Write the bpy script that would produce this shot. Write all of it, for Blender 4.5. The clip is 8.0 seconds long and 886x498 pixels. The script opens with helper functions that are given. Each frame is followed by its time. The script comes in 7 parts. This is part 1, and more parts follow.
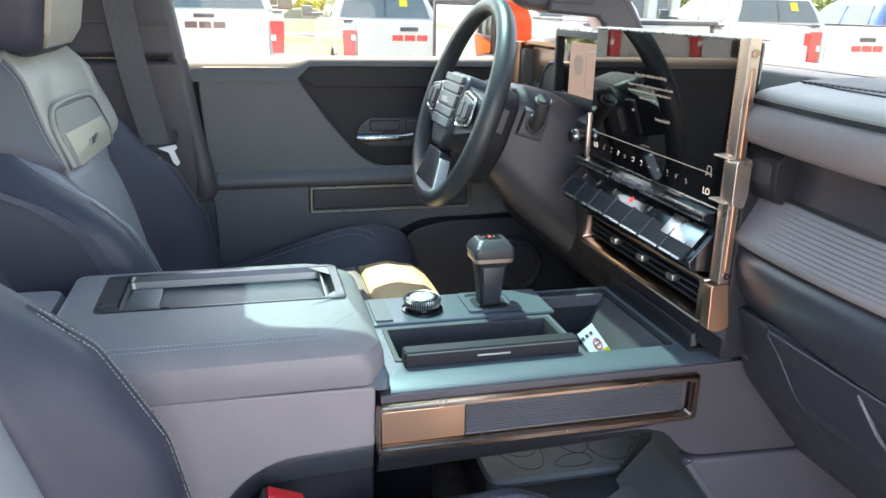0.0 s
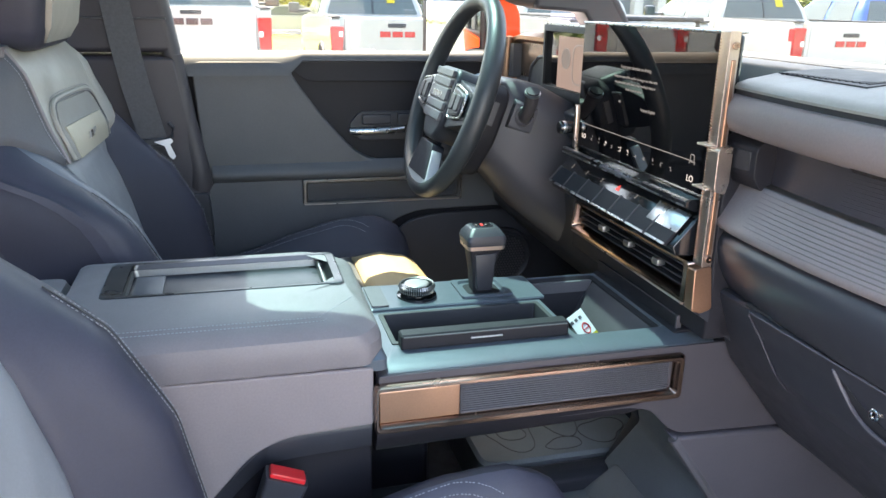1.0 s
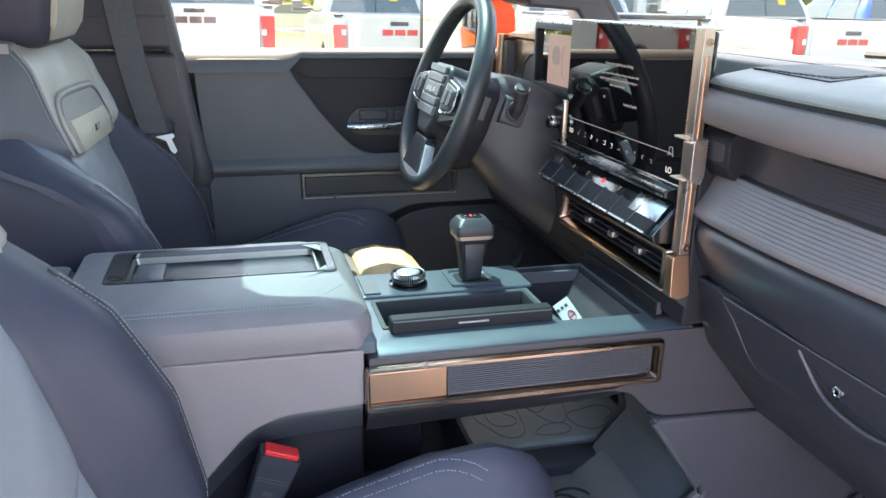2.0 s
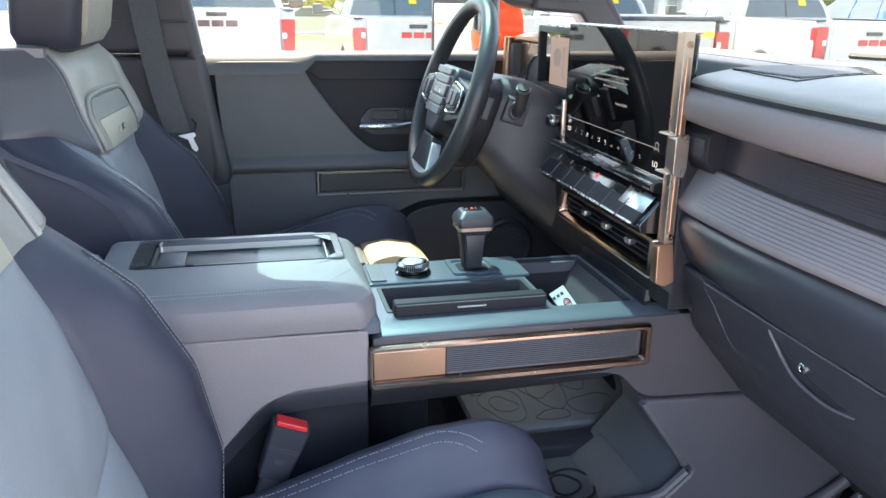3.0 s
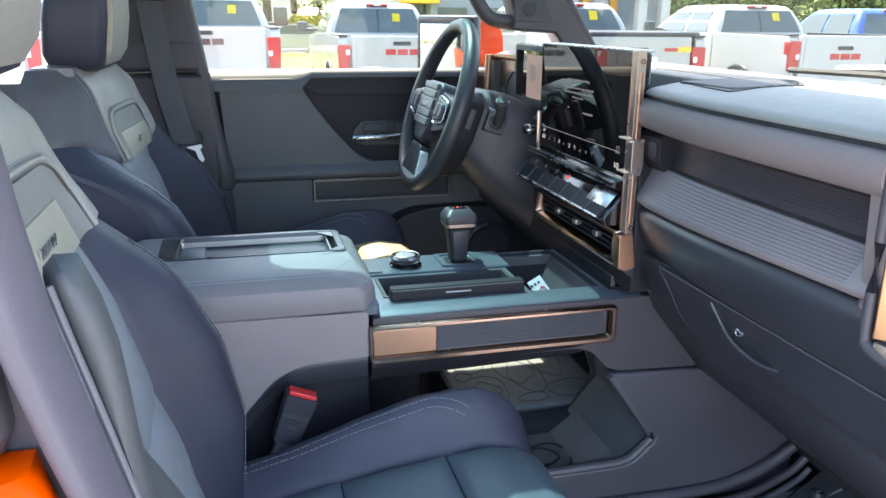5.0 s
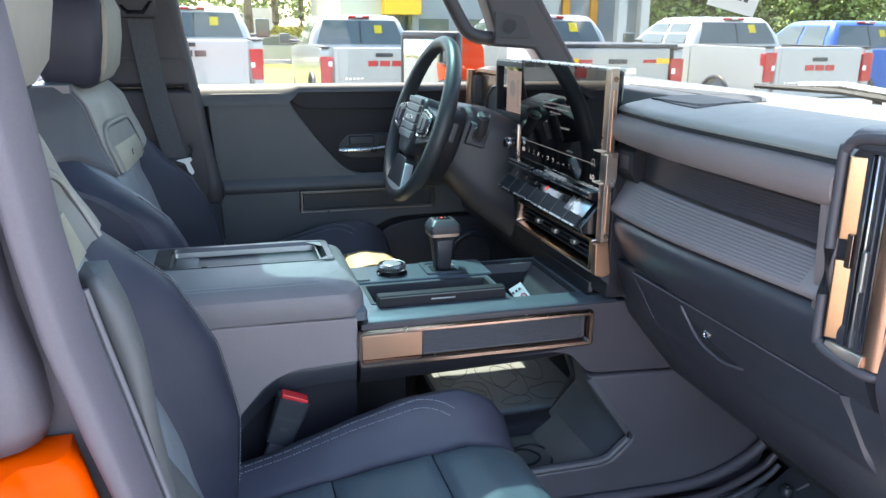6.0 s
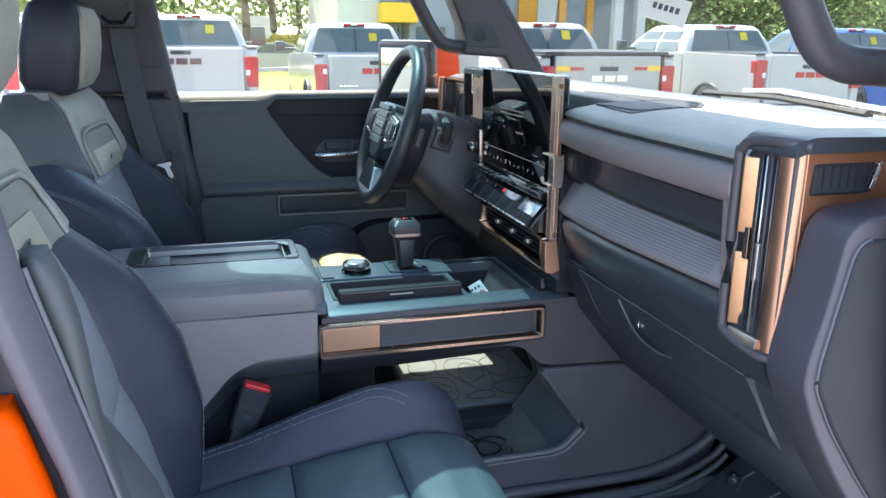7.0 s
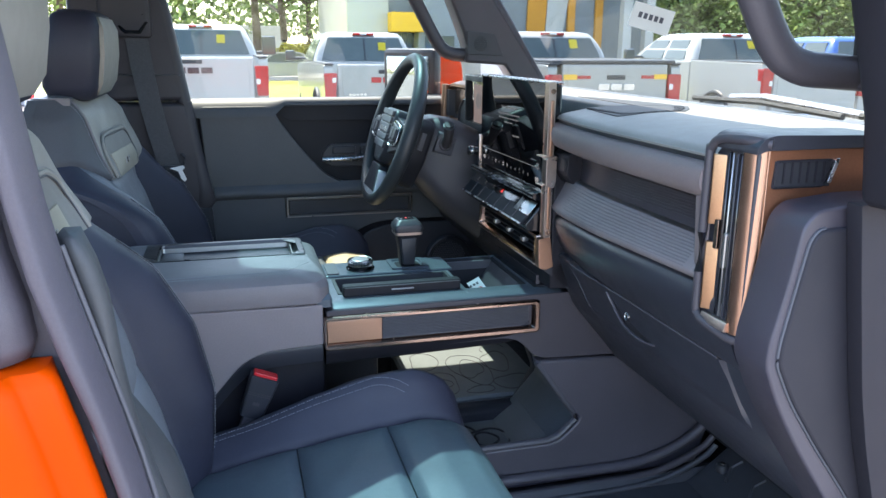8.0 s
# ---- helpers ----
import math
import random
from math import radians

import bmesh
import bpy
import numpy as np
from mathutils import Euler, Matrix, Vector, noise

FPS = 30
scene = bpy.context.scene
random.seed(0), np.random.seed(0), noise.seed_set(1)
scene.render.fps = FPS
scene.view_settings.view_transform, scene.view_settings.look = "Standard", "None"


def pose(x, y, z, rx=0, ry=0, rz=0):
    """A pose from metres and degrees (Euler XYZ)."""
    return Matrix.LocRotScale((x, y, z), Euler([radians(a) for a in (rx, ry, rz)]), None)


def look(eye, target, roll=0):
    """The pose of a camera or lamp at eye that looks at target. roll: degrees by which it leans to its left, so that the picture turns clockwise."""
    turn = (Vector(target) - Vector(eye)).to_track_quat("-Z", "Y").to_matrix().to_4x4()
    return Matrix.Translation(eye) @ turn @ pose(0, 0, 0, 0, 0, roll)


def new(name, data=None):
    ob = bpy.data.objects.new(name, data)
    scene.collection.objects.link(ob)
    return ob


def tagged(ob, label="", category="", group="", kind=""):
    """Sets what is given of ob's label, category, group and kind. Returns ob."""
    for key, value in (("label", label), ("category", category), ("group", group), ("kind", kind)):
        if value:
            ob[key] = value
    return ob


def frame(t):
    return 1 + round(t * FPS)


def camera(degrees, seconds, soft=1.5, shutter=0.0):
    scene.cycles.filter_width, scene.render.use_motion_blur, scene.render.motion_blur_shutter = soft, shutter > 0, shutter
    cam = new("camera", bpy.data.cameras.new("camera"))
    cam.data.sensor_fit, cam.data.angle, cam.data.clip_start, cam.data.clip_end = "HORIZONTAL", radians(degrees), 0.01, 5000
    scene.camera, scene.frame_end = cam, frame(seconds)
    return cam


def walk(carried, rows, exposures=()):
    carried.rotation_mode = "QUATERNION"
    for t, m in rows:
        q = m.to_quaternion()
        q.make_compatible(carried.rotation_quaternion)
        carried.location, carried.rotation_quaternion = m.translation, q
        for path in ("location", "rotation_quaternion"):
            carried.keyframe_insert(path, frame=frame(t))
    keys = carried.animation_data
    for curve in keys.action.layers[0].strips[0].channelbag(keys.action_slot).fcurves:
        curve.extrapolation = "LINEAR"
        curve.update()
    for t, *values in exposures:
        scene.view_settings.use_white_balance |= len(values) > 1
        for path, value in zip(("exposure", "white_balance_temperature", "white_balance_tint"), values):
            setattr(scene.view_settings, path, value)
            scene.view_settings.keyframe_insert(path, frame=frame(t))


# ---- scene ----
cam = camera(59.6, 8.0)
METRES, EYE, TILT, LEAN, TURN = 0.6, 1.72, -17.5, -1.2, -14.0
EXPOSURE = 3.78
ROWS = [
    (0.0, 0.0, 0.0, 0.0, 0.0, 0.0, -0.0),
    (0.5, -0.0061, -0.0304, -0.0116, -0.52, -0.11, 0.2),
    (1.0, -0.0131, -0.0602, -0.0223, -0.86, -0.24, 0.34),
    (1.5, 0.0002, -0.0859, -0.0316, -0.92, -0.35, 0.36),
    (3.0, 0.0655, -0.2584, -0.0751, 0.86, -0.2, 0.13),
    (3.5, 0.0909, -0.317, -0.0906, 1.21, 0.03, 0.2),
    (4.0, 0.118, -0.3727, -0.1081, 1.09, 0.27, 0.34),
    (5.5, 0.0363, -0.578, -0.1434, -0.98, 1.29, 1.02),
    (6.0, 0.0502, -0.6206, -0.1439, -1.48, 1.64, 1.19),
    (6.5, 0.111, -0.6882, -0.1537, -1.73, 1.92, 1.27),
    (7.0, 0.1707, -0.7434, -0.1769, -1.57, 2.16, 1.27),
    (7.5, 0.196, -0.8001, -0.2, -1.22, 2.43, 1.24),
    (8.0, 0.1984, -0.8661, -0.2193, -0.9, 2.81, 1.16),
]
walk(cam, [(t, pose(0, 0, EYE, TILT, LEAN, TURN) @ pose(METRES * x, METRES * y, METRES * z, 90 + pitch, roll, yaw)) for t, x, y, z, yaw, pitch, roll in ROWS],
     exposures=[(t, EXPOSURE + e, k, w) for t, e, k, w in ((0.0, 0.5, 8250, 18.5), (1.5, 0.42, 8050, 18.5), (3.0, 0.42, 7700, 18), (3.5, 0.4, 7600, 18), (4.5, 0.22, 7350, 17), (5.5, 0.0, 7250, 15.5), (6.5, -0.18, 7050, 15), (8.0, -0.42, 6750, 15))])

# ---- daylight ----
world = bpy.data.worlds.new("sky")
scene.world = world
world.use_nodes = True
wn = world.node_tree
sky = wn.nodes.new("ShaderNodeTexSky")
sky.sky_type, sky.sun_disc = "NISHITA", False
SUN = Vector((-0.12, 0.52, 1.0)).normalized()
sky.sun_elevation = math.asin(SUN.z)
sky.sun_rotation = math.atan2(SUN.x, SUN.y)
sky.air_density, sky.dust_density = 1.0, 1.5
wn.links.new(sky.outputs[0], wn.nodes["Background"].inputs[0])
wn.nodes["Background"].inputs[1].default_value = 0.15
sun_data = bpy.data.lights.new("sun", "SUN")
sun_data.energy, sun_data.angle, sun_data.color = 2.8, radians(0.5), (1.0, 0.95, 0.86)
sun = new("sun", sun_data)
sun.matrix_basis = look((0, 0, 30), Vector((0, 0, 30)) - SUN)


# ---- materials ----
def material(name, color, rough=0.5, metal=0.0, var=0.12, scale=6.0, grain=0.0, grain_scale=900.0, spec=0.5, coat=0.0, leather=0.0, island=0.0):
    """Principled paint with slow stains, fine grain and an optional leather relief."""
    m = bpy.data.materials.new(name)
    m.use_nodes = True
    nt = m.node_tree
    b = nt.nodes["Principled BSDF"]
    b.inputs["Metallic"].default_value = metal
    b.inputs["Specular IOR Level"].default_value = spec
    b.inputs["Coat Weight"].default_value = coat
    b.inputs["Coat Roughness"].default_value = 0.08
    co = nt.nodes.new("ShaderNodeTexCoord")
    n1 = nt.nodes.new("ShaderNodeTexNoise")
    n1.inputs["Scale"].default_value, n1.inputs["Detail"].default_value = scale, 6.0
    nt.links.new(co.outputs["Object"], n1.inputs["Vector"])
    ramp = nt.nodes.new("ShaderNodeMapRange")
    ramp.inputs["From Min"].default_value, ramp.inputs["From Max"].default_value = 0.3, 0.7
    ramp.inputs["To Min"].default_value, ramp.inputs["To Max"].default_value = 1.0 - var, 1.0 + var
    nt.links.new(n1.outputs["Fac"], ramp.inputs["Value"])
    mul = nt.nodes.new("ShaderNodeVectorMath")
    mul.operation = "SCALE"
    mul.inputs[0].default_value = color
    nt.links.new(ramp.outputs[0], mul.inputs["Scale"])
    last = mul.outputs[0]
    if leather or grain:
        n3 = nt.nodes.new("ShaderNodeTexNoise")
        n3.inputs["Scale"].default_value, n3.inputs["Detail"].default_value = min(420.0, grain_scale * 0.6), 3.0
        nt.links.new(co.outputs["Object"], n3.inputs["Vector"])
        fine = nt.nodes.new("ShaderNodeMapRange")
        fine.inputs["From Min"].default_value, fine.inputs["From Max"].default_value = 0.3, 0.7
        fine.inputs["To Min"].default_value, fine.inputs["To Max"].default_value = 0.95, 1.05
        nt.links.new(n3.outputs["Fac"], fine.inputs["Value"])
        mul3 = nt.nodes.new("ShaderNodeVectorMath")
        mul3.operation = "SCALE"
        nt.links.new(last, mul3.inputs[0])
        nt.links.new(fine.outputs[0], mul3.inputs["Scale"])
        last = mul3.outputs[0]
    if island:
        geo = nt.nodes.new("ShaderNodeNewGeometry")
        isl = nt.nodes.new("ShaderNodeMapRange")
        isl.inputs["To Min"].default_value, isl.inputs["To Max"].default_value = 1.0 - island, 1.0 + island
        nt.links.new(geo.outputs["Random Per Island"], isl.inputs["Value"])
        mul2 = nt.nodes.new("ShaderNodeVectorMath")
        mul2.operation = "SCALE"
        nt.links.new(last, mul2.inputs[0])
        nt.links.new(isl.outputs[0], mul2.inputs["Scale"])
        last = mul2.outputs[0]
    nt.links.new(last, b.inputs["Base Color"])
    rr = nt.nodes.new("ShaderNodeMapRange")
    rr.inputs["To Min"].default_value, rr.inputs["To Max"].default_value = max(0.02, rough - 0.08), min(1.0, rough + 0.08)
    n2 = nt.nodes.new("ShaderNodeTexNoise")
    n2.inputs["Scale"].default_value = scale * 7.0
    nt.links.new(co.outputs["Object"], n2.inputs["Vector"])
    nt.links.new(n2.outputs["Fac"], rr.inputs["Value"])
    nt.links.new(rr.outputs[0], b.inputs["Roughness"])
    if grain or leather:
        if leather:
            g = nt.nodes.new("ShaderNodeTexVoronoi")
            g.feature = "DISTANCE_TO_EDGE"
            g.inputs["Scale"].default_value = grain_scale
            out = g.outputs["Distance"]
        else:
            g = nt.nodes.new("ShaderNodeTexNoise")
            g.inputs["Scale"].default_value = grain_scale
            out = g.outputs["Fac"]
        nt.links.new(co.outputs["Object"], g.inputs["Vector"])
        bump = nt.nodes.new("ShaderNodeBump")
        bump.inputs["Strength"].default_value = leather or grain
        bump.inputs["Distance"].default_value = 0.0005
        nt.links.new(out, bump.inputs["Height"])
        nt.links.new(bump.outputs[0], b.inputs["Normal"])
    return m


def clear(name, tint, gloss=0.05, rough=0.0):
    """Thin glass: a tinted see-through sheet with a weak mirror on it."""
    m = bpy.data.materials.new(name)
    m.use_nodes = True
    nt = m.node_tree
    nt.nodes.remove(nt.nodes["Principled BSDF"])
    tr = nt.nodes.new("ShaderNodeBsdfTransparent")
    tr.inputs[0].default_value = (*tint, 1)
    gl = nt.nodes.new("ShaderNodeBsdfGlossy")
    gl.inputs["Roughness"].default_value = rough
    lw = nt.nodes.new("ShaderNodeLayerWeight")
    pw = nt.nodes.new("ShaderNodeMath")
    pw.operation = "POWER"
    pw.inputs[1].default_value = 5.0
    nt.links.new(lw.outputs["Facing"], pw.inputs[0])
    fr = nt.nodes.new("ShaderNodeMapRange")
    fr.inputs["To Min"].default_value, fr.inputs["To Max"].default_value = gloss * 0.5, 0.5
    nt.links.new(pw.outputs[0], fr.inputs["Value"])
    mx = nt.nodes.new("ShaderNodeMixShader")
    nt.links.new(fr.outputs[0], mx.inputs[0])
    nt.links.new(tr.outputs[0], mx.inputs[1])
    nt.links.new(gl.outputs[0], mx.inputs[2])
    nt.links.new(mx.outputs[0], nt.nodes["Material Output"].inputs[0])
    return m


def glow(name, color, strength):
    m = bpy.data.materials.new(name)
    m.use_nodes = True
    b = m.node_tree.nodes["Principled BSDF"]
    b.inputs["Base Color"].default_value = (0.01, 0.01, 0.01, 1)
    b.inputs["Emission Color"].default_value = (*color, 1)
    b.inputs["Emission Strength"].default_value = strength
    return m


NAVY = material("navy leather", (0.034, 0.034, 0.05), 0.5, var=0.15, leather=0.35, grain_scale=700, spec=0.35)
SLATE = material("slate leather", (0.18, 0.158, 0.162), 0.4, var=0.1, leather=0.35, grain_scale=700, spec=0.35)
PALE = material("pale grey leather", (0.3, 0.275, 0.24), 0.42, var=0.08, leather=0.35, grain_scale=700, spec=0.35)
MIST = material("blue grey leather", (0.205, 0.207, 0.216), 0.45, var=0.08, leather=0.35, grain_scale=800, spec=0.4)
DOORSKIN = material("dark grey soft door skin", (0.08, 0.08, 0.087), 0.52, var=0.08, leather=0.25, grain_scale=600, spec=0.35)
TEAL = material("blue black perforated leather", (0.068, 0.086, 0.102), 0.45, var=0.1, leather=0.5, grain_scale=350, spec=0.4)
# cream tone holds the sunlight on the driver's cushion front
SUNLIT_NOSE = material("sunlit cushion leather", (0.3, 0.25, 0.16), 0.55, var=0.08, leather=0.3, grain_scale=700)
THREAD = material("grey thread", (0.27, 0.27, 0.29), 0.8)
DUSK = material("dusk grey leather", (0.088, 0.085, 0.092), 0.44, var=0.1, leather=0.35, grain_scale=700, spec=0.35)
TRIMDARK = material("matt charcoal trim", (0.019, 0.018, 0.022), 0.5, var=0.1, grain=0.35, grain_scale=1000, spec=0.18)
# SHROUD, DARK, PILLAR, ROLL and LOWER have the sky's blue cast mixed in
SHROUD = material("charcoal column plastic", (0.058, 0.052, 0.058), 0.45, var=0.08, grain=0.35, grain_scale=1000, spec=0.35)
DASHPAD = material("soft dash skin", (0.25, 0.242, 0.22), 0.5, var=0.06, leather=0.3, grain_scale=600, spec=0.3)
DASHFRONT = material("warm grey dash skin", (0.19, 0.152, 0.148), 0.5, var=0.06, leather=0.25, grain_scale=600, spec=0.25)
GREYSKIN = material("warm grey soft trim", (0.22, 0.185, 0.187), 0.48, var=0.08, leather=0.25, grain_scale=600, spec=0.35)
BLACK = material("black grained plastic", (0.03, 0.031, 0.038), 0.38, var=0.15, grain=0.4, grain_scale=1100, spec=0.4)
DARK = material("charcoal grained plastic", (0.085, 0.082, 0.092), 0.45, var=0.12, grain=0.4, grain_scale=1100, spec=0.4)
PILLAR = material("grey pillar trim", (0.072, 0.063, 0.073), 0.45, var=0.08, grain=0.4, grain_scale=900, spec=0.35)
PIANO = material("gloss black plastic", (0.01, 0.011, 0.013), 0.12, var=0.1, spec=0.6)
DECK = material("satin dark metal deck", (0.08, 0.098, 0.118), 0.32, metal=0.2, var=0.1, grain=0.2, grain_scale=1500)
POCKET = material("grey rubber liner", (0.135, 0.15, 0.155), 0.45, var=0.15, grain=0.3)
COPPER = material("brushed bronze", (0.44, 0.26, 0.18), 0.38, metal=1.0, var=0.03, grain=0.15, grain_scale=700)
BRONZE = material("dark polished bronze", (0.36, 0.25, 0.2), 0.24, metal=1.0, var=0.1)
SATIN = material("satin silver", (0.55, 0.55, 0.56), 0.28, metal=1.0, var=0.08, grain=0.15)
PLATE = material("champagne metal plate", (0.44, 0.39, 0.3), 0.42, metal=0.35, var=0.06, grain=0.2)
ROLL = material("satin black soft skin", (0.031, 0.032, 0.041), 0.36, var=0.08, grain=0.2, grain_scale=1000, spec=0.6)
SEATSIDE = material("blue black seat side", (0.019, 0.019, 0.03), 0.5, var=0.12, leather=0.3, grain_scale=700, spec=0.3)
LOWER = material("dark lower console plastic", (0.072, 0.066, 0.078), 0.42, var=0.1, grain=0.35, grain_scale=1100, spec=0.4)
# orange reflected from the body is mixed into this copper
UMBER = material("copper shell with orange reflection", (0.46, 0.2, 0.11), 0.4, metal=0.9, var=0.06, grain=0.15, grain_scale=700)
MATT = material("matt black frame", (0.02, 0.02, 0.024), 0.6, var=0.1, grain=0.2)
BLADE = material("brushed copper blade", (0.44, 0.26, 0.15), 0.36, metal=1.0, var=0.04, grain=0.15, grain_scale=700)
OLIVE = material("grey olive leather", (0.052, 0.053, 0.053), 0.52, var=0.1, leather=0.35, grain_scale=700, spec=0.35)
RUBBER = material("black rubber", (0.045, 0.047, 0.055), 0.52, var=0.2, grain=0.3)
CARPET = material("black floor carpet", (0.032, 0.033, 0.038), 0.9, var=0.3, scale=40, grain=0.8, grain_scale=500)
WEB = material("belt webbing", (0.075, 0.072, 0.078), 0.75, var=0.12, scale=200, grain=0.5, grain_scale=1500)
ORANGE = material("orange car paint", (0.56, 0.048, 0.0), 0.35, var=0.05, spec=0.06)
REDKEY = material("red button plastic", (0.6, 0.015, 0.02), 0.35, var=0.05)
SCREEN = material("black display glass", (0.004, 0.004, 0.005), 0.03, var=0.05, spec=0.9)
for link in list(SCREEN.node_tree.links):
    if link.to_socket.name == "Roughness":
        SCREEN.node_tree.links.remove(link)
SCREEN.node_tree.nodes["Principled BSDF"].inputs["Roughness"].default_value = 0.015
SCREEN.node_tree.nodes["Principled BSDF"].inputs["IOR"].default_value = 1.75
SCREEN.node_tree.nodes["Principled BSDF"].inputs["Specular IOR Level"].default_value = 0.8
SCREEN.node_tree.nodes["Principled BSDF"].inputs["Specular Tint"].default_value = (1.0, 0.86, 0.76, 1)
WHITEINK = glow("screen white", (0.9, 0.92, 0.95), 0.06)
GREYINK = glow("screen grey", (0.6, 0.62, 0.65), 0.024)
REDINK = glow("screen red", (1.0, 0.05, 0.04), 0.12)
PANE = clear("window glass", (0.69, 0.72, 0.69), 0.05)
FRONTPANE = clear("windscreen glass", (0.64, 0.665, 0.64), 0.05)
SKYPANE = clear("tinted roof glass", (0.32, 0.47, 0.5), 0.06)

WHITEPAINT = material("white car paint", (0.39, 0.39, 0.38), 0.25, var=0.03, coat=0.6)
SILVERPAINT = material("silver car paint", (0.33, 0.33, 0.32), 0.3, metal=0.2, var=0.04, coat=0.6)
BLUEPAINT = material("blue car paint", (0.02, 0.09, 0.33), 0.25, var=0.05, coat=0.6)
DARKPAINT = material("dark car paint", (0.04, 0.045, 0.05), 0.25, var=0.05, coat=0.6)
CARGLASS = material("dark car glass", (0.05, 0.07, 0.066), 0.04, var=0.1, spec=0.9)
LAMPRED = material("red lamp lens", (0.4, 0.008, 0.012), 0.12, var=0.15, coat=0.6)
LAMPCLEAR = material("clear lamp lens", (0.7, 0.7, 0.7), 0.1, var=0.1)
AMBER = material("amber sticker", (0.8, 0.45, 0.02), 0.5, var=0.05)
PAPER = material("yellow paper", (0.5, 0.38, 0.01), 0.7, var=0.08)
STRIP = material("dark polished strip", (0.2, 0.175, 0.165), 0.36, metal=0.9, var=0.06)
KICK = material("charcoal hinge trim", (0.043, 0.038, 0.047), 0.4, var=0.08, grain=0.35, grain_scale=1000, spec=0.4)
RIBBED = material("ribbed dash skin", (0.2, 0.17, 0.172), 0.48, var=0.06, leather=0.25, grain_scale=600, spec=0.3)
TRAYRIM = material("satin black tray rim", (0.018, 0.019, 0.022), 0.3, var=0.08, spec=0.6)
BRIDGE = material("charcoal bridge plastic", (0.055, 0.049, 0.057), 0.42, var=0.1, grain=0.4, grain_scale=1100, spec=0.4)
SPOKE = material("pale silver spoke", (0.62, 0.63, 0.64), 0.35, metal=0.4, var=0.04)
HOLLOW_SHADE = material("pale leather darkened for hollow shade", (0.23, 0.212, 0.19), 0.46, var=0.08, leather=0.35, grain_scale=700, spec=0.3)
FACET_LIT = material("navy leather lightened for facet light", (0.105, 0.115, 0.135), 0.42, var=0.1, leather=0.35, grain_scale=700, spec=0.35)
GROOVE_SHADE = material("ribbed skin groove shade", (0.13, 0.11, 0.114), 0.6, var=0.05)
KEYCAP = material("satin black key", (0.018, 0.019, 0.024), 0.5, var=0.1, spec=0.15)
RAIL = material("satin bronze rail", (0.54, 0.43, 0.37), 0.3, metal=0.95, var=0.04, grain=0.15, grain_scale=900)
GUNMETAL = material("knurled gunmetal", (0.32, 0.32, 0.31), 0.34, metal=0.9, var=0.06, grain=0.15)
CHROME = material("chrome", (0.75, 0.75, 0.76), 0.12, metal=1.0, var=0.05)
TYRE = material("tyre rubber", (0.02, 0.02, 0.02), 0.8, var=0.2)
ASPHALT = material("sunlit asphalt", (0.2, 0.2, 0.2), 0.9, var=0.15, scale=1.2, grain=0.5, grain_scale=90)
DRIVE = material("pale concrete drive", (0.37, 0.36, 0.34), 0.9, var=0.1, scale=0.8, grain=0.4, grain_scale=60)
LAWN = material("lawn grass", (0.3, 0.33, 0.03), 0.9, var=0.35, scale=1.0, grain=0.8, grain_scale=40)
LEAF = material("tree leaves", (0.17, 0.23, 0.06), 0.6, var=0.3, scale=1.0, island=0.6)
BARK = material("tree bark", (0.12, 0.09, 0.065), 0.9, var=0.4, scale=6, grain=0.8, grain_scale=30)
FLOWER = material("yellow flower shrub", (0.55, 0.48, 0.03), 0.7, var=0.3, scale=2.0, island=0.6)
WALLGREY = material("grey cladding", (0.22, 0.24, 0.25), 0.6, var=0.06, scale=0.6)
WALLPALE = material("pale render", (0.5, 0.49, 0.46), 0.8, var=0.08, scale=0.5)
PANELGOLD = material("orange facade panel", (0.6, 0.26, 0.02), 0.5, var=0.06, scale=0.6)
CONCRETE = material("kerb concrete", (0.3, 0.29, 0.28), 0.9, var=0.15, scale=2, grain=0.5, grain_scale=60)


# ---- mesh helpers ----
def thing(name, label, category, at=(0, 0, 0), group="", kind=""):
    ob = new(name)
    ob.location = at
    ob.empty_display_size = 0.05
    return tagged(ob, label, category, group, kind)


def part(name, bm, m, parent=None, label="", angle=38, kind=""):
    bmesh.ops.recalc_face_normals(bm, faces=bm.faces)
    me = bpy.data.meshes.new(name)
    bm.to_mesh(me)
    bm.free()
    me.materials.append(m)
    me.polygons.foreach_set("use_smooth", [True] * len(me.polygons))
    me.set_sharp_from_angle(angle=radians(angle))
    area = np.zeros(len(me.polygons))
    me.polygons.foreach_get("area", area)
    sides = np.zeros(len(me.polygons), dtype=np.int32)
    me.polygons.foreach_get("loop_total", sides)
    big = (area > 25 * np.median(area)) & ((sides > 4) | (len(sides) < 90))
    if big.any() and big.mean() < 0.3:
        me.polygons.foreach_set("use_smooth", [not v for v in big.tolist()])
    ob = new(name, me)
    if parent is not None:
        ob.parent = parent
        if parent.data is None:
            ob.matrix_parent_inverse = Matrix.Translation(parent.location).inverted()
    return tagged(ob, label, kind=kind)


def fuse(*bms):
    out = bmesh.new()
    for b in bms:
        me = bpy.data.meshes.new("tmp")
        b.to_mesh(me)
        b.free()
        out.from_mesh(me)
        bpy.data.meshes.remove(me)
    return out


def soften(bm, bev, seg=3, limit=25):
    if bev > 0:
        edges = [e for e in bm.edges if len(e.link_faces) == 2 and e.calc_face_angle(0) > radians(limit)]
        bmesh.ops.bevel(bm, geom=edges, offset=bev, segments=seg, profile=0.5, affect="EDGES", clamp_overlap=True)
    return bm


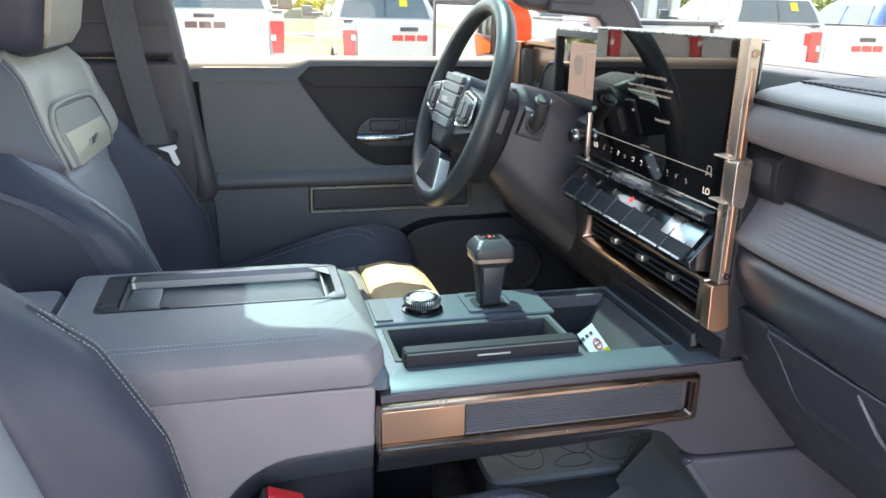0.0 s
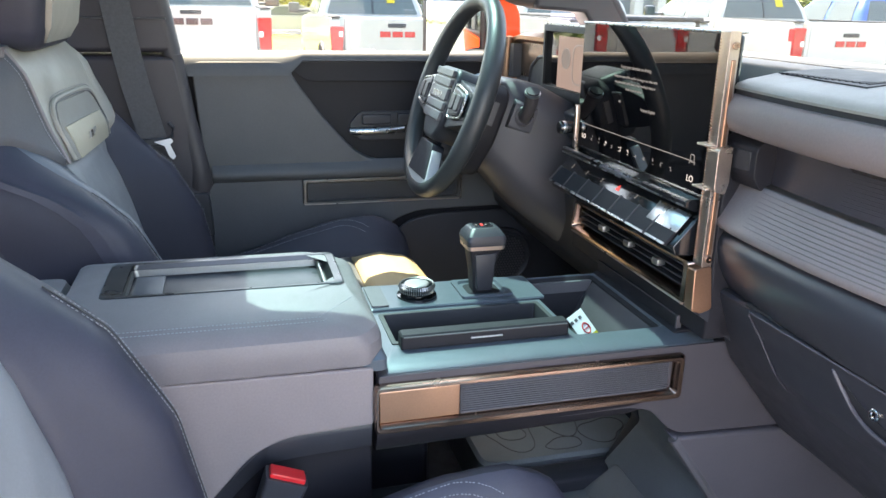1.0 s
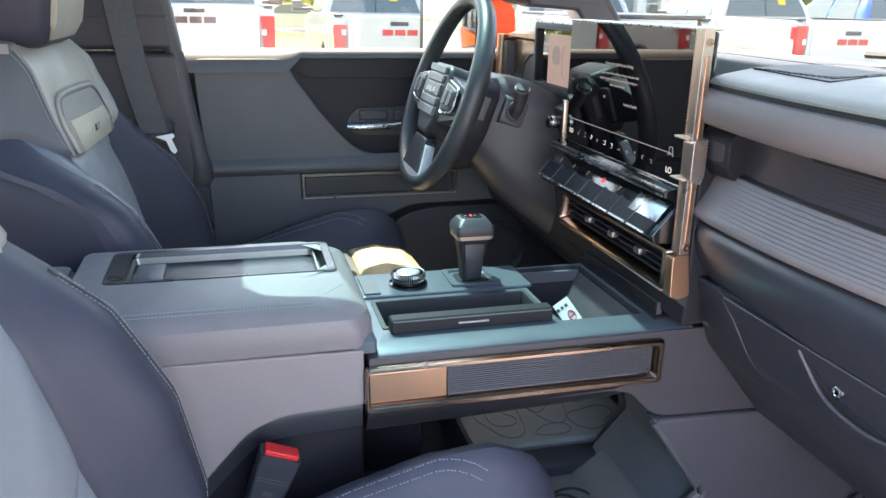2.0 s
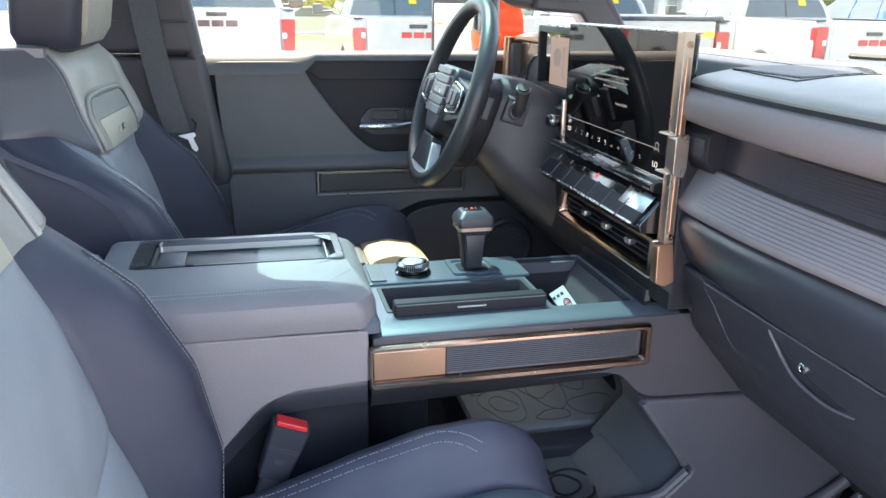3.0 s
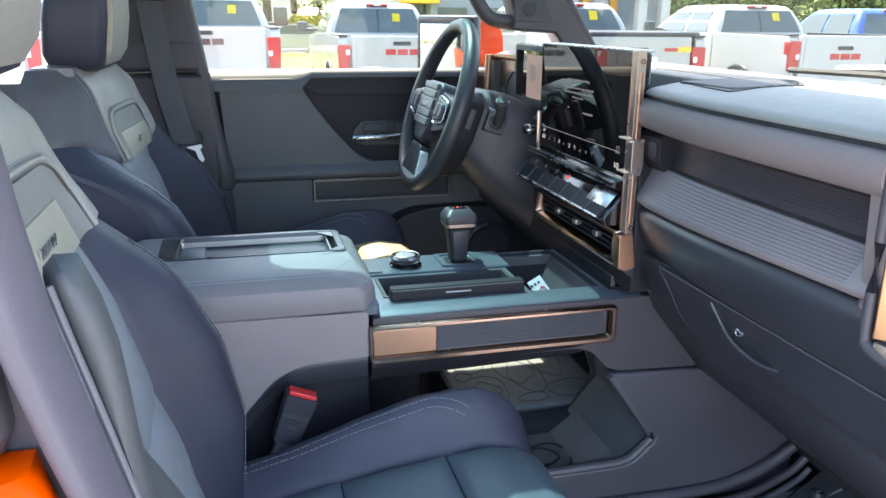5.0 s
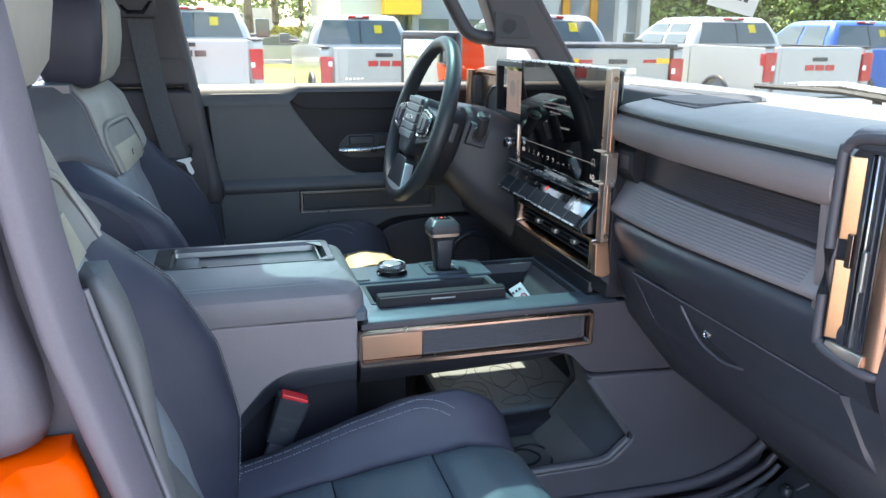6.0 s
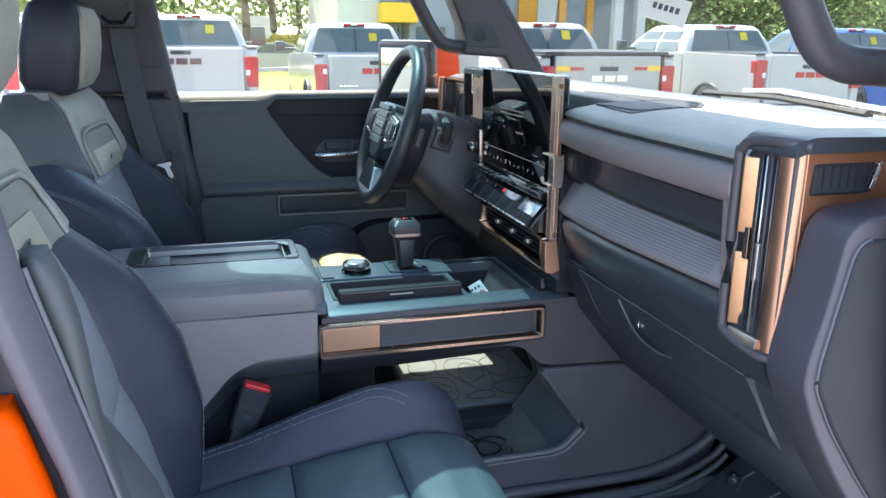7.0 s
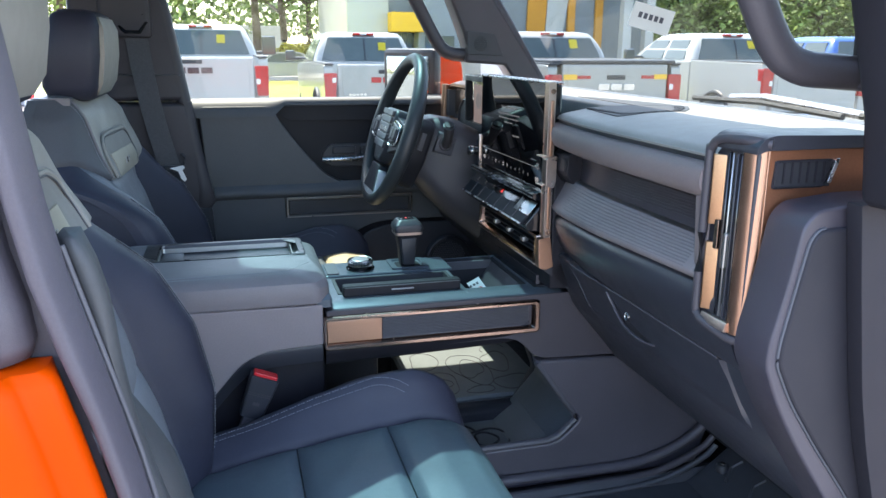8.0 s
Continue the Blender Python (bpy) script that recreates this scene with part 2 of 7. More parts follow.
def box(x0, x1, y0, y1, z0, z1, bev=0.0, seg=2):
    bm = bmesh.new()
    bmesh.ops.create_cube(bm, size=1, matrix=Matrix.LocRotScale(((x0 + x1) / 2, (y0 + y1) / 2, (z0 + z1) / 2), None, (x1 - x0, y1 - y0, z1 - z0)))
    return soften(bm, bev, seg)


def lift(axis, u, v, w):
    """2D point (u, v) at depth w along an axis: 'x': (y, z); 'y': (x, z); 'z': (x, y)."""
    return {"x": (w, u, v), "y": (u, w, v), "z": (u, v, w)}[axis]


def loft(rings, caps=True, closed=True, bottom=True):
    bm = bmesh.new()
    vs = [[bm.verts.new(p) for p in r] for r in rings]
    n = len(rings[0])
    for a, b in zip(vs, vs[1:]):
        for i in range(n if closed else n - 1):
            j = (i + 1) % n
            bm.faces.new((a[i], a[j], b[j], b[i]))
    if caps:
        if bottom:
            bm.faces.new(vs[0][::-1])
        bm.faces.new(vs[-1])
    return bm


def prism(pts, axis, a, b, bev=0.0, seg=3):
    bm = loft([[lift(axis, u, v, a) for u, v in pts], [lift(axis, u, v, b) for u, v in pts]])
    bmesh.ops.recalc_face_normals(bm, faces=bm.faces)
    return soften(bm, bev, seg)


def rounded(pts, r, n=4):
    """A polygon with its corners rounded; r: one radius or one for each corner."""
    out = []
    k = len(pts)
    for i in range(k):
        p0, p, p1 = (Vector(pts[(i + d) % k]) for d in (-1, 0, 1))
        rad = r[i] if hasattr(r, "__len__") else r
        d0, d1 = (p0 - p), (p1 - p)
        rad = min(rad, d0.length * 0.45, d1.length * 0.45)
        a, b = p + d0.normalized() * rad, p + d1.normalized() * rad
        for j in range(n + 1):
            s = j / n
            q = a * (1 - s) ** 2 + p * 2 * s * (1 - s) + b * s ** 2
            out.append((q.x, q.y))
    return out


def rect(u0, u1, v0, v1, r=0.005, n=4):
    return rounded([(u0, v0), (u1, v0), (u1, v1), (u0, v1)], r, n)


def bezel(outer, inner, axis, a, b, depth=0.0):
    """A frame between two outlines with the same number of points; b is the proud face, the inner lip lies depth lower."""
    mid = [((o[0] * 0.72 + i[0] * 0.28), (o[1] * 0.72 + i[1] * 0.28)) for o, i in zip(outer, inner)]
    mid2 = [((o[0] * 0.35 + i[0] * 0.65), (o[1] * 0.35 + i[1] * 0.65)) for o, i in zip(outer, inner)]
    rings = [(outer, a), (outer, a + (b - a) * 0.6), (mid, b), (mid2, b), (inner, b - depth), (inner, a)]
    return loft([[lift(axis, u, v, w) for u, v in ring] for ring, w in rings], caps=False)


def tube(path, r, n=10, caps=True, closed=False, flat=1.0, up=(0, 0, 1)):
    """A round bar along a path; r: one radius or one for each point; flat squashes it along up."""
    P = [Vector(p) for p in path]
    k = len(P)
    rings = []
    for i in range(k):
        d = (P[(i + 1) % k] - P[i - 1]) if closed or 0 < i < k - 1 else (P[min(i + 1, k - 1)] - P[max(i - 1, 0)])
        d.normalize()
        s = d.cross(Vector(up))
        if s.length < 1e-4:
            s = d.cross(Vector((1, 0, 0.01)))
        s.normalize()
        t = s.cross(d)
        rad = r[i] if hasattr(r, "__len__") else r
        rad = float(rad)
        rings.append([P[i] + rad * (math.cos(a) * s + flat * math.sin(a) * t) for a in (2 * math.pi * j / n for j in range(n))])
    if closed:
        rings.append(rings[0])
        bm = loft(rings, caps=False)
        bmesh.ops.remove_doubles(bm, verts=bm.verts, dist=1e-6)
        return bm
    return loft(rings, caps=caps)


def smoothline(pts, n=6):
    """Catmull-Rom through points of any dimension."""
    P = [np.array(p, float) for p in pts]
    P = [2 * P[0] - P[1], *P, 2 * P[-1] - P[-2]]
    out = []
    for i in range(1, len(P) - 2):
        for j in range(n):
            s = j / n
            out.append(tuple(0.5 * (2 * P[i] + (P[i + 1] - P[i - 1]) * s + (2 * P[i - 1] - 5 * P[i] + 4 * P[i + 1] - P[i + 2]) * s * s + (3 * P[i] - P[i - 1] - 3 * P[i + 1] + P[i + 2]) * s ** 3)))
    out.append(tuple(P[-2]))
    return out


def lathe(prof, at, axis="z", n=32):
    """Rings of (radius, height) turned about an axis through at."""
    rings = []
    for r, h in prof:
        ring = []
        for j in range(n):
            a = 2 * math.pi * j / n
            c, s = r * math.cos(a), r * math.sin(a)
            o = {"z": (c, s, h), "x": (h, c, s), "y": (c, h, s)}[axis]
            ring.append((at[0] + o[0], at[1] + o[1], at[2] + o[2]))
        rings.append(ring)
    return loft(rings)


def sheet(f, nu, nv, thick=0.0):
    """A surface f(u, v) over the unit square, with an optional back at thick along f's own offset argument."""
    bm = bmesh.new()
    front = [[bm.verts.new(f(i / nu, j / nv, 0.0)) for j in range(nv + 1)] for i in range(nu + 1)]
    for i in range(nu):
        for j in range(nv):
            bm.faces.new((front[i][j], front[i + 1][j], front[i + 1][j + 1], front[i][j + 1]))
    if thick:
        back = [[bm.verts.new(f(i / nu, j / nv, thick)) for j in range(nv + 1)] for i in range(nu + 1)]
        for i in range(nu):
            for j in range(nv):
                bm.faces.new((back[i][j], back[i][j + 1], back[i + 1][j + 1], back[i + 1][j]))
        for i in range(nu):
            bm.faces.new((front[i][0], back[i][0], back[i + 1][0], front[i + 1][0]))
            bm.faces.new((front[i][nv], front[i + 1][nv], back[i + 1][nv], back[i][nv]))
        for j in range(nv):
            bm.faces.new((front[0][j], front[0][j + 1], back[0][j + 1], back[0][j]))
            bm.faces.new((front[nu][j], back[nu][j], back[nu][j + 1], front[nu][j + 1]))
    return bm


def stitches(path, name, parent, m=THREAD, length=0.0027, gap=0.0017, r=0.0004):
    """A seam of short thread stitches along a path."""
    P = [Vector(p) for p in path]
    bms, carry = bmesh.new(), 0.0
    for a, b in zip(P, P[1:]):
        d = b - a
        L = d.length
        if L < 1e-6:
            continue
        d.normalize()
        s = carry
        while s + length < L:
            c = a + d * (s + length / 2)
            q = d.to_track_quat("X", "Z").to_matrix().to_4x4()
            bmesh.ops.create_cube(bms, size=1, matrix=Matrix.Translation(c) @ q @ Matrix.Diagonal((length, r * 2, r * 2, 1)))
            s += length + gap
        carry = max(0.0, s - L)
    return part(name, bms, m, parent, "fine pale stitching")


def lettering(text, size, place, m, name, parent, label="", align="CENTER"):
    """Built-in font as a thin mesh at the pose place, which maps its x, y to the surface."""
    cu = bpy.data.curves.new(name, "FONT")
    cu.body, cu.size, cu.align_x, cu.extrude = text, size, align, 0.0002
    tmp = new("tmp_text", cu)
    me = bpy.data.meshes.new_from_object(tmp.evaluated_get(bpy.context.evaluated_depsgraph_get()))
    bpy.data.objects.remove(tmp)
    me.transform(place)
    me.name = name
    me.materials.clear()
    me.materials.append(m)
    ob = new(name, me)
    ob.parent = parent
    if parent.data is None:
        ob.matrix_parent_inverse = Matrix.Translation(parent.location).inverted()
    return tagged(ob, label)


# ---- shell of the vehicle ----
YC = 0.945          # centre line of the cabin
FLOOR = 0.84

floor = tagged(part("floor", box(-1.7, 1.15, 0.06, 1.83, FLOOR - 0.05, FLOOR, 0.0), CARPET), "black carpeted cabin floor", "floor", kind="structure")
sill = tagged(part("door_sill", prism([(0.02, 0.62), (0.02, 0.86), (0.06, 0.9), (0.11, 0.9), (0.13, FLOOR), (0.13, 0.62)], "x", -1.7, 0.95, 0.008), DARK), "charcoal plastic door sill along the open doorway", "door sill", kind="structure")
bulk = tagged(part("wall_front", prism([(0.93, 0.97), (1.0, 0.9), (1.15, 0.84), (1.15, 1.6), (0.93, 1.6)], "y", 0.12, 1.8), CARPET), "black carpeted toe board and firewall", "wall", kind="structure")
rear = tagged(part("wall_rear", box(-1.75, -1.7, 0.06, 1.83, 0.8, 2.02), DARK), "charcoal rear cabin wall", "wall", kind="structure")

# roof: header, side rails, centre bar and the tinted panels between them
ROOF = 2.0
roof = thing("ceiling", "dark roof structure with tinted glass panels", "ceiling", (0, YC, ROOF), kind="structure")
part("header", box(0.44, 0.68, 0.1, 1.79, ROOF - 0.03, ROOF + 0.04, 0.01), DARK, roof)
part("rail", box(-1.75, 0.5, 0.04, 0.22, ROOF - 0.04, ROOF + 0.04, 0.02), DARK, roof)
part("rail", box(-1.75, 0.5, 1.67, 1.83, ROOF - 0.04, ROOF + 0.04, 0.02), DARK, roof)
part("centre_bar", prism([(-0.1, 0.905), (0.44, 1.07), (0.44, 1.165), (-0.02, 1.165), (-0.065, 1.175), (-0.1, 1.22)], "z", ROOF - 0.03, ROOF + 0.03, 0.008), DARK, roof)
part("cross_bar", box(-0.55, -0.094, 0.22, 1.67, ROOF - 0.03, ROOF + 0.03, 0.01), DARK, roof)
part("rear_roof", box(-1.75, -1.35, 0.22, 1.67, ROOF - 0.03, ROOF + 0.03, 0.01), DARK, roof)
part("glass_panel", box(-1.35, -0.55, 0.22, 1.67, ROOF, ROOF + 0.006), SKYPANE, roof, "dark tinted glass roof panel")
for y0, y1 in ((0.22, 1.0), (1.1, 1.67)):
    part("glass_panel", box(-0.094, 0.44, y0, y1, ROOF, ROOF + 0.006), SKYPANE, roof, "dark tinted glass roof panel")

# windscreen, with the base at the dash's front edge
def slant(u, v, d):
    y = 0.12 + 1.65 * u
    x = 0.945 - 0.28 * v - d + 0.03 * math.sin(math.pi * u)
    return (x, y, 1.6 + 0.4 * v)


screen_glass = tagged(part("windshield", sheet(slant, 12, 6, 0.005), FRONTPANE), "clear raked windscreen above the dashboard", "windshield", kind="structure")
screen_glass.visible_shadow = True

# driver's side: body wall behind the B pillar, with the rear door's window
side = thing("wall_driver_side", "dark inner side of the cabin with pillar trim", "wall", (0, 1.8, 0.8), kind="structure")
part("rear_door_panel", box(-1.7, -0.34, 1.77, 1.83, 0.8, 1.58, 0.01), DARK, side)
part("rear_pillar", box(-1.75, -1.25, 1.76, 1.83, 1.58, 2.0, 0.01), DARK, side)
part("upper_rail", box(-1.25, 0.66, 1.77, 1.83, 1.93, 2.0, 0.01), DARK, side)
bp = [(-0.125, 1.6), (-0.085, 1.35), (-0.075, 1.1), (-0.06, 0.84), (-0.5, 0.84), (-0.46, 1.3), (-0.42, 1.6), (-0.40, 1.95), (-0.185, 1.98), (-0.165, 1.86)]
pillar_b = thing("pillar_driver", "dark moulded door pillar trim beside the driver seat", "pillar", (-0.25, 1.77, 0.84), kind="structure")
part("lower_trim", prism([p for p in bp if p[1] <= 1.6], "y", 1.722, 1.85, 0.012), KICK, pillar_b)
part("upper_trim", prism([(-0.128, 1.605), (-0.42, 1.605), (-0.40, 1.95), (-0.185, 1.98), (-0.165, 1.86)], "y", 1.715, 1.84, 0.012), KICK, pillar_b)
part("edge_trim", tube([(-0.132, 1.737, 1.6), (-0.114, 1.737, 1.46), (-0.099, 1.737, 1.36), (-0.097, 1.737, 1.315), (-0.096, 1.737, 1.3)], [0.014, 0.015, 0.018, 0.021, 0.012], 14, flat=1.3), SHROUD, pillar_b)
part("edge_foot", prism(rounded([(-0.118, 1.302), (-0.08, 1.302), (-0.074, 1.2), (-0.12, 1.2)], 0.008), "y", 1.716, 1.75, 0.006), BLACK, pillar_b)
part("pillar_edge", tube([(-0.205, 1.735, 1.98), (-0.172, 1.735, 1.84), (-0.135, 1.735, 1.6)], 0.02, 10), SHROUD, pillar_b)
part("belt_cover", box(-0.33, -0.2, 1.69, 1.73, 1.77, 1.93, 0.012), SHROUD, pillar_b)
part("trim_seam", box(-0.42, -0.14, 1.706, 1.716, 1.672, 1.676, 0.001), RUBBER, pillar_b)

# passenger doorway: pillar, rubber seal and painted body
def seal_at(z):
    zs = [0.8, 1.0, 1.2, 1.38, 1.424, 1.527, 1.598, 1.663, 1.76, 2.0]
    xs = [-0.03, -0.045, -0.07, -0.1, -0.108, -0.132, -0.149, -0.157, -0.168, -0.2]
    return float(np.interp(z, zs, xs))


pillar_p = thing("pillar_passenger", "grey door pillar with rubber seal beside the passenger seat", "pillar", (-0.2, 0.08, 0.8), kind="structure")
zz = [0.8 + 0.06 * i for i in range(21)]
low = lambda z: float(np.interp(z, [1.47, 1.53], [0.85, 1.0]))
sec = smoothline([(-0.004, 0.1), (0.0, 0.09), (-0.003, 0.074), (-0.009, 0.062), (-0.014, 0.0595), (-0.022, 0.063), (-0.027, 0.078)], 4)
part("pillar_trim", loft([[(seal_at(z) + u * low(z), v, z) for u, v in sec] + [(seal_at(z) - 0.036 * low(z), 0.15, z), (seal_at(z) - 0.026 * low(z), 0.15, z)] for z in zz]), PILLAR, pillar_p, "matt grey pillar face", angle=60)
def cover_edge(z):
    return float(np.interp(z, [0.8, 1.2, 1.388, 1.432, 1.487, 1.53, 1.567, 1.61], [-0.006, -0.05, -0.098, -0.108, -0.115, -0.118, -0.122, -0.138]))


cz_ = [0.86, 1.0, 1.15, 1.3] + [1.34 + 0.03 * i for i in range(9)] + [1.595, 1.602, 1.606]
tip = {1.595: 0.001, 1.602: 0.003, 1.606: 0.007}
part("pillar_cover", loft([[(seal_at(z) - 0.004, 0.108 + tip.get(z, 0), z), (0.6 * seal_at(z) + 0.4 * cover_edge(z), 0.1005 + tip.get(z, 0), z), (cover_edge(z) - 0.005, 0.1015 + tip.get(z, 0), z), (cover_edge(z) - 0.001 - tip.get(z, 0), 0.106 + tip.get(z, 0), z), (cover_edge(z) - tip.get(z, 0), 0.113, z), (cover_edge(z) - 0.004, 0.14, z), (seal_at(z) - 0.004, 0.14, z)] for z in cz_]), OLIVE, pillar_p, "grey olive moulded pillar cover", angle=60)
part("cover_piping", tube([(seal_at(z) + 0.0005, 0.0995, z) for z in np.linspace(0.9, 1.6, 24)], 0.0024, 8), DUSK, pillar_p, "soft brown grey edge of the cover")
part("door_seal", tube([(seal_at(z) - 0.008, 0.101, z) for z in zz], 0.004, 10), RUBBER, pillar_p, "black rubber door seal")
ends = smoothline([(-0.033, 0.08), (-0.038, 0.068), (-0.056, 0.057), (-0.12, 0.05), (-0.25, 0.054)], 4)
zu = [1.512, 1.516, 1.53, 1.56] + [1.6 + 0.06 * i for i in range(7)]
shrink = {1.512: 0.022, 1.516: 0.012, 1.53: 0.004}
part("outer_trim", loft([[(seal_at(z) + u - 0.02 * max(0.0, 1.62 - z) - shrink.get(z, 0.0), v + 0.4 * shrink.get(z, 0.0), z) for u, v in ends] + [(seal_at(z) - 0.25, 0.15, z), (seal_at(z) - 0.04 - shrink.get(z, 0.0), 0.15, z)] for z in zu]), PILLAR, pillar_p, "matt grey outer pillar face", angle=60)
part("pillar_core", loft([[(seal_at(z) - 0.03, 0.094, z), (-0.5, 0.094, z), (-0.5, 0.14, z), (seal_at(z) - 0.05, 0.14, z)] for z in zz]), PILLAR, pillar_p)
part("gap_seal", tube([(seal_at(z) - 0.031, 0.1, z) for z in zz if z > 1.5], 0.006, 8), MATT, pillar_p)
body = thing("orange_body", "bright orange painted body side at the doorway", "car body", (-0.3, 0.0, 0.6), kind="structure")
zo = [0.6 + 0.05 * i for i in range(18)] + [1.5, 1.508, 1.512]
lip = {1.508: 0.002, 1.512: 0.006}
shape_o = [(-0.028, 0.066), (-0.03, 0.056), (-0.036, 0.051), (-0.05, 0.049), (-0.054, 0.044), (-0.058, 0.034), (-0.066, 0.031), (-0.08, 0.03)]
part("quarter_panel", loft([[(seal_at(z) + u - lip.get(z, 0.0), v + lip.get(z, 0.0), z) for u, v in shape_o] + [(-1.6, 0.0, z), (-1.6, 0.09, z), (seal_at(z) - 0.035, 0.09, z)] for z in zo]), ORANGE, body, angle=50)
part("door_skin", box(-1.7, 0.95, 1.86, 1.9, 0.6, 1.56, 0.01), ORANGE, body)
part("hood", prism([(0.98, 1.575), (2.1, 1.5), (2.15, 1.0), (0.98, 1.0)], "y", -0.02, 1.92, 0.02), ORANGE, body)

# hinge pillar and kick trim at the front of the doorway
kick = thing("pillar_front", "charcoal moulded hinge pillar trim below the windscreen pillar", "pillar", (0.7, 0.1, 0.84), kind="structure")
kp = rounded([(0.64, 1.597), (0.572, 1.59), (0.557, 1.574), (0.546, 1.506), (0.532, 1.446), (0.53, 1.418), (0.549, 1.372), (0.579, 1.32), (0.643, 1.226), (0.78, 1.0), (0.86, 0.86), (1.0, 0.86), (1.0, 1.598)], [0.01, 0.012, 0.012, 0.03, 0.01, 0.01, 0.03, 0.03, 0.03, 0.03, 0.01, 0.01, 0.01], 4)
part("kick_trim", prism(kp, "y", 0.112, 0.172, 0.016, 5), KICK, kick, "charcoal rounded trim edge")
ki = rounded([(0.64, 1.572), (0.576, 1.57), (0.566, 1.558), (0.556, 1.508), (0.544, 1.444), (0.543, 1.42), (0.566, 1.374), (0.607, 1.314), (0.664, 1.238), (0.83, 0.95), (0.96, 0.95), (0.96, 1.57)], [0.006, 0.008, 0.008, 0.02, 0.008, 0.008, 0.02, 0.02, 0.02, 0.01, 0.01, 0.01], 4)
part("inset_panel", prism(ki, "y", 0.107, 0.12, 0.004), TRIMDARK, kick)
part("kick_seal", tube([(u, 0.1115, v) for u, v in ki[5:46]], 0.0022, 8), RUBBER, kick)
part("hinge_cover", prism(rounded([(0.6, 1.6), (0.614, 1.515), (0.637, 1.386), (0.655, 1.314), (0.69, 1.2), (0.8, 0.95), (0.96, 0.95), (0.96, 1.6)], [0.004, 0.02, 0.02, 0.02, 0.02, 0.02, 0.01, 0.01]), "y", 0.085, 0.106, 0.006), TRIMDARK, kick)
pl = [(0.592, 1.6), (0.580, 1.69), (0.545, 1.8), (0.47, 1.96), (0.56, 2.0), (0.75, 2.0), (0.9, 1.6)]
part("windscreen_pillar", prism(pl, "y", 0.03, 0.085, 0.012), TRIMDARK, kick)


def pillar_handle(name, label, y0, y1, dx):
    """Windscreen pillar trim with a see-through grab loop and a small speaker."""
    t = thing(name, label, "grab handle", (0.83, (y0 + y1) / 2, 1.64))
    outer = smoothline([(0.43, 2.0), (0.475, 1.925), (0.522, 1.84), (0.575, 1.748), (0.61, 1.722), (0.66, 1.716), (0.72, 1.712)], 4)
    mid = [(0.5 * (outer[i][0] + outer[i + 1][0]), 0.5 * (outer[i][1] + outer[i + 1][1])) for i in range(len(outer) - 1)]
    ym = (y0 + y1) / 2
    sgn = 1 if ym > YC else -1
    path = [(u + 0.015 + dx, ym - sgn * 0.01, v + 0.013) for u, v in outer]
    part("grip", tube(path, 0.0195, 12, up=(0, 1, 0), flat=0.85), SHROUD, t)
    trim = [(0.665, 1.708), (0.79, 1.7), (0.832, 1.64), (0.96, 1.6), (0.70, 2.0), (0.57, 2.0), (0.655, 1.8), (0.672, 1.75)]
    part("pillar_trim", prism(trim, "y", y0, y1, 0.008), SHROUD, t)
    yf = y0 - 0.003 if sgn > 0 else y1 + 0.003
    part("speaker_panel", prism(rounded([(0.668, 1.80), (0.755, 1.79), (0.782, 1.728), (0.672, 1.732)], 0.006), "y", min(yf, yf + sgn * 0.01), max(yf, yf + sgn * 0.01), 0.002), BLACK, t)
    holes = []
    for ring, cnt in ((0.0, 1), (0.006, 6), (0.012, 12), (0.018, 16)):
        for k in range(cnt):
            a = 2 * math.pi * k / cnt
            holes.append(lathe([(0.0018, 0), (0.0018, 0.004)], (0.712 + ring * math.cos(a), yf - sgn * 0.002 - 0.002, 1.762 + ring * math.sin(a)), "y", 6))
    part("speaker_holes", fuse(*holes), RUBBER, t)
    return t


pillar_handle("pillar_handle", "charcoal windscreen pillar with grab handle and speaker", 1.70, 1.78, 0.0)
pillar_handle("pillar_handle", "charcoal windscreen pillar grab handle by open doorway", 0.17, 0.2, -0.032)

# ---- driver's door ----
door = thing("driver_door", "closed dark grey driver door with bronze-framed trim strip", "door", (0.3, 1.8, 0.84))
part("inner_skin", box(-0.16, 0.96, 1.79, 1.85, 0.86, 1.59, 0.004), TRIMDARK, door)
rise = rounded([(-0.10, 1.585), (0.10, 1.585), (0.12, 1.545), (0.185, 1.455), (0.255, 1.378), (0.31, 1.352), (0.62, 1.345), (0.92, 1.342), (0.92, 1.235), (0.60, 1.235), (0.40, 1.232), (0.335, 1.205), (0.26, 1.1), (0.2, 0.95), (-0.07, 0.95), (-0.082, 1.3)], [0.02, 0.03, 0.04, 0.05, 0.05, 0.05, 0.01, 0.01, 0.01, 0.01, 0.04, 0.04, 0.03, 0.02, 0.02, 0.02], 4)
part("door_panel", prism(rise, "y", 1.748, 1.80, 0.018, 4), DOORSKIN, door, "soft warm grey door panel")
part("armrest_ledge", loft([[(x, 1.752, 1.362), (x, 1.744, 1.353), (x, 1.737, 1.344), (x, 1.7335, 1.336), (x, 1.735, 1.329), (x, 1.742, 1.322), (x, 1.752, 1.314)] for x in (-0.07, 0.1, 0.3, 0.5, 0.9)], caps=True), DOORSKIN, door, angle=70)
part("upper_band", prism(rounded([(0.08, 1.59), (0.93, 1.59), (0.93, 1.535), (0.15, 1.54)], 0.01), "y", 1.778, 1.80, 0.006), TRIMDARK, door)
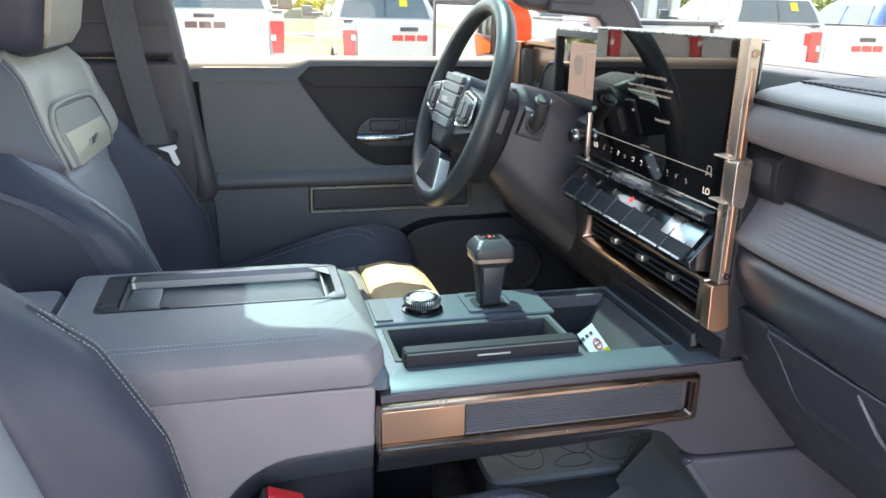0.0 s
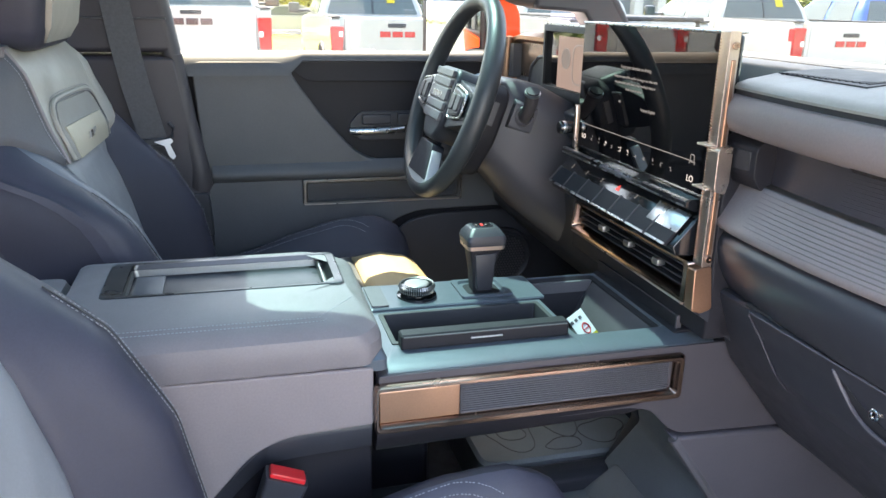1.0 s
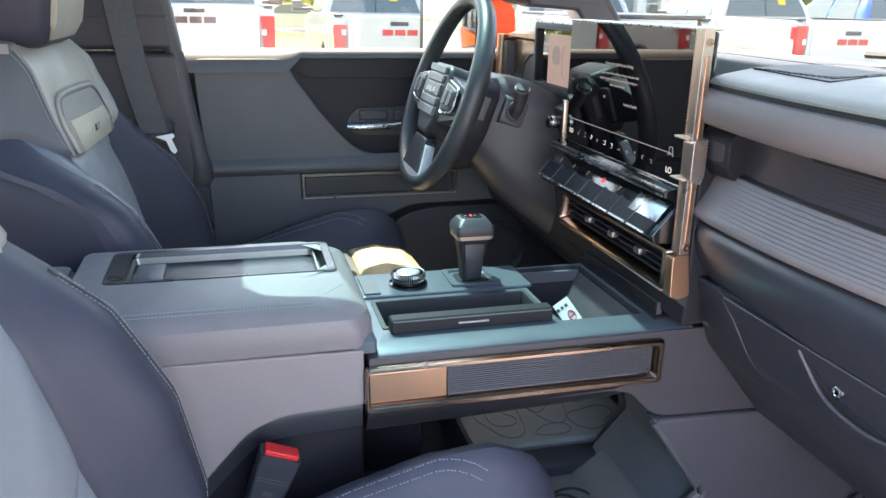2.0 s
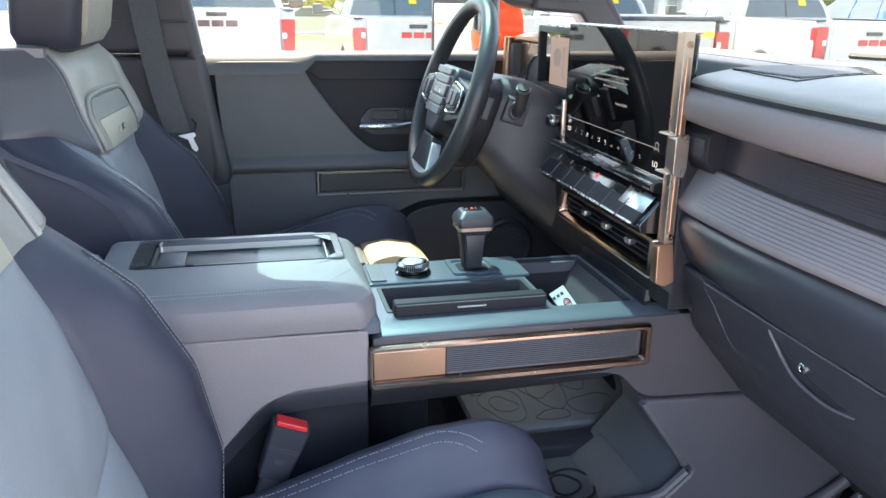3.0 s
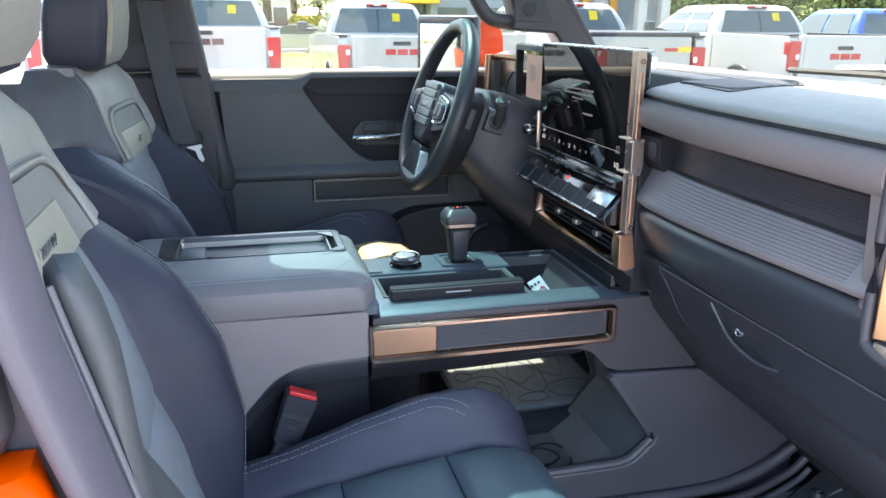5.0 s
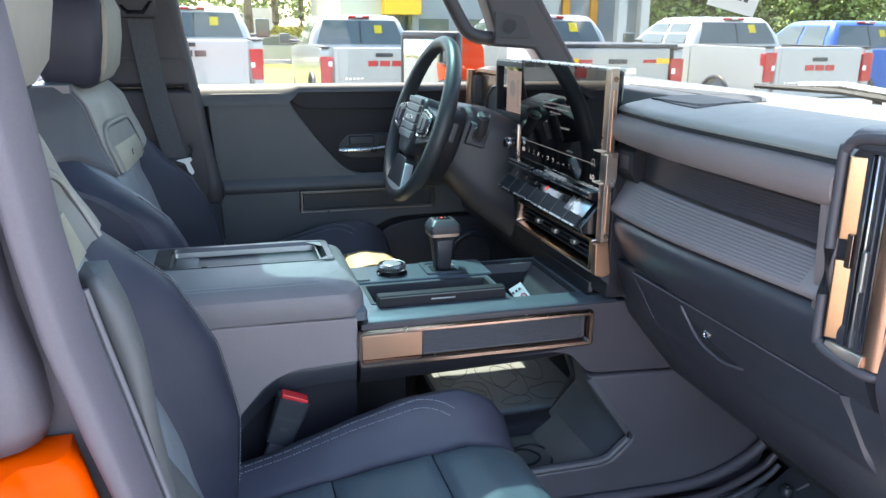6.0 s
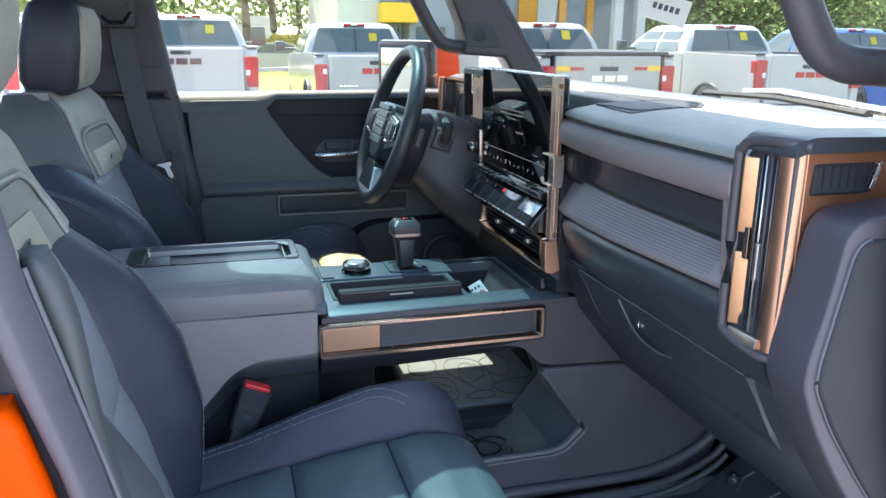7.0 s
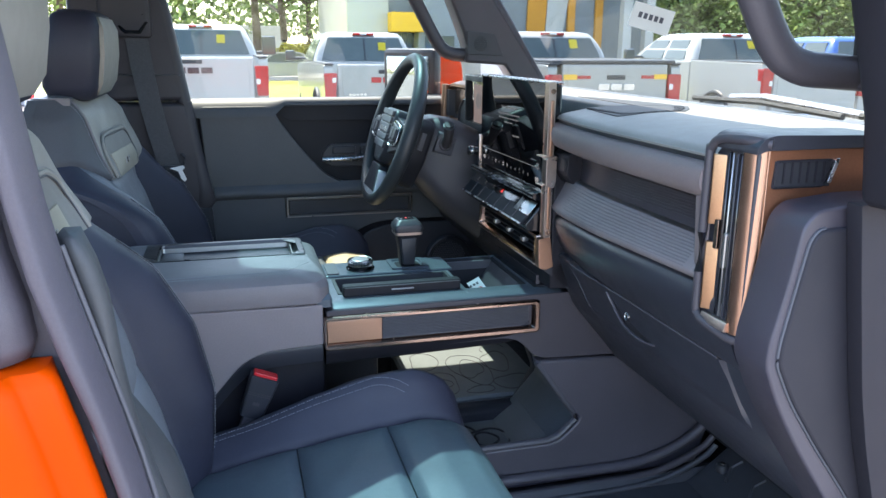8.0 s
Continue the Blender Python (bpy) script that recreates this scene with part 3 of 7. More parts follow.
part("window_sill", loft([[(x, 1.81, 1.552)] + [(x, 1.792 - 0.051 * math.sin(a), 1.555 + 0.051 * math.cos(a)) for a in np.linspace(math.pi / 2, 0, 7)] + [(x, 1.81, 1.604)] for x in (-0.12, 0.0, 0.09, 0.105)] + [[(x, 1.81, 1.575), (x, 1.768, 1.585), (x, 1.768, 1.589), (x, 1.769, 1.594), (x, 1.772, 1.599), (x, 1.778, 1.603), (x, 1.786, 1.605), (x, 1.798, 1.605), (x, 1.81, 1.6)] for x in (0.14, 0.3, 0.93)], caps=True), DOORSKIN, door, angle=60)
part("window_seal", box(-0.12, 0.93, 1.80, 1.84, 1.58, 1.604, 0.003), RUBBER, door)
hb = rounded([(0.245, 1.44), (0.27, 1.468), (0.42, 1.468), (0.42, 1.40), (0.275, 1.40), (0.25, 1.415)], 0.01)
part("handle_recess", prism(hb, "y", 1.783, 1.795, 0.002), BLACK, door)
handle = part("pull_handle", tube([(0.245, 1.772, 1.425), (0.26, 1.768, 1.424), (0.31, 1.766, 1.425), (0.35, 1.768, 1.426), (0.375, 1.775, 1.428)], [0.006, 0.008, 0.008, 0.008, 0.007], 10), SATIN, door, "satin silver door pull")
part("lock_button", box(0.275, 0.345, 1.774, 1.788, 1.438, 1.462, 0.004), BLACK, door)
part("switch", box(0.36, 0.41, 1.774, 1.788, 1.435, 1.464, 0.004), BLACK, door)
strip_o, strip_i = rect(0.128, 0.512, 1.258, 1.32, 0.006), rect(0.14, 0.50, 1.268, 1.309, 0.003)
part("strip_frame", bezel(strip_o, strip_i, "y", 1.752, 1.738, -0.006), STRIP, door, "dark polished bronze strip frame")
# bright bead drawn in for the highlight along the strip frame
part("strip_glint", tube([(u, 1.7375, v) for u, v in rect(0.13, 0.51, 1.26, 1.318, 0.005)], 0.0009, 6, closed=True), RAIL, door, "thin bright line for the frame highlight")
part("strip_panel", box(0.138, 0.502, 1.745, 1.75, 1.266, 1.311), BLACK, door)
part("map_pocket", prism(rounded([(0.27, 0.98), (0.36, 1.2), (0.45, 1.222), (0.9, 1.222), (0.9, 0.98)], 0.04), "y", 1.752, 1.76, 0.004), BLACK, door)
spk = part("door_speaker", lathe([(0.058, 0), (0.062, -0.006), (0.068, -0.01), (0.074, -0.006), (0.076, 0.006)], (0.63, 1.745, 1.1), "y", 40), BLACK, door)
part("speaker_ring", tube([(0.63 + 0.07 * math.cos(a), 1.734, 1.1 + 0.07 * math.sin(a)) for a in np.linspace(1.7, 3.4, 16)], 0.0045, 8), DARK, door, "grey arc of the speaker rim")
mesh_bits = []
for i in range(-10, 11):
    for j in range(-10, 11):
        u, v = i * 0.0075 + (j % 2) * 0.00375, j * 0.0068
        if u * u + v * v < 0.056 ** 2:
            mesh_bits.append(lathe([(0.0026, 0), (0.0026, -0.003)], (0.63 + u, 1.738, 1.1 + v), "y", 6))
part("speaker_grille", fuse(*mesh_bits), DARK, door, kind="stuff")
win = tagged(part("window_driver", box(-0.22, 0.75, 1.815, 1.82, 1.59, 1.97), PANE), "clear driver door window glass, closed", "window", kind="structure")

# ---- centre console ----
con = thing("center_console", "grey centre console with bronze trim, trays and armrest", "console", (0.2, YC, FLOOR))
Y0, Y1 = 0.80, 1.095


def rr(x0, x1, y0, y1, r, z, n=5):
    return [(u, v, z) for u, v in rect(x0, x1, y0, y1, r, n)]


LID = ((0.0, 0.0, 1.312), (0.0, 0.001, 1.327), (0.003, 0.005, 1.339), (0.01, 0.012, 1.3475), (0.02, 0.02, 1.353), (0.036, 0.027, 1.357), (0.06, 0.031, 1.3598), (0.098, 0.033, 1.3617))


def lid_ring(x0, x1, y0, y1, cut, r, z):
    """Plan outline of the armrest, its two front corners cut off."""
    return [(u, v, z) for u, v in rounded([(x0, y0), (x1 - cut, y0), (x1, y0 + cut * 1.25), (x1, y1 - cut), (x1 - cut * 0.8, y1), (x0, y1)], r, 4)]


lid_rings = [lid_ring(-0.236, 0.13, 0.802, 1.092, 0.012, 0.008, 1.298), lid_ring(-0.24, 0.138, 0.798, 1.096, 0.016, 0.01, 1.301)]
for ins, fore, top in LID:
    lid_rings.append(lid_ring(-0.242 + ins * 0.3, 0.144 - fore, 0.797 + ins, 1.097 - ins * 0.4, 0.02 + fore * 1.1, 0.012, top))
lid_rings += [lid_ring(-0.188, 0.108, 0.924, 1.054, 0.01, 0.006, 1.362), lid_ring(-0.185, 0.104, 0.927, 1.051, 0.01, 0.006, 1.36), lid_ring(-0.17, 0.092, 0.934, 1.045, 0.01, 0.006, 1.345), lid_ring(-0.168, 0.09, 0.936, 1.043, 0.01, 0.006, 1.343)]
lid = part("armrest_lid", loft(lid_rings), SLATE, con, "slate leather armrest lid with a recessed tray", angle=24)
part("tray_rim", loft([rr(-0.192, 0.112, 0.922, 1.058, 0.012, 1.3615), rr(-0.19, 0.11, 0.924, 1.056, 0.012, 1.3632), rr(-0.165, 0.1, 0.93, 1.05, 0.01, 1.3628), rr(-0.172, 0.094, 0.933, 1.045, 0.008, 1.350)], caps=False), TRAYRIM, lid, "satin black tray rim")
part("tray_edge", loft([rr(-0.166, 0.089, 0.937, 1.042, 0.007, 1.3575), rr(-0.163, 0.0865, 0.939, 1.04, 0.006, 1.358), rr(-0.162, 0.0855, 0.94, 1.039, 0.006, 1.349)], caps=False), GUNMETAL, lid, "satin silver inner edge")
part("tray_mat", loft([rr(-0.168, 0.09, 0.936, 1.043, 0.006, 1.3445), rr(-0.168, 0.09, 0.936, 1.043, 0.006, 1.347)]), BLACK, lid, "satin blue black tray floor")
part("tray_step", box(-0.158, -0.12, 0.945, 1.034, 1.347, 1.351, 0.002), DARK, lid)


def lid_z(ins):
    return float(np.interp(ins, [a for a, b, c in LID], [c for a, b, c in LID])) + 0.0004


for ins in (0.031, 0.023):
    zi, yi, xi = lid_z(ins), 0.797 + ins, 0.144 - float(np.interp(ins, [a for a, b, c in LID], [b for a, b, c in LID]))
    stitches([(-0.21, yi, zi), (xi - 0.052, yi, zi), (xi - 0.004, yi + 0.058, zi), (xi - 0.004, 1.03, zi)], "stitching", lid, r=0.0004)
part("front_cap", loft([rr(0.112, 0.146, 0.803, 1.09, 0.008, 1.29), rr(0.112, 0.146, 0.803, 1.09, 0.008, 1.304), rr(0.112, 0.140, 0.82, 1.075, 0.008, 1.315)]), DECK, con, "satin front edge below the armrest")
part("armrest_back", loft([rr(-0.46, -0.246, 0.81, 1.085, 0.02, 1.2), rr(-0.46, -0.246, 0.81, 1.085, 0.02, 1.325), rr(-0.45, -0.25, 0.83, 1.065, 0.02, 1.345)]), SLATE, con)
base = rounded([(0.128, 1.296), (-0.45, 1.302), (-0.45, 0.9), (-0.22, 0.9), (-0.12, 1.085), (-0.02, 1.196), (0.02, 1.214), (0.128, 1.219)], [0.004, 0.004, 0.01, 0.01, 0.03, 0.04, 0.04, 0.004], 5)
part("side_panel", prism(base, "y", Y0, Y1, 0.005), GREYSKIN, con, "warm grey moulded side panel")
part("inner_base", prism([(0.13, 1.212), (0.13, 0.86), (-0.3, 0.86), (-0.3, 1.2), (-0.02, 1.2)], "y", Y0 + 0.028, Y1 - 0.028, 0.004), TRIMDARK, con)
arch = smoothline([(-0.15, 1.03), (-0.118, 1.082), (-0.02, 1.19), (0.02, 1.207), (0.126, 1.212)], 5)
part("arch_trim", loft([[(x, Y0 + 0.002, z), (x, Y0 + 0.004, z + 0.006), (x, Y0 + 0.035, z + 0.004), (x, Y0 + 0.035, z - 0.03), (x, Y0 + 0.012, z - 0.03)] for x, z in arch]), BLACK, con)

# bridge: deck, side wall, trim
deck = part("deck", loft([rr(0.4108, 0.60, Y0 + 0.004, Y1 - 0.004, 0.0004, 1.27), rr(0.4108, 0.60, Y0 + 0.004, Y1 - 0.004, 0.0004, 1.284), rr(0.4108, 0.60, Y0 + 0.018, Y1 - 0.018, 0.0004, 1.29),
                            rr(0.415, 0.548, 0.85, 1.078, 0.008, 1.2902), rr(0.417, 0.546, 0.852, 1.076, 0.008, 1.287), rr(0.437, 0.535, 0.872, 1.056, 0.012, 1.2185), rr(0.44, 0.532, 0.876, 1.05, 0.012, 1.217)], bottom=False), DECK, con, "satin dark metal console deck", angle=30)
part("deck", loft([rr(0.146, 0.4108, Y0 + 0.004, Y1 - 0.004, 0.0004, 1.27), rr(0.146, 0.4108, Y0 + 0.004, Y1 - 0.004, 0.0004, 1.284), rr(0.148, 0.4108, Y0 + 0.018, Y1 - 0.018, 0.0004, 1.29),
                   rr(0.168, 0.405, 0.874, 0.972, 0.004, 1.2902), rr(0.169, 0.404, 0.875, 0.971, 0.004, 1.288), rr(0.17, 0.403, 0.876, 0.97, 0.004, 1.236)], bottom=False), DECK, con, "satin dark metal console deck", angle=30)
part("tray_liner", loft([rr(0.415, 0.545, 0.853, 1.075, 0.008, 1.2885), rr(0.419, 0.541, 0.857, 1.071, 0.008, 1.284), rr(0.44, 0.532, 0.876, 1.052, 0.012, 1.2225), rr(0.443, 0.529, 0.88, 1.048, 0.012, 1.2215)], bottom=False), TRIMDARK, con, "black moulded tray liner", angle=30)
wall_pts = rounded([(0.134, 1.283), (0.60, 1.283), (0.66, 1.283), (0.735, 1.14), (0.55, 1.148), (0.512, 1.19), (0.48, 1.198), (0.134, 1.194)], [0.004, 0.004, 0.02, 0.01, 0.03, 0.03, 0.02, 0.004], 5)
part("bridge_side", prism(wall_pts, "y", Y0, Y0 + 0.03, 0.005), BRIDGE, con, "charcoal grained side of the bridge")
part("bridge_side", prism(wall_pts, "y", Y1 - 0.03, Y1, 0.005), DARK, con)
lip_pts = rounded([(0.802, 1.212), (0.795, 1.207), (0.7965, 1.2), (0.806, 1.18), (0.812, 1.174), (0.84, 1.174), (0.84, 1.212)], 0.003, 3)
part("lower_lip", loft([[(x, y, z + dz) for y, z in lip_pts] for x, dz in ((0.131, 0.0), (0.3, 0.003), (0.48, 0.008), (0.515, 0.014), (0.53, 0.024))]), TRIMDARK, con, "dark slanted lip under the trim", angle=50)
# added skirt, blocks sun that leaks in under the bridge
part("sun_skirt", box(0.3, 0.66, Y1 - 0.03, Y1 - 0.004, 1.135, 1.2, 0.004), BRIDGE, con)
part("bridge_floor", prism([(0.134, 1.195), (0.52, 1.195), (0.58, 1.165), (0.68, 1.165), (0.68, 1.2), (0.52, 1.212), (0.134, 1.212)], "y", Y0 + 0.028, Y1 - 0.028), BLACK, con)
t_out = rect(0.128, 0.552, 1.207, 1.274, 0.008)
t_in = rect(0.134, 0.536, 1.222, 1.264, 0.005)
trim = part("side_trim", bezel(t_out, t_in, "y", Y0 + 0.002, Y0 - 0.011, -0.008), BRONZE, con, "polished bronze trim surround")
part("trim_plate", box(0.134, 0.236, Y0 - 0.005, Y0 + 0.002, 1.222, 1.264, 0.001), COPPER, trim, "brushed copper plate")
part("ribbed_plate", box(0.238, 0.53, Y0 - 0.003, Y0 + 0.002, 1.222, 1.264), DARK, trim)
for k in range(13):
    z = 1.2245 + k * 0.0031
    part("rib", box(0.239, 0.529, Y0 - 0.0052, Y0 - 0.002, z, z + 0.0017, 0.0004, 1), DARK, trim)

# drawer bin with its raised front, dial, shifter mount
binr = [rr(0.165, 0.408, 0.871, 0.975, 0.004, 1.2895), rr(0.165, 0.408, 0.871, 0.975, 0.004, 1.2918), rr(0.171, 0.402, 0.877, 0.969, 0.004, 1.292), rr(0.1725, 0.4005, 0.8785, 0.9675, 0.004, 1.289), rr(0.174, 0.399, 0.88, 0.966, 0.004, 1.24), rr(0.176, 0.397, 0.882, 0.964, 0.004, 1.2395)]
binp = part("bin", loft(binr, bottom=False), MATT, con, "deep black open storage bin")
front = part("bin_front", loft([rr(0.174, 0.404, 0.853, 0.873, 0.003, 1.2895), rr(0.173, 0.405, 0.852, 0.874, 0.003, 1.292), rr(0.173, 0.405, 0.852, 0.874, 0.003, 1.3085), rr(0.175, 0.403, 0.854, 0.872, 0.003, 1.3105)]), TRIMDARK, binp, "raised charcoal bin front")
part("front_edge", box(0.176, 0.402, 0.8505, 0.8522, 1.307, 1.3085, 0.0004, 1), DARK, front)
part("pull_tab", box(0.266, 0.31, 0.8495, 0.853, 1.2985, 1.3012, 0.001), GUNMETAL, front, "thin grey metal pull tab")
part("deck_plate", loft([rr(0.155, 0.425, 0.985, 1.082, 0.006, 1.2902), rr(0.155, 0.425, 0.985, 1.082, 0.006, 1.293), rr(0.157, 0.423, 0.987, 1.08, 0.006, 1.2945)]), DECK, con)
part("switch_strip", loft([rr(0.16, 0.185, 0.992, 1.075, 0.004, 1.2945), rr(0.16, 0.185, 0.992, 1.075, 0.004, 1.297)]), DARK, con)
dial = part("mode_dial", lathe([(0.03, 0), (0.03, 0.003), (0.0225, 0.004), (0.0225, 0.006), (0.025, 0.008), (0.0262, 0.016), (0.0242, 0.019), (0.019, 0.02)], (0.234, 1.028, 1.2945), "z", 48), PIANO, con, "round black mode dial")
knurls = []
for k in range(48):
    a = 2 * math.pi * k / 48
    knurls.append(tube([(0.234 + 0.0255 * math.cos(a), 1.028 + 0.0255 * math.sin(a), 1.3035), (0.234 + 0.0268 * math.cos(a), 1.028 + 0.0268 * math.sin(a), 1.3105), (0.234 + 0.0246 * math.cos(a), 1.028 + 0.0246 * math.sin(a), 1.315)], 0.0012, 5))
part("knurled_ring", fuse(*knurls), GUNMETAL, dial, "knurled silver ring")
part("dial_face", lathe([(0.0185, 0), (0.0165, 0.0012)], (0.234, 1.028, 1.3146), "z", 32), GUNMETAL, dial)

shift = thing("gear_selector", "black and bronze gear selector lever on the console", "gear lever", (0.335, 1.035, 1.295))
part("gate", loft([rr(0.298, 0.378, 0.998, 1.072, 0.006, 1.295), rr(0.298, 0.378, 0.998, 1.072, 0.006, 1.2985), rr(0.305, 0.37, 1.005, 1.066, 0.012, 1.2985), rr(0.308, 0.367, 1.008, 1.063, 0.012, 1.294)]), DECK, shift)
part("gate_slot", loft([rr(0.312, 0.364, 1.012, 1.058, 0.012, 1.2938), rr(0.312, 0.364, 1.012, 1.058, 0.012, 1.2952)]), TRIMDARK, shift)
part("lever", loft([rr(0.322, 0.352, 1.022, 1.05, 0.005, 1.295), rr(0.319, 0.355, 1.02, 1.052, 0.005, 1.33), rr(0.313, 0.362, 1.016, 1.056, 0.006, 1.366)]), TRIMDARK, shift, "black satin lever stem")
part("stem_inset", prism([(0.325, 1.3), (0.349, 1.3), (0.354, 1.358), (0.32, 1.358)], "y", 1.0135, 1.03, 0.002), BLACK, shift)
part("bronze_band", loft([rr(0.309, 0.367, 1.0115, 1.061, 0.006, 1.3645), rr(0.3085, 0.3675, 1.011, 1.0615, 0.006, 1.3705)]), RAIL, shift, "thin satin bronze band")
part("knob", loft([rr(0.3085, 0.3675, 1.011, 1.0615, 0.006, 1.3705), rr(0.307, 0.369, 1.0095, 1.063, 0.007, 1.379), rr(0.309, 0.367, 1.011, 1.062, 0.008, 1.386), rr(0.316, 0.36, 1.02, 1.056, 0.008, 1.395), rr(0.319, 0.357, 1.023, 1.053, 0.006, 1.3962)]), BLACK, shift, "black satin knob", angle=24)
part("shift_display", box(0.324, 0.352, 1.027, 1.049, 1.3958, 1.3975, 0.001), PIANO, shift)
part("red_letter", box(0.334, 0.3375, 1.034, 1.041, 1.3972, 1.3982), REDINK, shift)
for dx in (-0.008, 0.007):
    part("pale_letter", box(0.3345 + dx, 0.3365 + dx, 1.035, 1.04, 1.3972, 1.398), GREYINK, shift)

# charging tray: divider lip, grip pad, hang card
fin = part("tray_lip", box(0.5585, 0.5645, 0.836, 1.082, 1.286, 1.3105, 0.0015), TRIMDARK, con, "upright black fin")
part("fin_end", box(0.5575, 0.5655, 0.8335, 0.838, 1.29, 1.312, 0.001), SHROUD, fin, "grey end of the fin")
# lighter strip stands for the highlight on the fin's top
part("fin_glint", box(0.5583, 0.5603, 0.837, 1.082, 1.31, 1.3118, 0.0004, 1), SHROUD, fin)
part("tray_slope", prism([(0.5, 1.2235), (0.502, 1.2235), (0.5475, 1.287), (0.5455, 1.288)], "y", 0.862, 1.062, 0.0006), SHROUD, con, "sloping front wall of the tray")
part("tray_front", prism([(0.55, 1.2905), (0.56, 1.2935), (0.72, 1.2935), (0.72, 1.26), (0.55, 1.26)], "y", 0.826, 1.083, 0.001), TRIMDARK, con)
for k in range(8):
    part("grip_rib", box(0.49 + k * 0.0045, 0.492 + k * 0.0045, 0.885, 0.94, 1.221, 1.2245, 0.0005, 1), SHROUD, con)
card = thing("info_card", "small white and yellow warning card lying in the tray", "card", (0.485, 0.95, 1.222))
ce = Vector((0.79, 0.61, 0.085)).normalized()
cu_ = Vector((-0.285, 0.62, 0.727))
cu_ = (cu_ - ce * cu_.dot(ce)).normalized()
cn = ce.cross(cu_)
cm = Matrix(((ce.x, cu_.x, cn.x, 0.48), (ce.y, cu_.y, cn.y, 0.958), (ce.z, cu_.z, cn.z, 1.248), (0, 0, 0, 1)))
cb = box(-0.022, 0.022, -0.027, 0.027, 0, 0.0008)
cb.transform(cm)
part("sheet", cb, material("white card", (0.75, 0.76, 0.78), 0.5, var=0.03), card)
cb = box(-0.022, 0.022, -0.027, -0.014, 0.0008, 0.0012)
cb.transform(cm)
part("yellow_corner", cb, PAPER, card, "yellow printed band")
cb = fuse(tube([(0.004 + 0.0085 * math.cos(k * math.pi / 12), -0.002 + 0.0085 * math.sin(k * math.pi / 12), 0.0012) for k in range(24)], 0.001, 6, closed=True), box(-0.004, 0.012, -0.003, -0.0015, 0.0009, 0.0014))
cb.transform(cm)
part("red_mark", cb, REDKEY, card, "red ring mark")
for dx in (-0.018, -0.006, 0.006):
    cb = box(dx - 0.0035, dx + 0.0035, 0.014, 0.019, 0.0009, 0.0013)
    cb.transform(cm)
    part("print_bar", cb, DARK, card)

# open pocket under the bridge
lower = [(0.2, 0.86), (0.94, 0.86), (0.965, 0.95), (0.735, 1.135), (0.55, 1.142), (0.652, 1.005), (0.648, 0.995), (0.612, 0.962), (0.59, 0.955), (0.2, 0.955)]
part("lower_side", prism(lower, "y", Y0 - 0.002, Y0 + 0.03, 0.006), LOWER, con, "charcoal lower console side")
part("pocket_lip", tube([(0.42, Y0 + 0.004, 0.958), (0.58, Y0 + 0.004, 0.959), (0.606, Y0 + 0.004, 0.966), (0.645, Y0 + 0.004, 1.002), (0.64, Y0 + 0.004, 1.018), (0.555, Y0 + 0.004, 1.138)], 0.008, 8), DARK, con)
part("pocket_floor", loft([[(x, Y0 + 0.03, 0.925), (x, 0.86, 0.9), (x, 0.9, 0.896), (x, 1.04, 0.896), (x, 1.04, 0.86), (x, Y0 + 0.03, 0.86)] for x in (0.14, 0.5, 0.58)]), POCKET, con, "rubber lined pocket floor")
part("pocket_end", prism([(0.572, 0.88), (0.60, 0.93), (0.66, 1.0), (0.62, 1.16), (0.70, 1.16), (0.70, 0.88)], "y", Y0 + 0.03, Y1 - 0.02, 0.01), POCKET, con)
part("pocket_fillet", prism([(0.545, 0.8965), (0.575, 0.918), (0.605, 0.94), (0.6, 0.88), (0.55, 0.88)], "y", Y0 + 0.04, 1.04, 0.002), POCKET, con)
part("pocket_curb", prism(rounded([(1.035, 0.87), (1.04, 0.918), (1.055, 0.926), (1.085, 0.926), (1.095, 0.915), (1.095, 0.87)], 0.006), "x", 0.14, 0.62, 0.004), BLACK, con)
part("far_corner", prism(rounded([(0.585, 0.87), (0.66, 1.0), (0.60, 1.16), (0.72, 1.16), (0.72, 0.87)], 0.01), "y", Y1 - 0.03, Y1, 0.004), BLACK, con)
rng = random.Random(5)


def contour(cx, cy, rx, ry, seed, n=28, arc=1.0):
    """A wavering closed ring, like a line on a relief map; arc below 1 leaves it open."""
    q = random.Random(seed)
    a1, a2, p1, p2 = q.uniform(0.1, 0.22), q.uniform(0.06, 0.14), q.uniform(0, 6), q.uniform(0, 6)
    out = []
    for k in range(n):
        a = 2 * math.pi * arc * k / (n if arc == 1.0 else n - 1)
        w = 1 + a1 * math.sin(2 * a + p1) + a2 * math.sin(3 * a + p2)
        out.append((cx + rx * w * math.cos(a), cy + ry * w * math.sin(a)))
    return out


for k, (cx, cy, rx, ry, arc) in enumerate(((0.50, 0.95, 0.05, 0.05, 1.0), (0.50, 0.95, 0.03, 0.026, 1.0), (0.38, 0.93, 0.04, 0.06, 1.0), (0.44, 0.99, 0.05, 0.03, 0.6), (0.3, 0.96, 0.05, 0.05, 1.0), (0.43, 0.89, 0.03, 0.02, 0.7))):
    pts = contour(cx, cy, rx, ry, 60 + k, 28, arc)
    part("contour_ridge", tube([(min(u, 0.56), v, 0.897 if v > 0.9 else 0.9 + (0.9 - v) * 0.6) for u, v in pts], 0.0028, 6, closed=arc == 1.0), MATT, con)

# ---- footwell mat ----
mat_thing = thing("floor_mat", "black moulded rubber mat with raised contour lines", "floor mat", (0.7, 0.5, FLOOR))
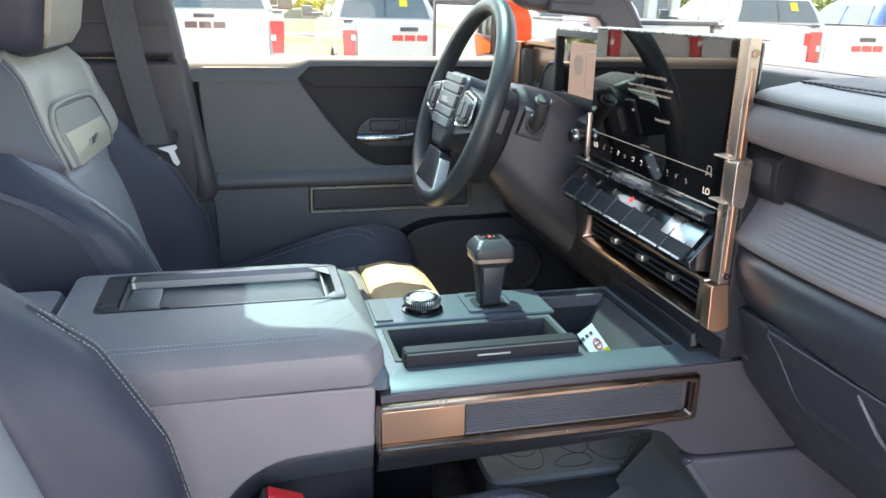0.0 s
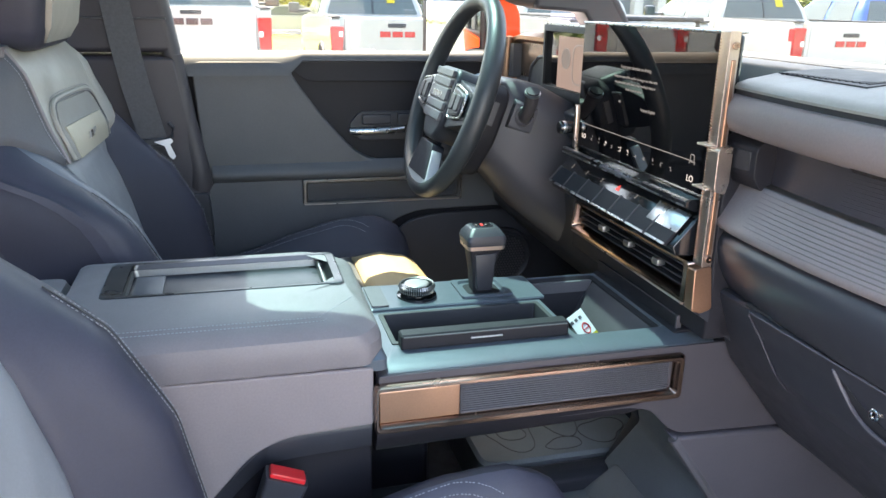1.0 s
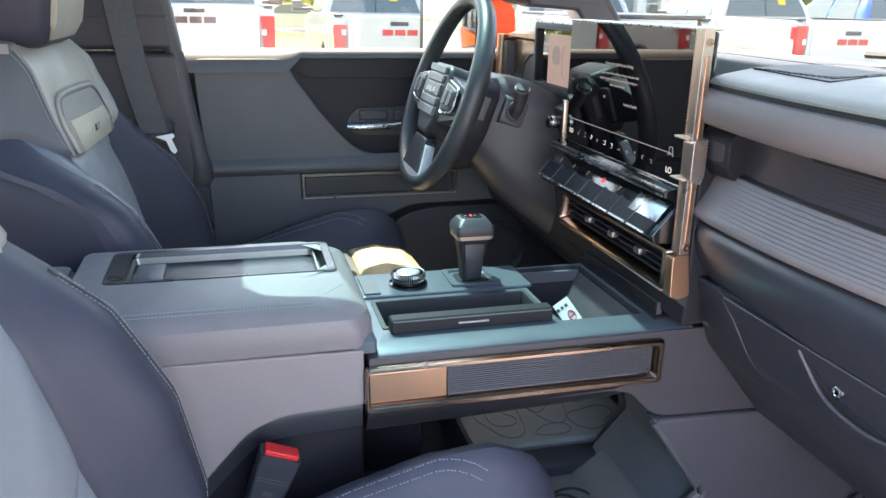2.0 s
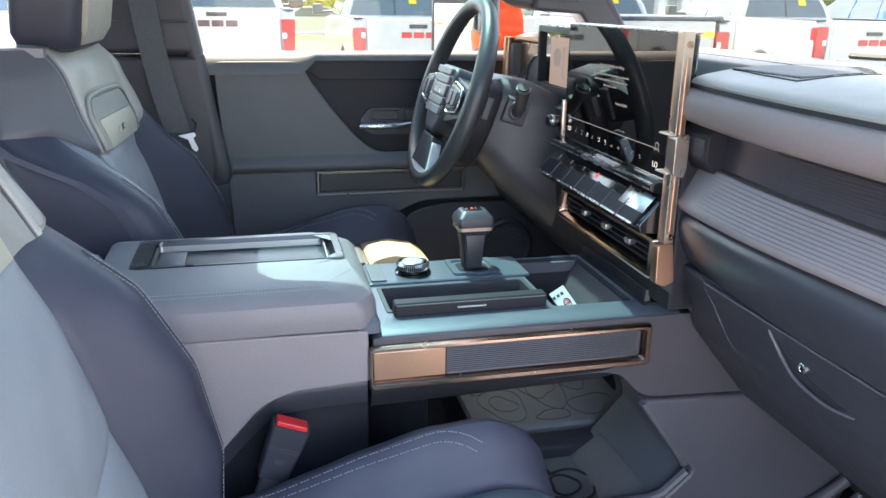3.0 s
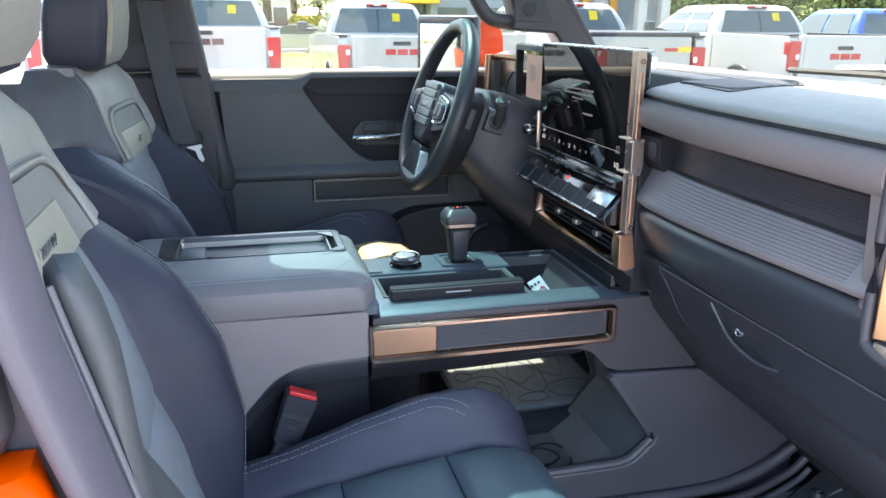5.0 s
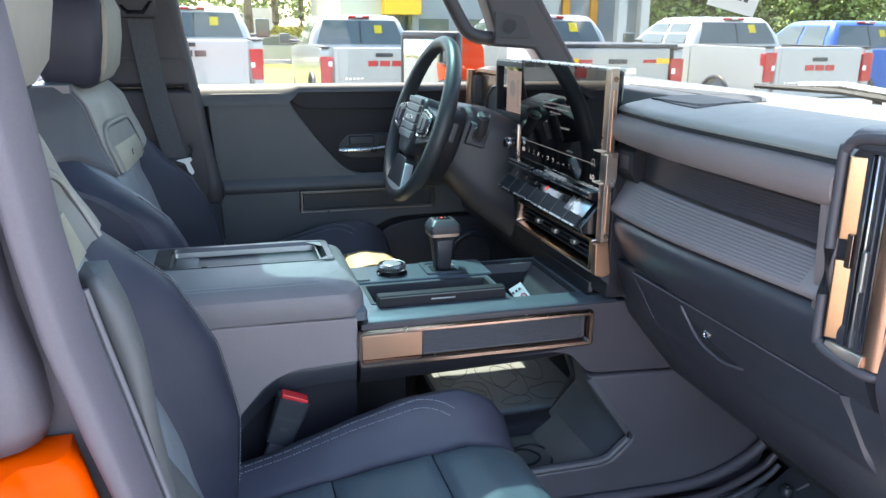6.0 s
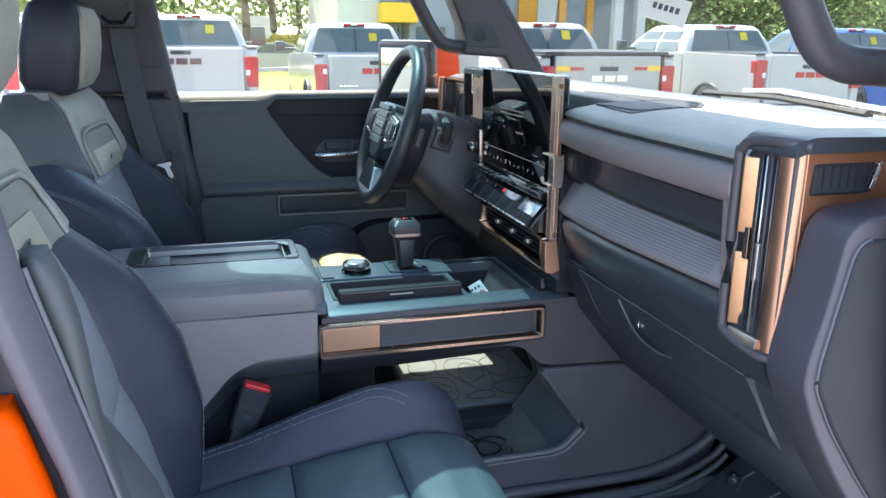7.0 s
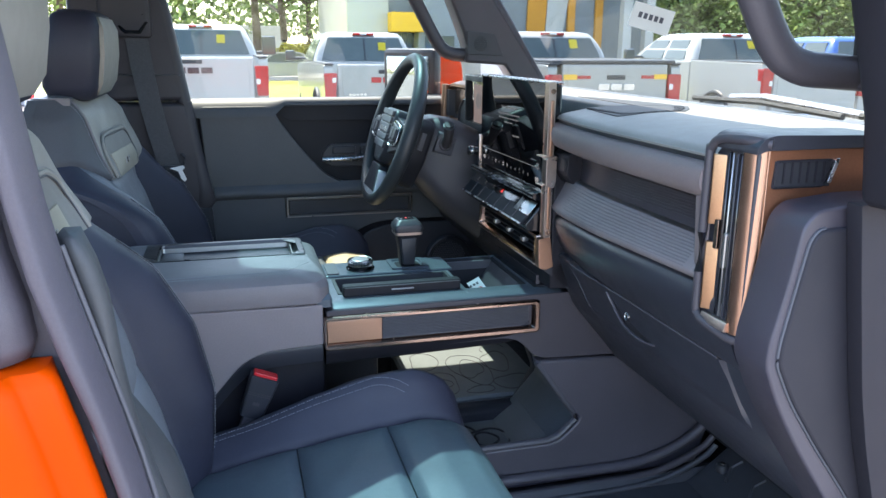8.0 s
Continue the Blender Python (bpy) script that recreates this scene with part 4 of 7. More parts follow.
part("mat", loft([rr(0.32, 0.99, 0.17, 0.775, 0.04, FLOOR), rr(0.32, 0.99, 0.17, 0.775, 0.04, FLOOR + 0.03), rr(0.335, 0.975, 0.185, 0.76, 0.035, FLOOR + 0.032), rr(0.35, 0.96, 0.2, 0.745, 0.03, FLOOR + 0.012)]), RUBBER, mat_thing)
for k in range(26):
    cx, cy, rad = rng.uniform(0.42, 0.9), rng.uniform(0.27, 0.68), rng.uniform(0.02, 0.05)
    pts = contour(cx, cy, rad, rad * rng.uniform(0.6, 1.2), 200 + k, 22, rng.choice((1.0, 0.6, 0.8)))
    part("contour_ridge", tube([(min(0.95, max(0.36, u)), min(0.735, max(0.21, v)), FLOOR + 0.0125) for u, v in pts], 0.0028, 6), RUBBER, mat_thing)
part("toe_flap", prism(rounded([(0.88, 0.85), (0.905, 0.862), (0.985, 0.924), (0.99, 0.916), (0.92, 0.846)], 0.006), "y", 0.2, 0.745, 0.002), RUBBER, mat_thing, "raised toe end of the mat")
for k in range(6):
    yk = 0.3 + 0.075 * k
    part("toe_rib", tube([(0.93, yk, 0.8835), (0.955, yk + 0.02, 0.903), (0.975, yk + 0.012, 0.9185)], 0.0035, 6), RUBBER, mat_thing)
part("mat_post", lathe([(0.014, 0), (0.014, 0.012), (0.011, 0.016), (0.006, 0.017)], (0.944, 0.708, 0.889), "z", 24), BLACK, mat_thing)
part("post_cap", lathe([(0.006, 0), (0.006, 0.003), (0.003, 0.004)], (0.944, 0.708, 0.905), "z", 16), CHROME, mat_thing, "small bright mat fastener")
dmat = thing("tunnel_shelf", "grey rubber lined shelf with embossed contour lines, darkened for relief, beside the driver footwell", "shelf", (0.55, 1.25, FLOOR))
part("shelf_liner", loft([rr(0.376, 0.72, 1.102, 1.44, 0.03, FLOOR), rr(0.376, 0.72, 1.102, 1.44, 0.03, 0.922), rr(0.382, 0.714, 1.108, 1.434, 0.028, 0.928)]), POCKET, dmat)
# embossed lines get a darker colour in place of relief shade
for k, (cx, cy, rx, ry, arc) in enumerate(((0.46, 1.2, 0.05, 0.06, 1.0), (0.46, 1.2, 0.028, 0.03, 1.0), (0.56, 1.27, 0.05, 0.1, 1.0), (0.56, 1.27, 0.03, 0.06, 1.0), (0.64, 1.17, 0.045, 0.04, 1.0), (0.64, 1.3, 0.035, 0.07, 1.0), (0.45, 1.34, 0.045, 0.05, 1.0), (0.66, 1.39, 0.04, 0.03, 0.6), (0.55, 1.14, 0.04, 0.018, 1.0), (0.42, 1.27, 0.02, 0.02, 1.0))):
    pts = contour(cx, cy, rx, ry, 80 + k, 30, arc)
    part("contour_ridge", tube([(min(0.7, max(0.39, u)), min(1.425, max(1.12, v)), 0.9281) for u, v in pts], 0.0011, 6, closed=arc == 1.0), SHROUD, dmat)
edge = thing("footwell_trim", "charcoal moulded trim along the footwell edge", "trim", (0.7, 0.79, FLOOR), kind="structure")
ep = smoothline([(0.3, 0.79, 0.886), (0.5, 0.79, 0.887), (0.744, 0.79, 0.884), (0.83, 0.789, 0.896), (0.898, 0.786, 0.924), (0.94, 0.782, 0.958)], 4)
part("edge_moulding", tube(ep, 0.011, 10), LOWER, edge)
ridge = smoothline([(0.36, 0.768, 0.866), (0.6, 0.766, 0.866), (0.77, 0.765, 0.868), (0.855, 0.763, 0.884), (0.925, 0.76, 0.918), (0.95, 0.757, 0.945)], 4)
part("edge_ridge", tube(ridge, 0.008, 10), BRIDGE, edge, "second moulded ridge")
part("edge_ridge", tube([(x - 0.004, y - 0.018, z - 0.011) for x, y, z in ridge], 0.006, 10), RUBBER, edge)


# ---- dashboard ----
dash = thing("dashboard", "dark grey layered dashboard with ribbed panel", "dashboard", (0.7, YC, 1.3))
DY0, DY1 = 0.262, 0.79


def rising(bm, z0=1.37, z1=1.45):
    """The middle bands of the dash climb a little towards the passenger door."""
    for v in bm.verts:
        z = v.co.z
        v.co.z += 0.036 * max(0.0, 0.75 - v.co.y) * min(1.0, max(0.0, (z - z0) / (z1 - z0))) * min(1.0, max(0.0, (1.517 - z) / 0.055))
    return bm


def easing(y):
    """The bands fall back towards the centre display."""
    return 0.026 * max(0.0, (y - 0.5) / 0.29) ** 2


def band(name, pts, m, y0=DY0, y1=DY1, label="", bev=0.004, climb=False, ease=False):
    if ease or climb:
        bm = loft([[(u + easing(y0 + (y1 - y0) * k / 10), y0 + (y1 - y0) * k / 10, v) for u, v in pts] for k in range(11)])
    else:
        bm = prism(pts, "y", y0, y1, bev)
    return part(name, rising(bm) if climb else bm, m, dash, label, angle=50 if ease or climb else 38)


band("top_pad", [(0.543, 1.6285), (0.5465, 1.6325), (0.56, 1.6365), (0.6, 1.6435), (0.65, 1.647), (0.7, 1.6475), (0.93, 1.64), (0.95, 1.6), (0.6, 1.56), (0.58, 1.6), (0.575, 1.6255), (0.5435, 1.6255)], DASHPAD, 0.2, DY1, "soft grey dash top", ease=True)
band("top_pad", [(0.70, 1.6), (0.70, 1.643), (0.72, 1.648), (0.93, 1.64), (0.95, 1.6)], DASHPAD, DY1, 1.78, "soft grey dash top")
band("driver_fascia", [(0.64, 1.6), (0.62, 1.5), (0.62, 1.38), (0.7, 1.38), (0.7, 1.6)], BLACK, 1.2, 1.78, "dark driver side fascia", 0.008)
band("shadow_gap", [(0.5455, 1.61), (0.5455, 1.6253), (0.57, 1.6253), (0.57, 1.61)], MATT, ease=True)
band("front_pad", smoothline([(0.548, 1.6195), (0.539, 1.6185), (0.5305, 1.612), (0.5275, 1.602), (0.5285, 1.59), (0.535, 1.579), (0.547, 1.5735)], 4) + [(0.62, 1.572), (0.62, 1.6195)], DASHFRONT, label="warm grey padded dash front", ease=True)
band("pad_line", [(0.5405, 1.5762), (0.546, 1.5715), (0.585, 1.5705), (0.585, 1.5755)], BRONZE, 0.285, 0.56, "thin dark bronze line", ease=True)
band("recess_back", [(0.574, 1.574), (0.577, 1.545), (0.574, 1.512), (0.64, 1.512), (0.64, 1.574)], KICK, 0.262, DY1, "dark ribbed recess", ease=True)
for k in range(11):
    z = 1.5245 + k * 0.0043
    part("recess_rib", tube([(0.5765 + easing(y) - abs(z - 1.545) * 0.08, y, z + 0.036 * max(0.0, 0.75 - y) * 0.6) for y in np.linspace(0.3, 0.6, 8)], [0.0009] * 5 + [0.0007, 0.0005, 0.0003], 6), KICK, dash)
band("ledge_strip", [(0.566, 1.5165), (0.5685, 1.5185), (0.578, 1.522), (0.59, 1.523), (0.59, 1.505), (0.566, 1.505)], STRIP, 0.285, 0.75, "dark polished bronze ledge strip", 0.001, True)
band("ribbed_panel", smoothline([(0.5725, 1.512), (0.569, 1.517), (0.5645, 1.5155), (0.556, 1.499), (0.541, 1.473), (0.537, 1.462), (0.541, 1.4545), (0.555, 1.452)], 3) + [(0.62, 1.452), (0.62, 1.51)], RIBBED, y1=0.8, label="warm grey ribbed dash panel", bev=0.003, climb=True)
# thin darker tubes paint the shade between the panel's ribs
for k in range(10):
    q = (k + 0.7) / 10.6
    x, z = float(np.interp(q, [0, 0.3, 0.8, 1], [0.5645, 0.556, 0.541, 0.537])), float(np.interp(q, [0, 0.3, 0.8, 1], [1.5155, 1.499, 1.473, 1.462]))
    part("rib", rising(tube([(x + easing(y) - 0.0001, y, z) for y in np.linspace(0.298, 0.72, 12)], [0.0011] * 8 + [0.001, 0.0008, 0.0006, 0.0003], 6)), GROOVE_SHADE, dash)
band("lower_roll", smoothline([(0.56, 1.453), (0.548, 1.449), (0.541, 1.436), (0.543, 1.418), (0.551, 1.398), (0.561, 1.381), (0.568, 1.372)], 4) + [(0.64, 1.362), (0.64, 1.453)], ROLL, 0.2, 0.8, label="black padded lower roll", bev=0.0, climb=True)
band("lower_panel", [(0.575, 1.372), (0.598, 1.31), (0.62, 1.262), (0.72, 1.14), (0.95, 0.955), (1.0, 0.955), (1.0, 1.37)], ROLL, 0.176, 0.80, bev=0.01)
bracket = part("display_bracket", prism(rounded([(0.575, 1.513), (0.565, 1.53), (0.565, 1.562), (0.578, 1.574), (0.64, 1.574), (0.64, 1.513)], 0.004), "y", 0.726, 0.792, 0.006), TRIMDARK, dash, "charcoal moulded display bracket")
part("bracket_recess", prism(rounded([(0.735, 1.535), (0.772, 1.533), (0.772, 1.559), (0.735, 1.558)], 0.003), "x", 0.5635, 0.568, 0.001), MATT, bracket)
band("driver_knee_panel", [(0.58, 1.40), (0.60, 1.25), (0.72, 1.14), (0.95, 0.98), (1.0, 0.98), (1.0, 1.40)], BLACK, 1.09, 1.78, bev=0.01)
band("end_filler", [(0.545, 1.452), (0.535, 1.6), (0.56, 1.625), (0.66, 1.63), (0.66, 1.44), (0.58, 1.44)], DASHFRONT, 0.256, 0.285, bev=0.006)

glove = thing("glove_box", "closed black glove box with moulded latch handle", "glove box", (0.6, 0.5, 1.25))


def gdoor(u, v, d):
    """u across from passenger to console, v downwards."""
    y = (0.238 - 0.045 * v ** 1.5) + (0.482 - 0.02 * v) * u
    x = np.interp(v, [0, 0.3, 0.6, 1.0], [0.568, 0.584, 0.6, 0.652])
    z = np.interp(v, [0, 0.3, 0.6, 1.0], [1.372, 1.338, 1.293, 1.225])
    e = min(u, 1 - u, v * 0.6, (1 - v) * 0.6)
    return (x + d + 0.012 * max(0, 1 - e / 0.03) ** 2, y, z)


gd = part("glove_door", sheet(gdoor, 40, 24, 0.02), ROLL, glove, "black glove box door")
rim_g = [gdoor(u, 0.0, -0.001) for u in np.linspace(0, 1, 12)] + [gdoor(1.0, v, -0.001) for v in np.linspace(0.08, 1, 12)] + [gdoor(u, 1.0, -0.001) for u in np.linspace(0.92, 0, 12)] + [gdoor(0.0, v, -0.001) for v in np.linspace(0.92, 0.08, 12)]
part("door_gap", tube(rim_g, 0.0034, 8, closed=True), MATT, gd, "dark gap round the door")
# paler line inside the gap paints the door edge's highlight
inner_g = [gdoor(u, 0.03, -0.0012) for u in np.linspace(0.03, 0.97, 12)] + [gdoor(0.985, v, -0.0012) for v in np.linspace(0.1, 0.95, 10)]
part("door_glint", tube(inner_g, 0.0016, 6), LOWER, gd, "lighter line for the door edge highlight")
def on_glove(y, z, d=0.0):
    """A place on the glove box door; d stands off it."""
    v = float(np.interp(-z, [-1.372, -1.338, -1.293, -1.225], [0, 0.3, 0.6, 1.0]))
    return (gdoor(0.5, v, 0.0)[0] - d, y, z)


# the scoop's shade is a black patch laid on the door
hollow_line = rounded([(0.563, 1.356), (0.532, 1.333), (0.505, 1.322), (0.447, 1.3125), (0.466, 1.307), (0.505, 1.308), (0.535, 1.316), (0.55, 1.332)], 0.006, 3)
part("latch_shade", loft([[on_glove(y, z, -0.003) for y, z in hollow_line], [on_glove(y, z, 0.0008) for y, z in hollow_line]]), MATT, gd, "dark patch for the shade behind the latch lip")
part("latch_edge", tube(smoothline([on_glove(0.566, 1.36, 0.001), on_glove(0.556, 1.34, 0.0025), on_glove(0.54, 1.32, 0.004), on_glove(0.515, 1.309, 0.005), on_glove(0.475, 1.305, 0.004), on_glove(0.438, 1.311, 0.001)], 5), [0.0012] + [0.0024] * 24 + [0.0012], 8), LOWER, gd, "moulded latch lip")
part("lock_cylinder", lathe([(0.0066, 0), (0.0066, -0.0025), (0.0054, -0.0034), (0.003, -0.0034), (0.0027, -0.0026)], (on_glove(0.515, 1.3325)[0], 0.515, 1.3325), "x", 24), CHROME, gd, "small chrome lock")

# end vent by the doorway
vent = thing("side_vent", "bronze vertical air vent at the dashboard end", "air vent", (0.56, 0.21, 1.41))
vo = rounded([(0.18, 1.425), (0.258, 1.434), (0.258, 1.634), (0.236, 1.65), (0.178, 1.65)], [0.01, 0.008, 0.012, 0.015, 0.012], 4)
part("vent_body", prism([(u, v) for u, v in vo], "x", 0.543, 0.72, 0.006), BLACK, vent)
# shell colour includes the orange body's reflection
part("vent_shell", prism(rounded([(0.552, 1.651), (0.70, 1.645), (0.70, 1.40), (0.57, 1.41), (0.554, 1.424)], 0.008), "y", 0.1755, 0.19, 0.004), UMBER, vent, "brushed copper outer shell")
part("vent_top", prism(rounded([(0.536, 1.64), (0.537, 1.65), (0.546, 1.659), (0.56, 1.662), (0.72, 1.659), (0.72, 1.646), (0.548, 1.645)], [0.003, 0.006, 0.01, 0.01, 0.004, 0.004, 0.004]), "y", 0.172, 0.256, 0.006, 4), BLACK, vent, "black rounded cap")
bar_o = smoothline([(0.548, 0.203), (0.541, 0.202), (0.5385, 0.195), (0.5405, 0.186), (0.546, 0.1785), (0.553, 0.1755), (0.557, 0.179)], 4) + [(0.555, 0.195)]
part("outer_bar", prism(bar_o, "z", 1.427, 1.648, 0.0), COPPER, vent, "copper vertical bar")
part("bar_edge", tube([(0.5555, 0.1757, 1.43), (0.5548, 0.1757, 1.54), (0.554, 0.1757, 1.645)], 0.0012, 8), COPPER, vent, "bright bar edge")
blade = [(0.533, 0.247), (0.549, 0.227), (0.554, 0.232), (0.538, 0.252)]
part("inner_bar", prism(rounded(blade, 0.002), "z", 1.549, 1.633, 0.002), BLADE, vent, "copper upper blade")
part("inner_bar", prism(rounded(blade, 0.002), "z", 1.442, 1.527, 0.002), BLADE, vent, "copper lower blade")
part("inner_link", prism(rounded([(0.232, 1.52), (0.24, 1.52), (0.24, 1.556), (0.232, 1.556)], 0.002), "x", 0.538, 0.548, 0.001), BRONZE, vent)
part("outer_rim", tube(smoothline([(0.552, 0.18, 1.421), (0.541, 0.195, 1.42), (0.536, 0.238, 1.426), (0.536, 0.253, 1.432), (0.536, 0.2585, 1.45), (0.536, 0.2585, 1.622), (0.536, 0.255, 1.64), (0.537, 0.24, 1.6515), (0.54, 0.195, 1.6545), (0.555, 0.172, 1.652)], 4), 0.0058, 10), SHROUD, vent, "dark rounded rim")
part("bottom_bar", prism(rounded([(0.533, 1.427), (0.547, 1.427), (0.55, 1.436), (0.536, 1.439)], 0.002), "y", 0.196, 0.246, 0.002), RAIL, vent, "bronze lower lip")
for y, mv in ((0.2, PIANO), (0.2075, BLACK), (0.2155, GUNMETAL), (0.2225, PIANO)):
    part("vane", box(0.538, 0.565, y, y + 0.0026, 1.44, 1.638, 0.001, 1), mv, vent)
part("adjuster", box(0.532, 0.546, 0.208, 0.2135, 1.502, 1.545, 0.002), GUNMETAL, vent, "grey vane adjuster")
go, gi = rounded([(0.56, 1.602), (0.628, 1.602), (0.64, 1.634), (0.563, 1.634)], 0.004), rounded([(0.562, 1.604), (0.627, 1.604), (0.637, 1.632), (0.565, 1.632)], 0.003)
part("grille_frame", bezel(go, gi, "y", 0.1755, 0.173, 0.001), TRIMDARK, vent)
part("grille_back", box(0.562, 0.637, 0.1745, 0.1757, 1.603, 1.633), MATT, vent)
part("frame_end", prism(rounded([(0.631, 1.607), (0.636, 1.607), (0.645, 1.635), (0.64, 1.635)], 0.002), "y", 0.171, 0.176, 0.001), SATIN, vent, "bright end of the grille frame")
for k in range(6):
    x = 0.573 + k * 0.0105
    part("grille_slat", box(x, x + 0.0018, 0.173, 0.1755, 1.608, 1.632), TRIMDARK, vent)

# centre speaker grille on the dash top
grille = thing("dash_grille", "black mesh speaker grille set in the dash top", "speaker grille", (0.75, 0.62, 1.646))

def pad_height(x, y):
    """Height of the dash top beside the windscreen."""
    if y < DY1:
        return float(np.interp(x - easing(y), [0.56, 0.6, 0.65, 0.7, 0.93], [1.6365, 1.6435, 1.647, 1.6475, 1.64]))
    return float(np.interp(x, [0.70, 0.72, 0.93], [1.643, 1.648, 1.64]))


def on_pad(bm, base):
    for v in bm.verts:
        v.co.z = pad_height(v.co.x, v.co.y) + v.co.z - base
    return bm


def plate_skin(u, v, d):
    y = 0.62 + 0.166 * u
    x0 = float(np.interp(y, [0.62, 0.70, 0.786], [0.602, 0.61, 0.625]))
    x1 = float(np.interp(y, [0.62, 0.628, 0.662, 0.72, 0.786], [0.61, 0.65, 0.755, 0.8, 0.838]))
    x = x0 + (x1 - x0) * v
    return (x, y, pad_height(x, y) + 0.0014 - d)


part("grille_plate", sheet(plate_skin, 20, 14, 0.004), MATT, grille)
gq = [(0.725, 0.794), (0.84, 0.794), (0.83, 0.87), (0.76, 1.04), (0.73, 1.05)]
part("grille_plate", on_pad(prism(gq, "z", -0.004, 0.0012, 0.0), 0.0), MATT, grille)
for k in range(15):
    y = 0.632 + k * 0.01
    x1 = float(np.interp(y, [0.62, 0.662, 0.72, 0.786], [0.625, 0.745, 0.79, 0.826]))
    part("grille_bar", on_pad(prism([(0.615 + 0.08 * max(0.0, y - 0.7), y), (x1, y), (x1, y + 0.004), (0.615 + 0.08 * max(0.0, y - 0.7), y + 0.004)], "z", 0.0, 0.0024), 0.0), TRIMDARK, grille)

# ---- centre display with its controls and vent ----
disp = thing("center_display", "large black centre touchscreen in a bronze frame, switched on", "display", (0.56, 0.98, 1.38))
SX = 0.55
part("housing", box(SX + 0.004, SX + 0.03, 0.795, 1.185, 1.475, 1.688, 0.004), PIANO, disp)
glass = part("screen", box(SX, SX + 0.004, 0.798, 1.182, 1.484, 1.69), SCREEN, disp, "glossy black screen glass", angle=10)
part("top_edge", box(SX - 0.002, SX + 0.03, 0.79, 1.184, 1.689, 1.6925, 0.001), SATIN, disp)
rl = part("rail", prism(rounded([(SX - 0.006, 1.405), (SX + 0.004, 1.39), (SX + 0.008, 1.4), (SX + 0.008, 1.693), (SX - 0.006, 1.693)], 0.003), "y", 0.774, 0.794, 0.002), RAIL, disp, "satin bronze side rail")
part("rail_teeth", fuse(*[box(SX - 0.0068, SX - 0.0055, 0.7912, 0.7935, 1.412 + k * 0.0036, 1.4134 + k * 0.0036) for k in range(76)]), BRONZE, rl)
part("rail_inlay", box(SX - 0.001, SX + 0.005, 0.7725, 0.776, 1.42, 1.66, 0.001), COPPER, rl)
for z in (1.414, 1.676):
    part("bolt", lathe([(0.0045, 0), (0.0045, -0.002), (0.002, -0.002), (0.002, -0.001)], (SX + 0.002, 0.7735, z), "y", 12), BRONZE, rl)
part("grip", prism(rounded([(SX - 0.01, 1.505), (SX + 0.006, 1.5), (SX + 0.01, 1.515), (SX + 0.01, 1.56), (SX - 0.01, 1.556)], 0.004), "y", 0.763, 0.785, 0.003), RAIL, disp, "satin bronze grip block")
for z in (1.503, 1.556):
    part("grip_tab", box(SX - 0.014, SX, 0.775, 0.805, z, z + 0.003, 0.001), RAIL, disp)
part("left_rail", box(SX - 0.004, SX + 0.02, 1.183, 1.192, 1.475, 1.556, 0.002), RAIL, disp)
knob = part("volume_knob", lathe([(0.010, 0.0), (0.010, -0.01), (0.0115, -0.011), (0.0115, -0.022), (0.0095, -0.025)], (SX - 0.0, 1.205, 1.515), "x", 28), PIANO, disp)
part("knob_ring", lathe([(0.0115, -0.013), (0.0122, -0.016), (0.0115, -0.02)], (SX, 1.205, 1.515), "x", 28), SATIN, knob)
# ledge and keys under the screen
led = part("ledge", prism(rounded([(SX - 0.018, 1.474), (SX - 0.018, 1.482), (SX + 0.01, 1.487), (SX + 0.01, 1.462)], 0.002), "y", 0.806, 1.2, 0.002), PIANO, disp, "gloss black ledge with a metal line")
part("ledge_inlay", box(SX - 0.0195, SX - 0.0165, 0.81, 1.196, 1.4745, 1.4765), SATIN, led)
part("ledge_inlay", box(SX - 0.0185, SX - 0.012, 0.81, 1.196, 1.4815, 1.4835), SATIN, led)
part("ledge_button", box(SX - 0.0205, SX - 0.016, 0.95, 1.05, 1.4765, 1.4815, 0.001), DARK, led)
KT, KD, KN = (SX + 0.004, 1.468), (-0.66, -0.751), (-0.751, 0.66)


def slab(s0, s1, h0, h1, y0, y1, bev=0.0006):
    """A plate on the sloping key panel: s runs down the slope, h stands off it."""
    pts = [(KT[0] + KD[0] * s + KN[0] * h, KT[1] + KD[1] * s + KN[1] * h) for s, h in ((s0, h0), (s1, h0), (s1, h1), (s0, h1))]
    return prism(pts, "y", y0, y1, bev, 2)


part("key_bed", prism([(SX + 0.004, 1.468), (SX - 0.034, 1.4245), (SX - 0.03, 1.412), (SX + 0.03, 1.408), (SX + 0.03, 1.468)], "y", 0.8, 1.205, 0.002), PIANO, disp)
for k in range(7):
    y = 0.812 + k * 0.0555
    key = part("key", slab(0.03, 0.061, 0.0, 0.0045, y, y + 0.05), KEYCAP, disp, "satin black key")
    part("key_edge", slab(0.059, 0.0625, 0.0035, 0.0062, y + 0.001, y + 0.049, 0.0006), SATIN, key, "silver lower edge")
    part("key_end", slab(0.028, 0.062, 0.0, 0.006, y + 0.05, y + 0.0525, 0.0003), SHROUD, key)
    if k not in (0, 3):
        part("symbol", fuse(slab(0.016, 0.022, 0.0002, 0.0005, y + 0.024, y + 0.0252, 0), slab(0.0155, 0.0168, 0.0002, 0.0005, y + 0.0225, y + 0.027, 0), slab(0.021, 0.0222, 0.0002, 0.0005, y + 0.0235, y + 0.0275, 0)), GREYINK, key)
part("bright_plate", slab(0.01, 0.04, 0.0046, 0.0056, 0.808, 0.885, 0.0003), SATIN, disp, "bright metal plate above the keys")
